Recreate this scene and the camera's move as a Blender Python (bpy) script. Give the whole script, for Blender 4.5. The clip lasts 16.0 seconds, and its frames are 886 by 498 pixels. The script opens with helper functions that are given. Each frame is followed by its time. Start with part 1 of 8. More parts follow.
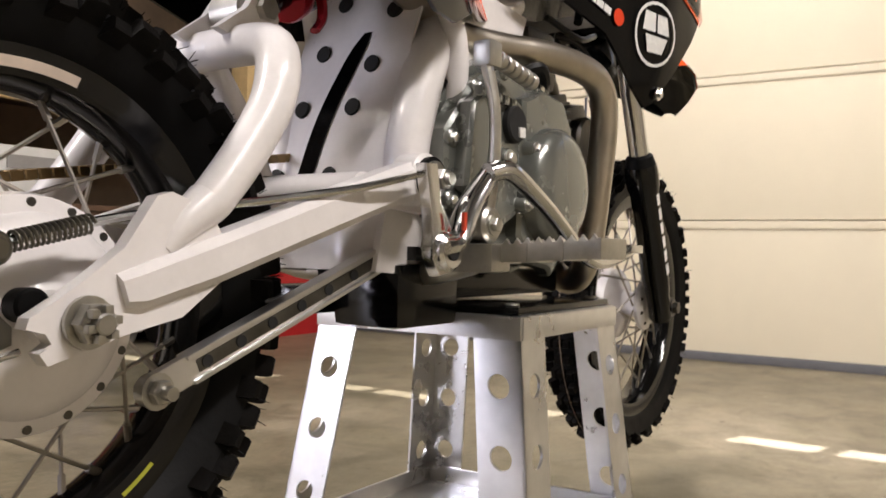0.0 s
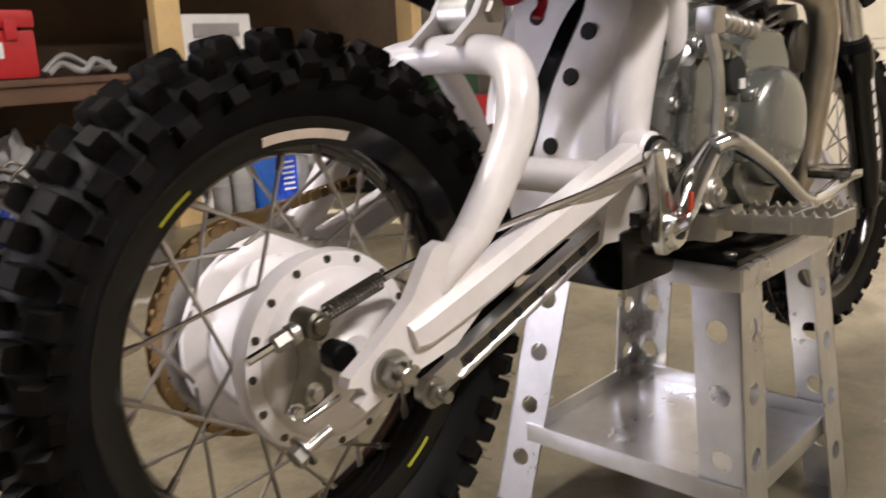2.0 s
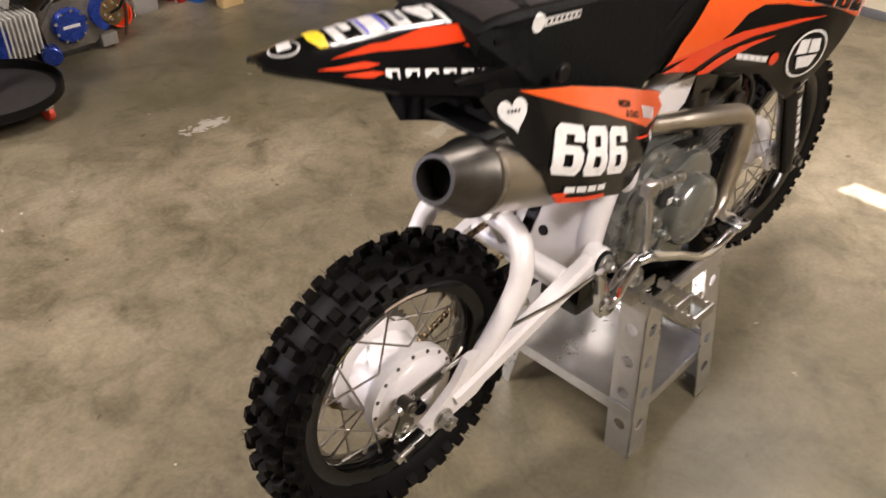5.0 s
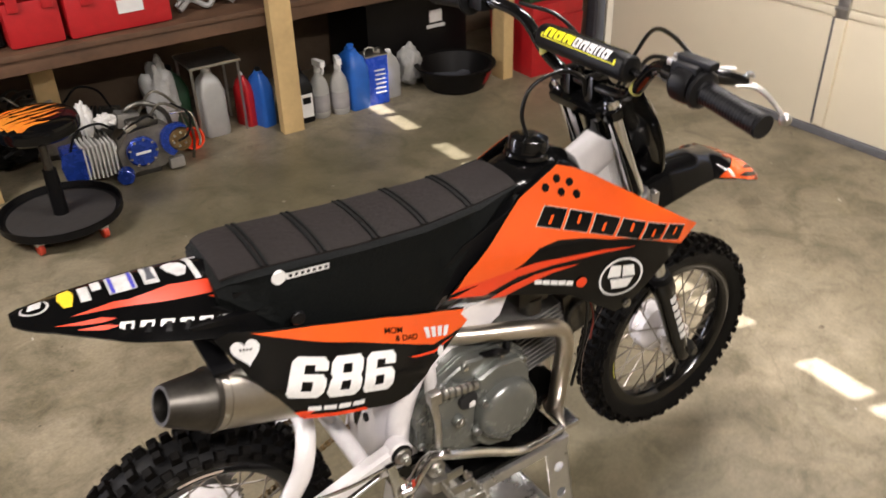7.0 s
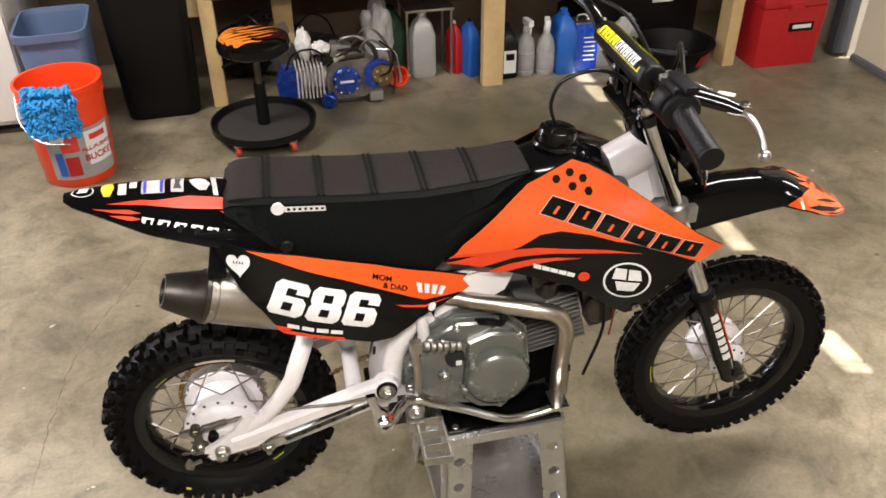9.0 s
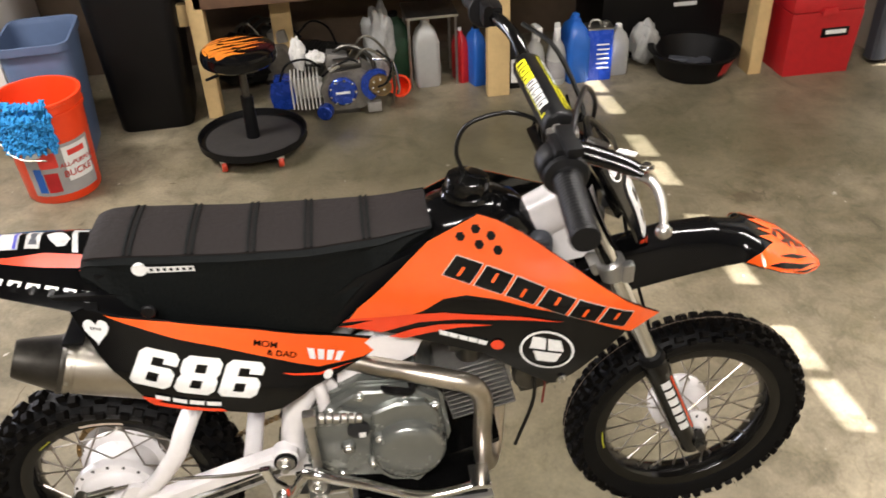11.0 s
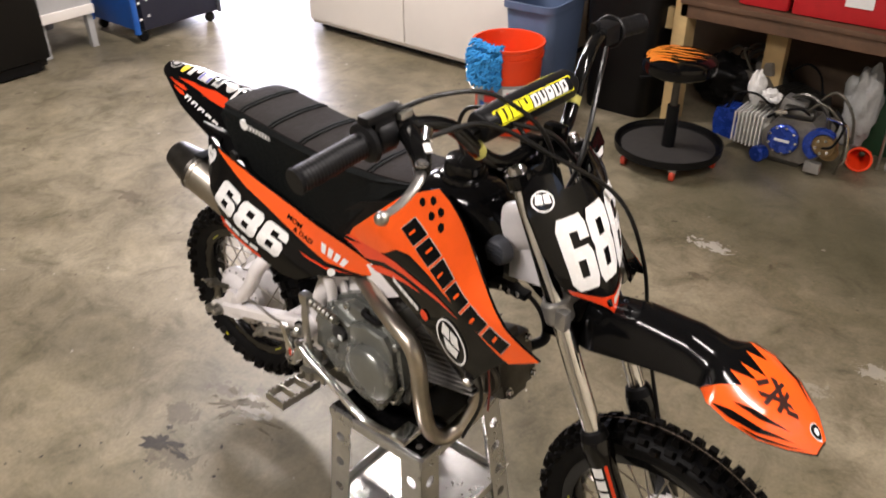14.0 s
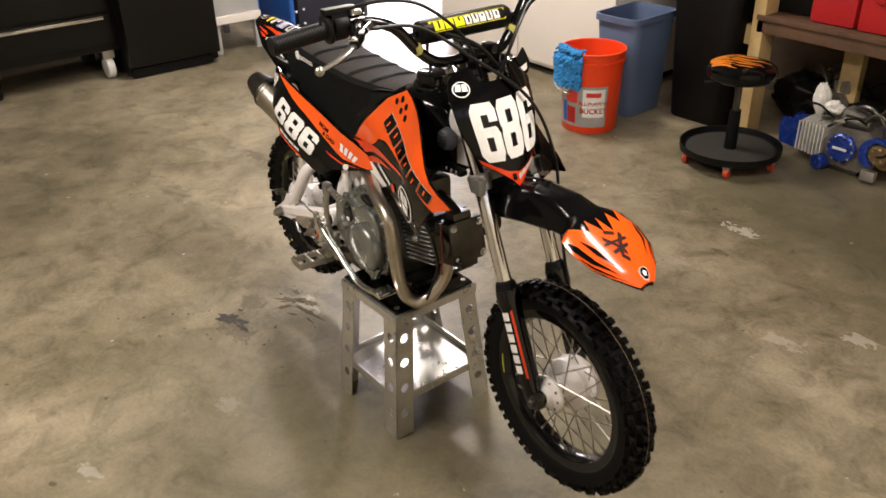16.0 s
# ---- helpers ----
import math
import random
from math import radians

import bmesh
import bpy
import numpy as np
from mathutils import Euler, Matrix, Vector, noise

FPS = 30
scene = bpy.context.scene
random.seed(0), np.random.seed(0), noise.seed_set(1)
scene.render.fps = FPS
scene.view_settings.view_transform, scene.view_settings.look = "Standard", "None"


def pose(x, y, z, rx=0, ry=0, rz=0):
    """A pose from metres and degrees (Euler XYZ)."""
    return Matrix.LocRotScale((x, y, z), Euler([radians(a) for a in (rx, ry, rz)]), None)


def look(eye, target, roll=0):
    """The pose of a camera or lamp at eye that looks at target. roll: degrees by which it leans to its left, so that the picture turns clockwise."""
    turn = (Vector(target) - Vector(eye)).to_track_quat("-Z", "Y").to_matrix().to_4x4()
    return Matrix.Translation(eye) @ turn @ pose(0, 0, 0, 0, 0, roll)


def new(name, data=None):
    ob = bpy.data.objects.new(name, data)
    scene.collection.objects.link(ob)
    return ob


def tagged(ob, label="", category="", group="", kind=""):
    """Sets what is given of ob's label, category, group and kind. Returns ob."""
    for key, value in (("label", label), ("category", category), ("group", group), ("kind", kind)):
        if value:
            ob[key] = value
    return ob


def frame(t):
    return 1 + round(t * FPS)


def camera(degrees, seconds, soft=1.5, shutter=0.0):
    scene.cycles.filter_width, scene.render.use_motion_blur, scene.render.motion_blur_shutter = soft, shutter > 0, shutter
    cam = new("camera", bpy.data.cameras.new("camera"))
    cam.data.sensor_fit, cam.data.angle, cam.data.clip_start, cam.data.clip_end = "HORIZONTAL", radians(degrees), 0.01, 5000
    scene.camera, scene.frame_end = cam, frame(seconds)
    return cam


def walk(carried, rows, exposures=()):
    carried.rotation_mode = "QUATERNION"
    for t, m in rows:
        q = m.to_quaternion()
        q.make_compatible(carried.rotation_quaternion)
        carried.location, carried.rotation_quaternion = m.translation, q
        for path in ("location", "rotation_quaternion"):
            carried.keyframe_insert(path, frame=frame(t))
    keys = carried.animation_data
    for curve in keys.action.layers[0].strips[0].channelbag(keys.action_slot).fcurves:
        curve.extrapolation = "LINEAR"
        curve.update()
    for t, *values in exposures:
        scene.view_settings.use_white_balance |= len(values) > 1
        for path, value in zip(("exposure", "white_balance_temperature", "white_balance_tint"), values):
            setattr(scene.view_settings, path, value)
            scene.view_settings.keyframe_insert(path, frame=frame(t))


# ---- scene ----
cam = camera(55.5, 16.0, 1.6, 0.6)
PATH = [
    (0, (-0.299, -0.549, 0.417), (1.389, 0.525, 0.415), 1.1),
    (0.5, (-0.3, -0.55, 0.445), (1.362, 0.56, 0.361), -0.9),
    (1, (-0.306, -0.538, 0.49), (1.307, 0.636, 0.346), -2.4),
    (1.5, (-0.332, -0.523, 0.545), (1.193, 0.735, 0.238), -3.2),
    (2, (-0.366, -0.521, 0.58), (1.047, 0.818, 0.122), -2.9),
    (2.5, (-0.394, -0.546, 0.605), (0.966, 0.813, 0.052), -2.6),
    (3, (-0.439, -0.577, 0.661), (0.865, 0.764, -0.046), -2.5),
    (3.2, (-0.457, -0.582, 0.68), (0.825, 0.746, -0.09), -2.4),
    (5.3, (-0.585, -0.711, 1.318), (0.562, 0.4, 0.114), 0.8),
    (5.5, (-0.578, -0.765, 1.357), (0.552, 0.378, 0.165), -0.1),
    (6, (-0.456, -0.954, 1.44), (0.6, 0.307, 0.303), -2.2),
    (6.5, (-0.33, -1.07, 1.506), (0.657, 0.294, 0.428), -3.3),
    (7, (-0.195, -1.054, 1.531), (0.75, 0.362, 0.482), -1.5),
    (7.5, (-0.082, -1.069, 1.562), (0.69, 0.446, 0.508), -0.6),
    (8, (0.068, -1.206, 1.58), (0.608, 0.382, 0.491), 1.1),
    (8.2, (0.107, -1.27, 1.605), (0.581, 0.318, 0.486), 1.5),
    (10.3, (0.2671, -1.32, 1.592), (0.5533, 0.3021, 0.4572), -2.77),
    (10.5, (0.3176, -1.2816, 1.5826), (0.5967, 0.3466, 0.4545), -2.99),
    (10.8, (0.4049, -1.2035, 1.5924), (0.6675, 0.4166, 0.4514), -2.73),
    (11, (0.4662, -1.1588, 1.5916), (0.6906, 0.4679, 0.4508), -2.59),
    (11.5, (0.6596, -1.1634, 1.5878), (0.6852, 0.4967, 0.4727), -2.36),
    (12, (0.8485, -1.1608, 1.5933), (0.6411, 0.4903, 0.4842), -1.97),
    (12.5, (0.9631, -1.0735, 1.5826), (0.5331, 0.5299, 0.4668), -1.35),
    (13, (1.1661, -1.0257, 1.5725), (0.4335, 0.4839, 0.4835), -0.63),
    (13.5, (1.3405, -1.0113, 1.5852), (0.386, 0.3718, 0.5019), 0.08),
    (14, (1.4285, -1.0247, 1.5553), (0.3536, 0.276, 0.4814), -0.45),
    (14.5, (1.5571, -1.0684, 1.5252), (0.4171, 0.177, 0.4533), -0.99),
    (15, (1.6754, -1.0864, 1.5269), (0.4416, 0.0873, 0.4799), -1.9),
    (15.5, (1.9047, -1.0819, 1.5036), (0.5746, 0.015, 0.4908), -1.18),
    (16, (2.1107, -1.1237, 1.4937), (0.7189, -0.0638, 0.524), -1.44),
]
walk(cam, [(t, look(eye, target, roll)) for t, eye, target, roll in PATH], [(0.0, 1.72, 6600, 13), (1.0, 1.68, 6650, 14), (3.0, 1.80, 6500, 15), (5.5, 1.80, 6900, 17), (7.0, 1.85, 6600, 14), (8.0, 1.88, 6550, 13), (10.5, 2.0, 6500, 12), (11.0, 2.03, 6500, 11), (11.5, 2.08, 6550, 12), (12.5, 2.10, 6550, 12), (13.0, 1.76, 6600, 14), (13.5, 1.68, 6600, 15), (14.5, 1.66, 6750, 15), (16.0, 1.60, 7200, 13)])


# ---- world, sun and lights ----
world = bpy.data.worlds.new("world")
scene.world = world
world.use_nodes = True
wn = world.node_tree.nodes
sky = wn.new("ShaderNodeTexSky")
sky.sky_type = "NISHITA"
sky.sun_disc = False
sky.sun_elevation = radians(53)
sky.sun_rotation = radians(104)
wn["Background"].inputs["Strength"].default_value = 0.12
world.node_tree.links.new(sky.outputs["Color"], wn["Background"].inputs["Color"])


def lamp(name, kind, matrix, energy, color, size=0.1, size_y=None, angle=None):
    data = bpy.data.lights.new(name, kind)
    data.energy, data.color = energy, color
    if kind == "AREA":
        data.shape, data.size, data.size_y = "RECTANGLE", size, size_y or size
    if kind == "POINT":
        data.shadow_soft_size = size
    if angle:
        data.angle = radians(angle)
    ob = new(name, data)
    ob.matrix_world = matrix
    return ob


# the sun stands in front of the big door and shines through its small windows
lamp("sun", "SUN", look((5, -0.9, 2.6), (5 - 1.38, -0.9 + 0.35, 0.7)), 5.0, (1.0, 0.97, 0.94), angle=0.5)
# daylight through the side doorway
lamp("doorway_light", "AREA", look((-3.74, 2.99, 1.02), (-2.74, 2.80, 0.92)), 33.0, (0.84, 0.84, 1.0), 1.0, 1.9)
# three ceiling fixtures added out of view; their number and places are guessed
lamp("assumed_lamp_glow", "AREA", look((0.15, -1.70, 2.40), (0.15, -1.70, 0)), 24.5, (1.0, 0.95, 0.90), 1.2, 0.22)
lamp("assumed_lamp_glow", "AREA", look((1.7, 0.2, 2.40), (1.7, 0.2, 0)), 17.0, (1.0, 0.95, 0.90), 1.2, 0.22)
lamp("assumed_lamp_glow", "AREA", look((-1.45, 1.15, 2.40), (-1.45, 1.15, 0)), 26.5, (1.0, 0.95, 0.90), 1.2, 0.22)


# ---- materials ----
def mat(name, color, rough=0.5, metal=0.0, var=0.12, scale=30.0, bump=0.05, coat=0.0, fine=6.0, trans=0.0, tint=None, spec=0.5):
    m = bpy.data.materials.new(name)
    m.use_nodes = True
    nt = m.node_tree
    n, l = nt.nodes, nt.links
    b = n["Principled BSDF"]
    tc = n.new("ShaderNodeTexCoord")
    a = n.new("ShaderNodeTexNoise")
    a.inputs["Scale"].default_value, a.inputs["Detail"].default_value = scale, 6
    c = n.new("ShaderNodeTexNoise")
    c.inputs["Scale"].default_value, c.inputs["Detail"].default_value = scale * fine, 3
    for t in (a, c):
        l.new(tc.outputs["Object"], t.inputs["Vector"])
    add = n.new("ShaderNodeMath")
    add.operation = "MULTIPLY_ADD"
    add.inputs[1].default_value = 0.35
    l.new(c.outputs["Fac"], add.inputs[0])
    l.new(a.outputs["Fac"], add.inputs[2])
    ramp = n.new("ShaderNodeMapRange")
    ramp.inputs["From Min"].default_value, ramp.inputs["From Max"].default_value = 0.4, 0.95
    l.new(add.outputs[0], ramp.inputs["Value"])
    mix = n.new("ShaderNodeMix")
    mix.data_type = "RGBA"
    lo = [max(0.0, v * (1 - var)) for v in color]
    hi = list(tint) if tint else [min(1.0, v * (1 + var)) for v in color]
    mix.inputs["A"].default_value, mix.inputs["B"].default_value = (*lo, 1), (*hi, 1)
    l.new(ramp.outputs["Result"], mix.inputs["Factor"])
    l.new(mix.outputs["Result"], b.inputs["Base Color"])
    rr = n.new("ShaderNodeMapRange")
    rr.inputs["To Min"].default_value, rr.inputs["To Max"].default_value = max(0.02, rough * 0.75), min(1.0, rough * 1.25)
    l.new(add.outputs[0], rr.inputs["Value"])
    l.new(rr.outputs["Result"], b.inputs["Roughness"])
    b.inputs["Metallic"].default_value = metal
    b.inputs["Specular IOR Level"].default_value = spec
    b.inputs["Coat Weight"].default_value = coat
    b.inputs["Coat Roughness"].default_value = 0.08
    b.inputs["Transmission Weight"].default_value = trans
    if bump:
        bp = n.new("ShaderNodeBump")
        bp.inputs["Strength"].default_value, bp.inputs["Distance"].default_value = bump, 0.01
        l.new(add.outputs[0], bp.inputs["Height"])
        l.new(bp.outputs["Normal"], b.inputs["Normal"])
    return m


M = {
    "black_plastic": mat("black gloss plastic", (0.0028, 0.0028, 0.003), 0.10, bump=0.008, spec=0.28),
    "black_matte": mat("black matte plastic", (0.0035, 0.0035, 0.004), 0.4, bump=0.04, spec=0.2),
    "black_paint": mat("black gloss paint", (0.003, 0.003, 0.003), 0.12, bump=0.01, spec=0.4),
    "rubber": mat("black rubber", (0.0032, 0.0032, 0.0035), 0.5, var=0.3, bump=0.08, spec=0.13),
    "cream_vinyl": mat("worn cream sticker", (0.62, 0.52, 0.44), 0.5, var=0.15, bump=0.02),
    "fin_dark": mat("dirty dark fin alloy", (0.15, 0.145, 0.135), 0.5, metal=0.5, var=0.3, bump=0.1),
    "worn_white": mat("scuffed white vinyl", (0.50, 0.49, 0.48), 0.3, var=0.3, scale=50, coat=0.3, bump=0.02),
    "amber_vinyl": mat("amber vinyl", (0.72, 0.52, 0.03), 0.3, var=0.15, coat=0.3, bump=0.01),
    "red_wire": mat("dull red wire", (0.16, 0.02, 0.015), 0.5, var=0.2, bump=0.02),
    "knob": mat("tread rubber", (0.0028, 0.0026, 0.0025), 0.5, var=0.4, scale=60, bump=0.14, tint=(0.0065, 0.0055, 0.0048), spec=0.07),
    "mould": mat("pale mould flash", (0.16, 0.12, 0.09), 0.6, var=0.5, scale=40, bump=0.0),
    "grip": mat("grip rubber", (0.005, 0.005, 0.0055), 0.42, bump=0.06, spec=0.2),
    "orange": mat("orange gloss vinyl", (0.82, 0.098, 0.010), 0.22, var=0.06, coat=0.5, bump=0.01),
    "orange_red": mat("red orange vinyl", (0.74, 0.050, 0.010), 0.22, var=0.06, coat=0.5, bump=0.01),
    "white_vinyl": mat("white vinyl", (0.78, 0.78, 0.77), 0.25, var=0.04, coat=0.4, bump=0.01),
    "white_paint": mat("white frame paint", (0.78, 0.75, 0.75), 0.28, var=0.06, coat=0.4, bump=0.02),
    "dull_yellow": mat("worn yellow print", (0.32, 0.33, 0.02), 0.4, var=0.3, bump=0.01),
    "yellow_vinyl": mat("yellow vinyl", (0.85, 0.80, 0.02), 0.3, var=0.05, coat=0.3, bump=0.01),
    "seat_top": mat("ribbed grey seat cloth", (0.013, 0.0100, 0.0095), 0.7, var=0.25, scale=120, bump=0.25, spec=0.22),
    "seat_side": mat("dark gripper seat cloth", (0.0035, 0.0045, 0.0045), 0.62, var=0.3, scale=160, bump=0.3, spec=0.14),
    "engine": mat("grey painted engine alloy", (0.185, 0.194, 0.18), 0.24, metal=0.55, var=0.14, scale=14, bump=0.012, coat=0.5),
    "alloy": mat("cast alloy", (0.42, 0.41, 0.39), 0.38, metal=0.8, var=0.15, bump=0.1),
    "pale_fin": mat("pale cast alloy", (0.62, 0.61, 0.58), 0.5, metal=0.25, var=0.2, bump=0.1),
    "dark_alloy": mat("greasy bronze alloy", (0.20, 0.185, 0.16), 0.45, metal=0.6, var=0.35, bump=0.12),
    "fin_alloy": mat("grey fin alloy", (0.44, 0.43, 0.39), 0.5, metal=0.5, var=0.2, bump=0.1),
    "chrome": mat("bright steel", (0.72, 0.72, 0.72), 0.14, metal=1.0, var=0.1, bump=0.02),
    "spoke": mat("dull spoke steel", (0.40, 0.37, 0.33), 0.32, metal=1.0, var=0.15, bump=0.02),
    "dull_zinc": mat("dull zinc", (0.15, 0.14, 0.115), 0.36, metal=0.9, var=0.2, bump=0.05),
    "steel": mat("worn zinc steel", (0.47, 0.46, 0.43), 0.33, metal=1.0, var=0.2, bump=0.06),
    "dark_steel": mat("dark oily steel", (0.10, 0.095, 0.085), 0.35, metal=0.9, var=0.3, bump=0.08),
    "exhaust": mat("brushed exhaust steel", (0.50, 0.455, 0.39), 0.30, metal=1.0, var=0.18, scale=14, bump=0.03),
    "can": mat("satin titanium can", (0.40, 0.37, 0.32), 0.32, metal=1.0, var=0.12, scale=20, bump=0.03),
    "cone": mat("heat-dulled dark steel", (0.075, 0.070, 0.062), 0.36, metal=0.9, var=0.3, scale=25, bump=0.03),
    "pale_edge": mat("pale print edge", (0.55, 0.50, 0.45), 0.3, var=0.05, bump=0.0),
    "dull_label": mat("worn pale yellow label", (0.50, 0.47, 0.12), 0.35, var=0.2, bump=0.01),
    "emblem_ink": mat("dark red-brown ink", (0.030, 0.008, 0.006), 0.3, var=0.1, bump=0.0),
    "wet": mat("spilt water on concrete", (0.16, 0.14, 0.105), 0.10, var=0.2, scale=20, bump=0.02, coat=1.0, spec=1.0),
    "blue_ink": mat("blue ink", (0.05, 0.05, 0.38), 0.3, var=0.1, bump=0.0),
    # near-black that paints the shade inside holes, bores and gaps
    "hole": mat("near-black hole shade", (0.01, 0.01, 0.01), 0.8, bump=0),
    "brass": mat("brass chain", (0.30, 0.205, 0.10), 0.33, metal=0.9, var=0.3, bump=0.06),
    "red_anod": mat("red anodised alloy", (0.30, 0.008, 0.02), 0.22, metal=0.6, var=0.08, bump=0.01),
    "stand_alloy": mat("bare sheet aluminium", (0.68, 0.675, 0.67), 0.27, metal=0.92, var=0.16, scale=12, bump=0.012),
    "wood": mat("pale pine stud", (0.56, 0.40, 0.19), 0.62, var=0.18, scale=7, bump=0.1),
    "shelf_wood": mat("brown shelf board", (0.10, 0.052, 0.028), 0.6, var=0.35, scale=9, bump=0.1),
    "red_plastic": mat("red plastic", (0.42, 0.012, 0.016), 0.38, var=0.12, bump=0.03),
    "bucket": mat("orange red bucket plastic", (0.80, 0.055, 0.010), 0.35, var=0.06, scale=8, bump=0.02),
    "blue_cloth": mat("blue chenille", (0.02, 0.24, 0.55), 0.8, var=0.4, scale=60, bump=0.3),
    "slate_plastic": mat("slate blue plastic", (0.085, 0.125, 0.22), 0.45, var=0.1, scale=6, bump=0.04),
    "bin_black": mat("black bin plastic", (0.004, 0.0036, 0.0036), 0.42, var=0.3, scale=5, bump=0.04, spec=0.2),
    "cab_white": mat("white enamel", (0.78, 0.74, 0.70), 0.35, var=0.03, scale=3, bump=0.01),
    "cab_black": mat("black enamel", (0.004, 0.0036, 0.0034), 0.28, var=0.3, scale=4, bump=0.02, spec=0.25),
    "grey_paint": mat("grey paint", (0.40, 0.40, 0.40), 0.5, var=0.08, scale=6, bump=0.03),
    "cart_dark": mat("dark navy cloth", (0.012, 0.013, 0.028), 0.6, var=0.2, scale=30, bump=0.05),
    "dark_grey": mat("dark grey metal", (0.08, 0.085, 0.10), 0.45, metal=0.3, var=0.15, scale=8, bump=0.03),
    "blue_plastic": mat("blue plastic", (0.012, 0.10, 0.42), 0.36, var=0.1, bump=0.03),
    "blue_tin": mat("blue printed tin", (0.012, 0.06, 0.45), 0.25, var=0.1, coat=0.3, bump=0.02),
    "blue_anod": mat("blue engine paint", (0.012, 0.045, 0.30), 0.25, metal=0.4, var=0.15, coat=0.3, bump=0.02),
    "clear": mat("milky bottle plastic", (0.46, 0.46, 0.44), 0.32, var=0.08, bump=0.03, trans=0.35),
    "label_grey": mat("grey label", (0.30, 0.29, 0.29), 0.5, var=0.1, bump=0.01),
    "rag": mat("white rag", (0.66, 0.65, 0.63), 0.85, var=0.12, scale=20, bump=0.3),
    "bag": mat("grey plastic bag", (0.30, 0.30, 0.29), 0.35, var=0.2, scale=20, bump=0.4),
    "flame_red": mat("red-orange flame print", (0.72, 0.13, 0.02), 0.28, var=0.25, scale=10, bump=0.01, tint=(0.80, 0.30, 0.03)),
    "tray_floor": mat("dusty mesh tray floor", (0.040, 0.036, 0.032), 0.6, var=0.5, scale=30, bump=0.1, tint=(0.03, 0.028, 0.028)),
    "oil": mat("soaked-in oil", (0.022, 0.018, 0.015), 0.5, var=0.5, scale=40, bump=0.1, tint=(0.05, 0.04, 0.03)),
    "crack": mat("dirt-filled crack", (0.115, 0.085, 0.06), 0.9, var=0.4, scale=30, bump=0.2),
    "caster": mat("red caster wheel", (0.55, 0.05, 0.02), 0.4, var=0.1, bump=0.02),
    "flame_yellow": mat("yellow flame print", (0.85, 0.36, 0.03), 0.3, var=0.2, scale=12, bump=0.01, tint=(0.86, 0.16, 0.02)),
    "door_paint": mat("cream door paint", (0.74, 0.665, 0.51), 0.5, var=0.035, scale=2.5, bump=0.03),
    "wall_paint": mat("tan wall paint", (0.38, 0.34, 0.27), 0.7, var=0.05, scale=3, bump=0.05),
    "back_wall": mat("unpainted dark board wall", (0.13, 0.09, 0.06), 0.8, var=0.3, scale=4, bump=0.08),
    "ceiling_paint": mat("grey board ceiling", (0.16, 0.15, 0.135), 0.8, var=0.04, scale=3, bump=0.05),
    "seal": mat("grey rubber door seal", (0.12, 0.12, 0.13), 0.6, var=0.15, bump=0.05),
    "green": mat("dark green plastic", (0.012, 0.05, 0.02), 0.5, var=0.2, bump=0.03),
    "white_plastic": mat("white plastic", (0.72, 0.72, 0.71), 0.4, var=0.06, bump=0.02),
    "cable": mat("black cable", (0.004, 0.004, 0.004), 0.3, bump=0.0, spec=0.35),
    "letter_red": mat("red letters", (0.62, 0.04, 0.03), 0.4, bump=0.0),
}


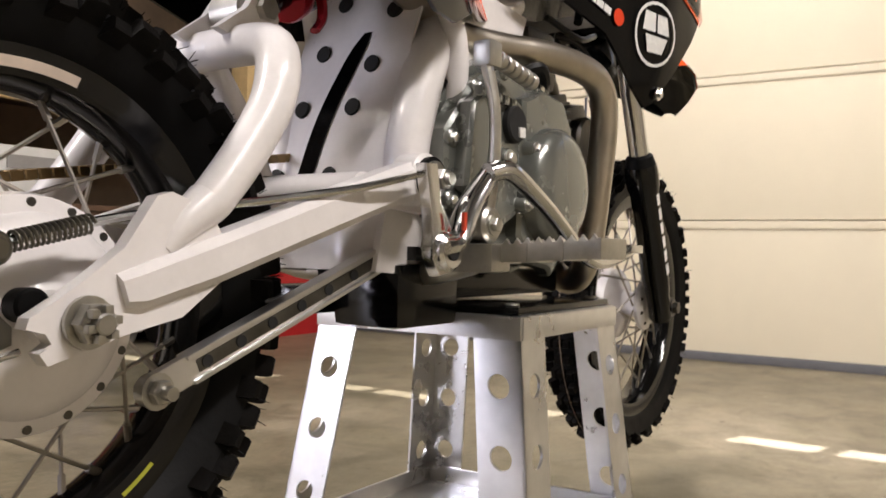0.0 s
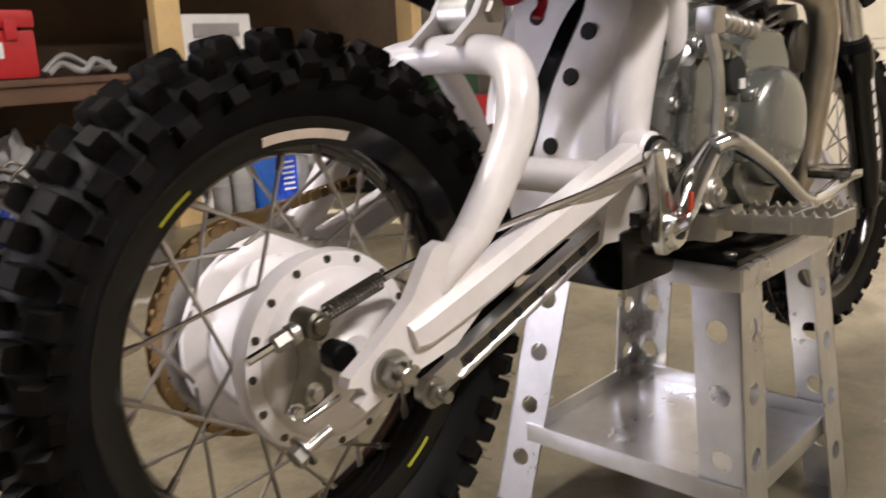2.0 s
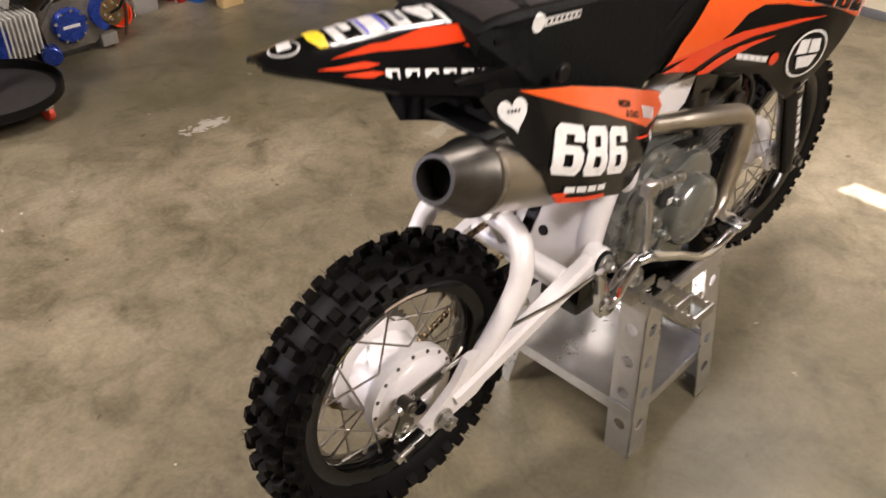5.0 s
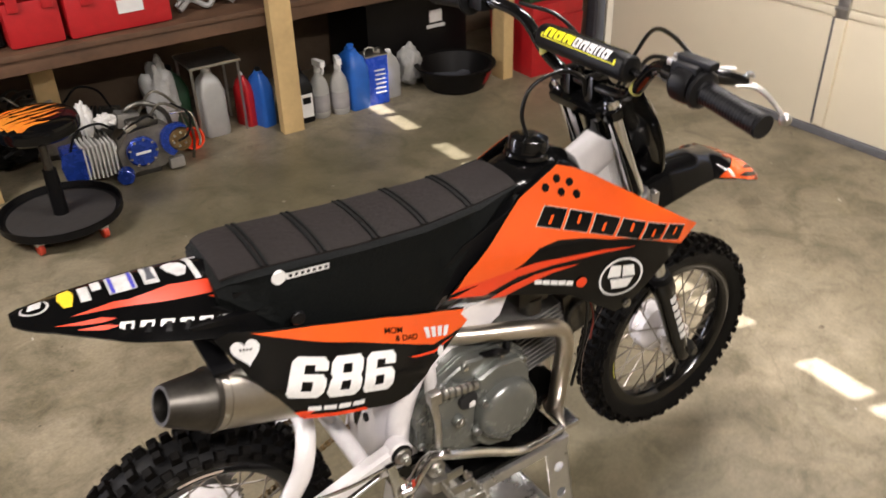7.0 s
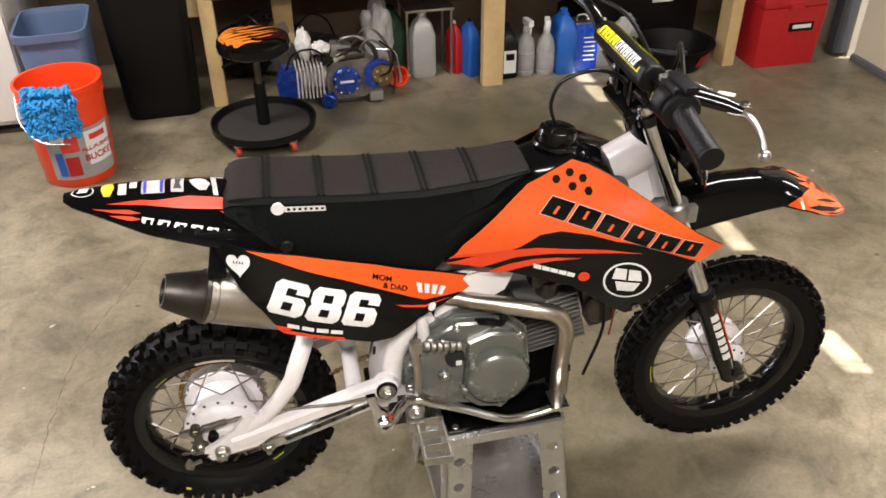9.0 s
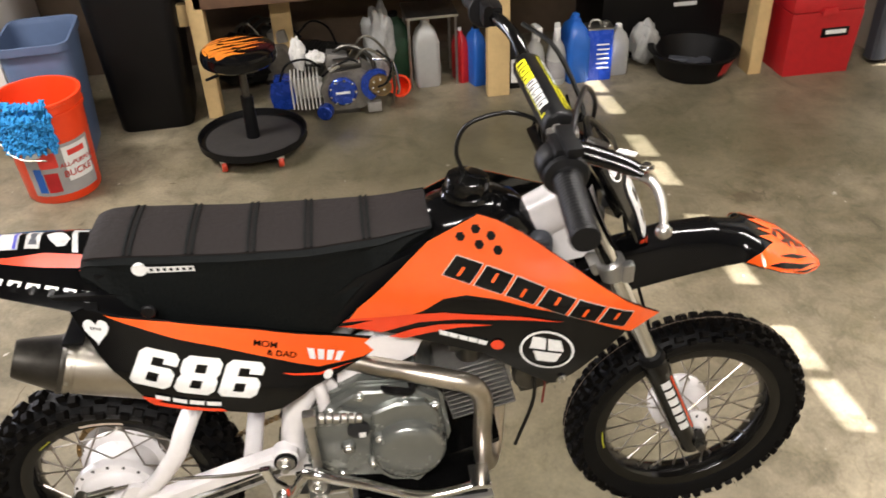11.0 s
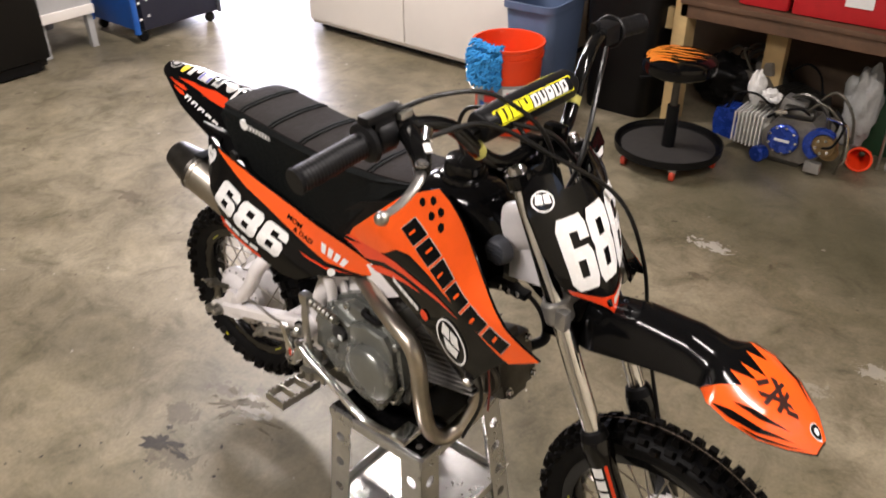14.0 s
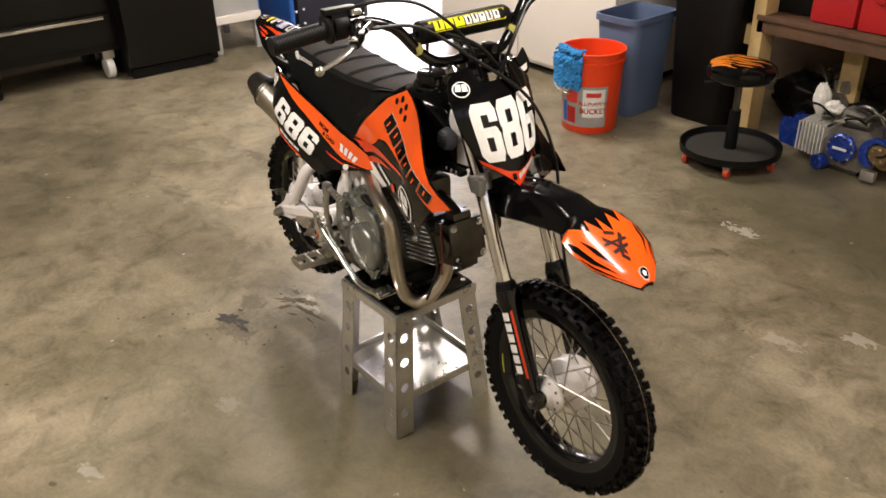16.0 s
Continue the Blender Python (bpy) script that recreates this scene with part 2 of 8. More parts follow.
def concrete():
    m = bpy.data.materials.new("stained garage concrete")
    m.use_nodes = True
    nt = m.node_tree
    n, l = nt.nodes, nt.links
    b = n["Principled BSDF"]
    tc = n.new("ShaderNodeTexCoord")

    def noise_at(scale, detail=6.0, rough=0.6, dist=0.0):
        t = n.new("ShaderNodeTexNoise")
        t.inputs["Scale"].default_value, t.inputs["Detail"].default_value = scale, detail
        t.inputs["Roughness"].default_value, t.inputs["Distortion"].default_value = rough, dist
        l.new(tc.outputs["Object"], t.inputs["Vector"])
        return t.outputs["Fac"]

    def ramp(value, stops):
        r = n.new("ShaderNodeValToRGB")
        els = r.color_ramp.elements
        while len(els) < len(stops):
            els.new(0.5)
        for e, (p, c) in zip(els, stops):
            e.position, e.color = p, (*c, 1)
        l.new(value, r.inputs["Fac"])
        return r.outputs["Color"]

    def mixed(fac, a, bb, mode="MIX"):
        x = n.new("ShaderNodeMix")
        x.data_type, x.blend_type = "RGBA", mode
        if isinstance(fac, float):
            x.inputs["Factor"].default_value = fac
        else:
            l.new(fac, x.inputs["Factor"])
        l.new(a, x.inputs["A"])
        l.new(bb, x.inputs["B"])
        return x.outputs["Result"]

    def math_node(op, a, v=None, clamp=False):
        x = n.new("ShaderNodeMath")
        x.operation, x.use_clamp = op, clamp
        l.new(a, x.inputs[0])
        if isinstance(v, (int, float)):
            x.inputs[1].default_value = v
        elif v is not None:
            l.new(v, x.inputs[1])
        return x.outputs[0]

    broad = ramp(noise_at(0.9, 5, 0.62, 0.4), [(0.30, (0.118, 0.101, 0.066)), (0.5, (0.220, 0.187, 0.130)), (0.70, (0.342, 0.295, 0.218))])
    mid = ramp(noise_at(7, 8, 0.7, 0.6), [(0.28, (0.42, 0.42, 0.37)), (0.5, (0.94, 0.94, 0.93)), (0.75, (1.28, 1.26, 1.23))])
    col = mixed(1.0, broad, mid, "MULTIPLY")
    cloud = ramp(noise_at(2.6, 7, 0.68, 0.9), [(0.33, (0.76, 0.765, 0.70)), (0.5, (0.98, 0.98, 0.97)), (0.66, (1.10, 1.095, 1.08))])
    col = mixed(1.0, col, cloud, "MULTIPLY")
    blotch = ramp(noise_at(13, 6, 0.72, 1.2), [(0.32, (0.78, 0.785, 0.73)), (0.46, (1.0, 1.0, 1.0)), (0.62, (1.0, 1.0, 1.0)), (0.74, (1.12, 1.12, 1.11))])
    col = mixed(1.0, col, blotch, "MULTIPLY")
    fine = ramp(noise_at(90, 3, 0.6), [(0.3, (0.86, 0.86, 0.86)), (0.7, (1.1, 1.1, 1.1))])
    col = mixed(1.0, col, fine, "MULTIPLY")
    # small pale flecks and dark drops
    flecks = math_node("GREATER_THAN", noise_at(23, 2, 0.5), 0.755)
    white = n.new("ShaderNodeRGB")
    white.outputs[0].default_value = (0.55, 0.52, 0.47, 1)
    col = mixed(math_node("MULTIPLY", flecks, 0.7), col, white.outputs[0])
    drops = math_node("LESS_THAN", noise_at(16, 2, 0.55, 0.3), 0.262)
    dark = n.new("ShaderNodeRGB")
    dark.outputs[0].default_value = (0.075, 0.055, 0.036, 1)
    col = mixed(math_node("MULTIPLY", drops, 0.8), col, dark.outputs[0])
    # hairline cracks
    vor = n.new("ShaderNodeTexVoronoi")
    vor.feature = "DISTANCE_TO_EDGE"
    vor.inputs["Scale"].default_value = 0.42
    warp = n.new("ShaderNodeVectorMath")
    warp.operation = "MULTIPLY_ADD"
    nz = n.new("ShaderNodeTexNoise")
    nz.inputs["Scale"].default_value, nz.inputs["Detail"].default_value = 2.2, 6
    l.new(tc.outputs["Object"], nz.inputs["Vector"])
    l.new(nz.outputs["Color"], warp.inputs[0])
    warp.inputs[1].default_value = (0.5, 0.5, 0.0)
    l.new(tc.outputs["Object"], warp.inputs[2])
    l.new(warp.outputs[0], vor.inputs["Vector"])
    crack = math_node("LESS_THAN", vor.outputs["Distance"], 0.0016)
    col = mixed(math_node("MULTIPLY", crack, 0.16), col, dark.outputs[0])
    # old spills with a shape of their own: (x, y, radius, pale?)
    edge = noise_at(26, 6, 0.7, 0.8)
    for sx, sy, sr, kx, pale in ((0.585, 1.448, 0.15, 0.42, 0.7), (-0.04, -0.305, 0.17, 0.55, 0), (-0.03, -0.07, 0.13, 0.5, 0.45), (0.28, -0.489, 0.11, 0.5, 0.4),
                                 (-0.01, 0.01, 0.17, 0.30, 0), (1.225, 1.115, 0.11, 0.6, 0.35), (1.3, 1.75, 0.16, 0.3, 0), (0.30, -0.876, 0.08, 0.5, 0.4), (-0.15, -0.20, 0.11, 0.7, 0),
                                 (1.62, -0.98, 0.06, 0.6, 0.35), (1.07, 0.94, 0.12, 0.5, 0.25), (-0.13, -0.07, 0.11, 0.6, 0), (0.62, 1.25, 0.10, 0.3, 0), (1.9, 1.2, 0.13, 0.5, 0), (2.3, 0.6, 0.12, 0.6, 0),
                                 (-1.3, 0.4, 0.16, 0.5, 0), (-0.75, 0.85, 0.12, 0.4, 0)):
        d = n.new("ShaderNodeVectorMath")
        d.operation = "SUBTRACT"
        l.new(tc.outputs["Object"], d.inputs[0])
        d.inputs[1].default_value = (sx, sy, 0)
        s = n.new("ShaderNodeVectorMath")
        s.operation = "MULTIPLY"
        l.new(d.outputs[0], s.inputs[0])
        s.inputs[1].default_value = (1, 1 / kx, 0)
        ln = n.new("ShaderNodeVectorMath")
        ln.operation = "LENGTH"
        l.new(s.outputs[0], ln.inputs[0])
        inside = math_node("LESS_THAN", math_node("ADD", math_node("MULTIPLY", ln.outputs["Value"], 1 / sr), math_node("MULTIPLY", edge, 2.6)), 1.72)
        col = mixed(math_node("MULTIPLY", inside, pale or 0.6), col, (white if pale else dark).outputs[0])
    # wide olive patches: oil round the stand, and shade painted before the shelving
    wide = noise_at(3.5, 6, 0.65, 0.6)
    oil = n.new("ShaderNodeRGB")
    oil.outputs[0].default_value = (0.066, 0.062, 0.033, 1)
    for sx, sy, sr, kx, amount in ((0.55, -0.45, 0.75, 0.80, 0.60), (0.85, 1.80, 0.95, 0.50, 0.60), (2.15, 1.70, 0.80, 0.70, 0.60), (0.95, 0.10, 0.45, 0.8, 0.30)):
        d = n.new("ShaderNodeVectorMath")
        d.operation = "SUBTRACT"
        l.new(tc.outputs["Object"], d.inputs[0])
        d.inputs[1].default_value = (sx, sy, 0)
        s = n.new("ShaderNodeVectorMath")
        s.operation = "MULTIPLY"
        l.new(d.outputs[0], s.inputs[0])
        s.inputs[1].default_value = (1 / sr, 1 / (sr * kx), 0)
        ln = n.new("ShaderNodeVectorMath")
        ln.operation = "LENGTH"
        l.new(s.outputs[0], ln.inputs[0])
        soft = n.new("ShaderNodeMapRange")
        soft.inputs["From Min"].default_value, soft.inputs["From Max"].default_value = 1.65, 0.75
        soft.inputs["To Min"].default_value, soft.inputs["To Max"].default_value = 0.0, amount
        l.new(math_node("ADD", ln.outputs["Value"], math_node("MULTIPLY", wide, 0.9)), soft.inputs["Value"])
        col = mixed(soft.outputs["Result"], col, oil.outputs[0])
    l.new(col, b.inputs["Base Color"])
    rr = n.new("ShaderNodeMapRange")
    rr.inputs["To Min"].default_value, rr.inputs["To Max"].default_value = 0.22, 0.55
    l.new(noise_at(3.0, 6, 0.65), rr.inputs["Value"])
    l.new(rr.outputs["Result"], b.inputs["Roughness"])
    bp = n.new("ShaderNodeBump")
    bp.inputs["Strength"].default_value, bp.inputs["Distance"].default_value = 0.12, 0.01
    l.new(noise_at(40, 8, 0.7), bp.inputs["Height"])
    l.new(bp.outputs["Normal"], b.inputs["Normal"])
    return m


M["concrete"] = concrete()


# ---- building helpers ----
def thing(name, m, label, category, group="", kind=""):
    ob = new(name)
    ob.empty_display_size = 0.05
    ob.matrix_world = m
    return tagged(ob, label, category, group, kind)


def mesh_of(name, bm, material, sharp=38):
    bmesh.ops.recalc_face_normals(bm, faces=bm.faces)
    me = bpy.data.meshes.new(name)
    bm.to_mesh(me)
    bm.free()
    me.materials.append(M[material])
    me.polygons.foreach_set("use_smooth", [True] * len(me.polygons))
    me.set_sharp_from_angle(angle=radians(sharp))
    return me


def part(name, bm, material, parent=None, label="", at=None, sharp=38):
    ob = new(name, mesh_of(name, bm, material, sharp) if isinstance(bm, bmesh.types.BMesh) else bm)
    if parent:
        ob.parent = parent
    if at is not None:
        ob.matrix_basis = at
    return tagged(ob, label)


def solo(name, bm, material, label, category, kind="", at=None, group="", sharp=38):
    return tagged(part(name, bm, material, None, at=at, sharp=sharp), label, category, group, kind)


def box(bm, c, s, bevel=0.0, m=None, seg=2):
    r = bmesh.ops.create_cube(bm, size=1, matrix=Matrix.Translation(c) @ Matrix.Diagonal((*s, 1)))
    vs = r["verts"]
    if bevel:
        es = list({e for v in vs for e in v.link_edges})
        out = bmesh.ops.bevel(bm, geom=es, offset=min(bevel, min(s) * 0.45), segments=seg, affect="EDGES", profile=0.7)
        vs = list({v for f in out["faces"] for v in f.verts} | {v for v in vs if v.is_valid})
    if m is not None:
        bmesh.ops.transform(bm, matrix=m, verts=vs)
    return bm


def ring(bm, centre, ax, ay, r, seg, phase=0.0):
    return [bm.verts.new(centre + ax * (r * math.cos(2 * math.pi * i / seg + phase)) + ay * (r * math.sin(2 * math.pi * i / seg + phase))) for i in range(seg)]


def bridge(bm, a, b):
    k = len(a)
    for i in range(k):
        bm.faces.new((a[i], a[(i + 1) % k], b[(i + 1) % k], b[i]))


def axes(d):
    d = Vector(d).normalized()
    u = d.cross(Vector((0, 0, 1)))
    if u.length < 0.05:
        u = d.cross(Vector((1, 0, 0)))
    u.normalize()
    return d, u, d.cross(u)


def cyl(bm, p0, p1, r0, r1=None, seg=18, bev=0.0):
    """A rod, cone or disc from p0 to p1, its rims bevelled."""
    p0, p1 = Vector(p0), Vector(p1)
    r1 = r0 if r1 is None else r1
    d, u, v = axes(p1 - p0)
    hs = [(p0, r0), (p1, r1)]
    if bev:
        hs = [(p0, r0 - bev), (p0 + d * bev, r0), (p1 - d * bev, r1), (p1, r1 - bev)]
    rs = [ring(bm, p, u, v, r, seg) for p, r in hs]
    for a, b in zip(rs, rs[1:]):
        bridge(bm, a, b)
    bm.faces.new(rs[0])
    bm.faces.new(rs[-1])
    return bm


def lathe(bm, profile, m=None, seg=32, closed=False):
    """Turn (radius, height) pairs round the local z axis of m."""
    m = m or Matrix()
    o, u, v, w = m.translation, m.to_3x3() @ Vector((1, 0, 0)), m.to_3x3() @ Vector((0, 1, 0)), m.to_3x3() @ Vector((0, 0, 1))
    rs = []
    for r, h in profile:
        if r < 1e-5:
            rs.append([bm.verts.new(o + w * h)] * seg)
        else:
            rs.append(ring(bm, o + w * h, u, v, r, seg))
    pairs = list(zip(rs, rs[1:])) + ([(rs[-1], rs[0])] if closed else [])
    for a, b in pairs:
        for i in range(seg):
            q = [a[i], a[(i + 1) % seg], b[(i + 1) % seg], b[i]]
            q = [x for k, x in enumerate(q) if x not in q[:k]]
            if len(q) > 2:
                bm.faces.new(q)
    return bm


def smooth_line(pts, n=6):
    p = [Vector(q) for q in pts]
    p = [p[0] * 2 - p[1]] + p + [p[-1] * 2 - p[-2]]
    out = []
    for i in range(1, len(p) - 2):
        for k in range(n):
            t = k / n
            a, b, c, d = p[i - 1], p[i], p[i + 1], p[i + 2]
            out.append(0.5 * (2 * b + (c - a) * t + (2 * a - 5 * b + 4 * c - d) * t * t + (3 * b - a - 3 * c + d) * t ** 3))
    return out + [p[-2]]


def tube(bm, pts, r, seg=12, n=6, flat=1.0):
    """A bent pipe through pts; r is one radius or one for each point."""
    line = smooth_line(pts, n) if n > 1 else [Vector(q) for q in pts]
    rad = [r] * len(line) if isinstance(r, (int, float)) else [float(np.interp(i / (len(line) - 1), np.linspace(0, 1, len(r)), r)) for i in range(len(line))]
    d, u, v = axes(line[1] - line[0])
    rs = []
    for i, p in enumerate(line):
        nd = (line[min(i + 1, len(line) - 1)] - line[max(i - 1, 0)]).normalized()
        u = (u - nd * u.dot(nd)).normalized()
        v = nd.cross(u)
        rs.append(ring(bm, p, u, v * flat, rad[i], seg))
    for a, b in zip(rs, rs[1:]):
        bridge(bm, a, b)
    bm.faces.new(rs[0])
    bm.faces.new(rs[-1])
    return bm


def loft(bm, rings, cap=True):
    rs = [[bm.verts.new(p) for p in r] for r in rings]
    for a, b in zip(rs, rs[1:]):
        bridge(bm, a, b)
    if cap:
        bm.faces.new(rs[0])
        bm.faces.new(rs[-1])
    return bm


def prism(bm, outline, y0, y1, bevel=0.0, seg=2):
    """Extrude an (x, z) outline from y0 to y1."""
    fs = [bm.verts.new((x, y0, z)) for x, z in outline]
    f = bm.faces.new(fs)
    out = bmesh.ops.extrude_face_region(bm, geom=[f])
    up = [g for g in out["geom"] if isinstance(g, bmesh.types.BMVert)]
    bmesh.ops.translate(bm, verts=up, vec=(0, y1 - y0, 0))
    if bevel:
        faces = {g for g in out["geom"] if isinstance(g, bmesh.types.BMFace)}
        es = [e for e in bm.edges if e.is_valid and any(fc in faces for fc in e.link_faces)]
        es = list({e for fc in faces if fc.is_valid for e in fc.edges})
        bmesh.ops.bevel(bm, geom=es, offset=bevel, segments=seg, affect="EDGES", profile=0.7)
    return bm


def sheet(polys, surf, off, thick=0.0, cell=0.008):
    """Lay flat (x, z) polygons on the side surface y = surf(x, z), off metres proud of it."""
    bm = bmesh.new()
    for poly in polys:
        bm.faces.new([bm.verts.new((x, 0, z)) for x, z in poly])
    xs = [v.co.x for v in bm.verts]
    zs = [v.co.z for v in bm.verts]
    for lo, hi, no in ((min(xs), max(xs), Vector((1, 0, 0))), (min(zs), max(zs), Vector((0, 0, 1)))):
        k = math.floor(lo / cell) + 1
        while k * cell < hi:
            bmesh.ops.bisect_plane(bm, geom=bm.verts[:] + bm.edges[:] + bm.faces[:], plane_co=no * (k * cell), plane_no=no, dist=1e-6)
            k += 1
    bmesh.ops.remove_doubles(bm, verts=bm.verts, dist=1e-5)
    for v in bm.verts:
        v.co.y = surf(v.co.x, v.co.z) - off
    if thick:
        bmesh.ops.recalc_face_normals(bm, faces=bm.faces)
        out = bmesh.ops.extrude_face_region(bm, geom=bm.faces[:])
        for g in out["geom"]:
            if isinstance(g, bmesh.types.BMVert):
                g.co.y += thick
    return bm


def mirrored(bm):
    """The same mesh on the bike's other side."""
    b2 = bm.copy()
    for v in b2.verts:
        v.co.y = -v.co.y
    return b2


def curve_of(xs, ys):
    return lambda v: float(np.interp(v, xs, ys))


def slanted(cells, corners):
    """Map polygons of the unit square on the four (x, z) corners: top left, top right, bottom right, bottom left."""
    tl, tr, br, bl = corners
    out = []
    for poly in cells:
        q = []
        for u, v in poly:
            q.append(tuple((bl[i] * (1 - u) + br[i] * u) * (1 - v) + (tl[i] * (1 - u) + tr[i] * u) * v for i in (0, 1)))
        out.append(q)
    return out


def digits(text, gap=0.03):
    """Heavy block digits in the unit square, as pieces that touch."""
    s, t, c = 0.36, 0.19, 0.13
    six = [[(0, c), (s, t), (s, 1 - t), (0, 1 - c)], [(0, 1 - c), (s, 1 - t), (1 - s, 1 - t), (1, 1 - c), (1 - c, 1), (c, 1)],
           [(1 - s, 1 - t), (1 - s, 0.68), (1, 0.68), (1, 1 - c)], [(s, 0.43), (s, 0.60), (1 - c, 0.60), (1, 0.60 - c), (1 - s, 0.43)],
           [(1 - s, 0.43), (1, 0.60 - c), (1, c), (1 - s, t)], [(0, c), (c, 0), (1 - c, 0), (1, c), (1 - s, t), (s, t)]]
    eight = [[(0, c), (s, t), (s, 0.42), (0, 0.42)], [(0, 0.42), (s, 0.42), (s, 0.60), (0.06, 0.52)], [(0.06, 0.52), (s, 0.60), (s, 1 - t), (0, 1 - c), (0, 0.62)],
             [(0, 1 - c), (s, 1 - t), (1 - s, 1 - t), (1, 1 - c), (1 - c, 1), (c, 1)], [(1 - s, 0.60), (0.94, 0.52), (1, 0.62), (1, 1 - c), (1 - s, 1 - t)],
             [(1 - s, 0.42), (1, 0.42), (0.94, 0.52), (1 - s, 0.60)], [(1 - s, t), (1, c), (1, 0.42), (1 - s, 0.42)], [(s, 0.42), (1 - s, 0.42), (1 - s, 0.60), (s, 0.60)],
             [(0, c), (c, 0), (1 - c, 0), (1, c), (1 - s, t), (s, t)]]
    w = (1 - gap * (len(text) - 1)) / len(text)
    return [[((i * (w + gap)) + u * w, v) for u, v in p] for i, ch in enumerate(text) for p in (six if ch == "6" else eight)]


def blocks(n, gap=0.16, lean=0.0):
    """n plain bars side by side in the unit square."""
    w = 1 / (n + (n - 1) * gap)
    return [[(i * w * (1 + gap) + lean * 0, 0), (i * w * (1 + gap) + w, 0), (i * w * (1 + gap) + w, 1), (i * w * (1 + gap), 1)] for i in range(n)]


def disc(cx, cz, r, k=18, sx=1.0):
    return [(cx + sx * r * math.cos(2 * math.pi * i / k), cz + r * math.sin(2 * math.pi * i / k)) for i in range(k)]


def annulus(cx, cz, r0, r1, k=24):
    a, b = disc(cx, cz, r0, k), disc(cx, cz, r1, k)
    return [[a[i], a[(i + 1) % k], b[(i + 1) % k], b[i]] for i in range(k)]


def words(text, size, m, depth=0.0004):
    """Lettering in the built-in font as a mesh, in the plane of m."""
    cu = bpy.data.curves.new("lettering", "FONT")
    cu.body, cu.size, cu.extrude, cu.offset = text, size, depth, size * 0.02
    cu.align_x, cu.align_y = "CENTER", "CENTER"
    ob = bpy.data.objects.new("lettering", cu)
    scene.collection.objects.link(ob)
    me = ob.to_mesh()
    bm = bmesh.new()
    bm.from_mesh(me)
    ob.to_mesh_clear()
    bpy.data.objects.remove(ob)
    bpy.data.curves.remove(cu)
    bmesh.ops.transform(bm, matrix=m, verts=bm.verts)
    return bm


def perforated(bm, width, length, thick, holes, m, seg=20):
    """A metal strip in the local xy plane, width along x, length along y, with round holes [(y, radius)] on its middle line."""
    vs0 = set(bm.verts)
    edges_y = [0.0]
    for y, r in holes:
        edges_y += [y - width * 0.42, y + width * 0.42]
    edges_y.append(length)
    h = width / 2
    for i in range(0, len(edges_y), 2):
        a, b = edges_y[i], edges_y[i + 1]
        if b - a > 1e-4:
            bm.faces.new([bm.verts.new(p) for p in ((-h, a, 0), (h, a, 0), (h, b, 0), (-h, b, 0))])
    for y, r in holes:
        hy = width * 0.42
        sq, ci = [], []
        for k in range(seg):
            t = 2 * math.pi * (k + 0.5) / seg
            c, s = math.cos(t), math.sin(t)
            f = 1 / max(abs(c), abs(s))
            sq.append(bm.verts.new((h * c * f, y + hy * s * f, 0)))
            ci.append(bm.verts.new((r * c, y + r * s, 0)))
        bridge(bm, sq, ci)
        for sxx, syy in ((1, 1), (-1, 1), (-1, -1), (1, -1)):
            q = min(range(seg), key=lambda k: (sq[k].co.x - sxx * h) ** 2 + (sq[k].co.y - y - syy * hy) ** 2)
            near = sorted(range(seg), key=lambda k: (sq[k].co.x - sxx * h) ** 2 + (sq[k].co.y - y - syy * hy) ** 2)[:2]
            cv = bm.verts.new((sxx * h, y + syy * hy, 0))
            bm.faces.new((cv, sq[near[0]], sq[near[1]]))
    mine = [v for v in bm.verts if v not in vs0]
    bmesh.ops.remove_doubles(bm, verts=mine, dist=1e-5)
    mine = [v for v in bm.verts if v.is_valid and v not in vs0]
    faces = list({f for v in mine for f in v.link_faces})
    bmesh.ops.recalc_face_normals(bm, faces=faces)
    out = bmesh.ops.extrude_face_region(bm, geom=faces)
    up = [g for g in out["geom"] if isinstance(g, bmesh.types.BMVert)]
    bmesh.ops.translate(bm, verts=up, vec=(0, 0, thick))
    bmesh.ops.transform(bm, matrix=m, verts=mine + up)
    return bm


def frame_of(origin, xdir, ydir):
    """A pose whose x and y axes run along the two directions."""
    x = Vector(xdir).normalized()
    z = x.cross(Vector(ydir)).normalized()
    y = z.cross(x)
    r = Matrix((x, y, z)).transposed().to_4x4()
    return Matrix.Translation(origin) @ r


def bolt(bm, p, axis, r=0.008, h=0.006):
    """A hexagon head with a washer."""
    p, a = Vector(p), Vector(axis).normalized()
    cyl(bm, p, p + a * 0.0018, r * 1.45, seg=16)
    cyl(bm, p + a * 0.0018, p + a * (0.0018 + h), r, seg=6, bev=r * 0.12)
    return bm


Y_AXIS = pose(0, 0, 0, 90, 0, 0)  # turns a lathe's axis to -y


# ---- the garage ----
DOOR_X = 3.03
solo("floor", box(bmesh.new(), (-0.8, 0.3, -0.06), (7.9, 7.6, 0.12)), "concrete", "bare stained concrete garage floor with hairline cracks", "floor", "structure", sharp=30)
# ceiling, and side wall below, out of view; toned down to dull reflections
solo("ceiling", box(bmesh.new(), (-0.8, 0.3, 2.55), (7.9, 7.6, 0.1)), "ceiling_paint", "plain grey garage ceiling", "ceiling", "structure")
solo("wall_back", box(bmesh.new(), (0.36, 3.0, 1.25), (5.55, 0.1, 2.5)), "back_wall", "dark bare board wall behind the shelving", "wall", "structure")
solo("wall_side", box(bmesh.new(), (-0.8, -3.25, 1.25), (7.9, 0.1, 2.5)), "wall_paint", "plain tan garage wall", "wall", "structure")
bm = bmesh.new()
box(bm, (-3.85, -0.365, 1.25), (0.1, 5.67, 2.5))
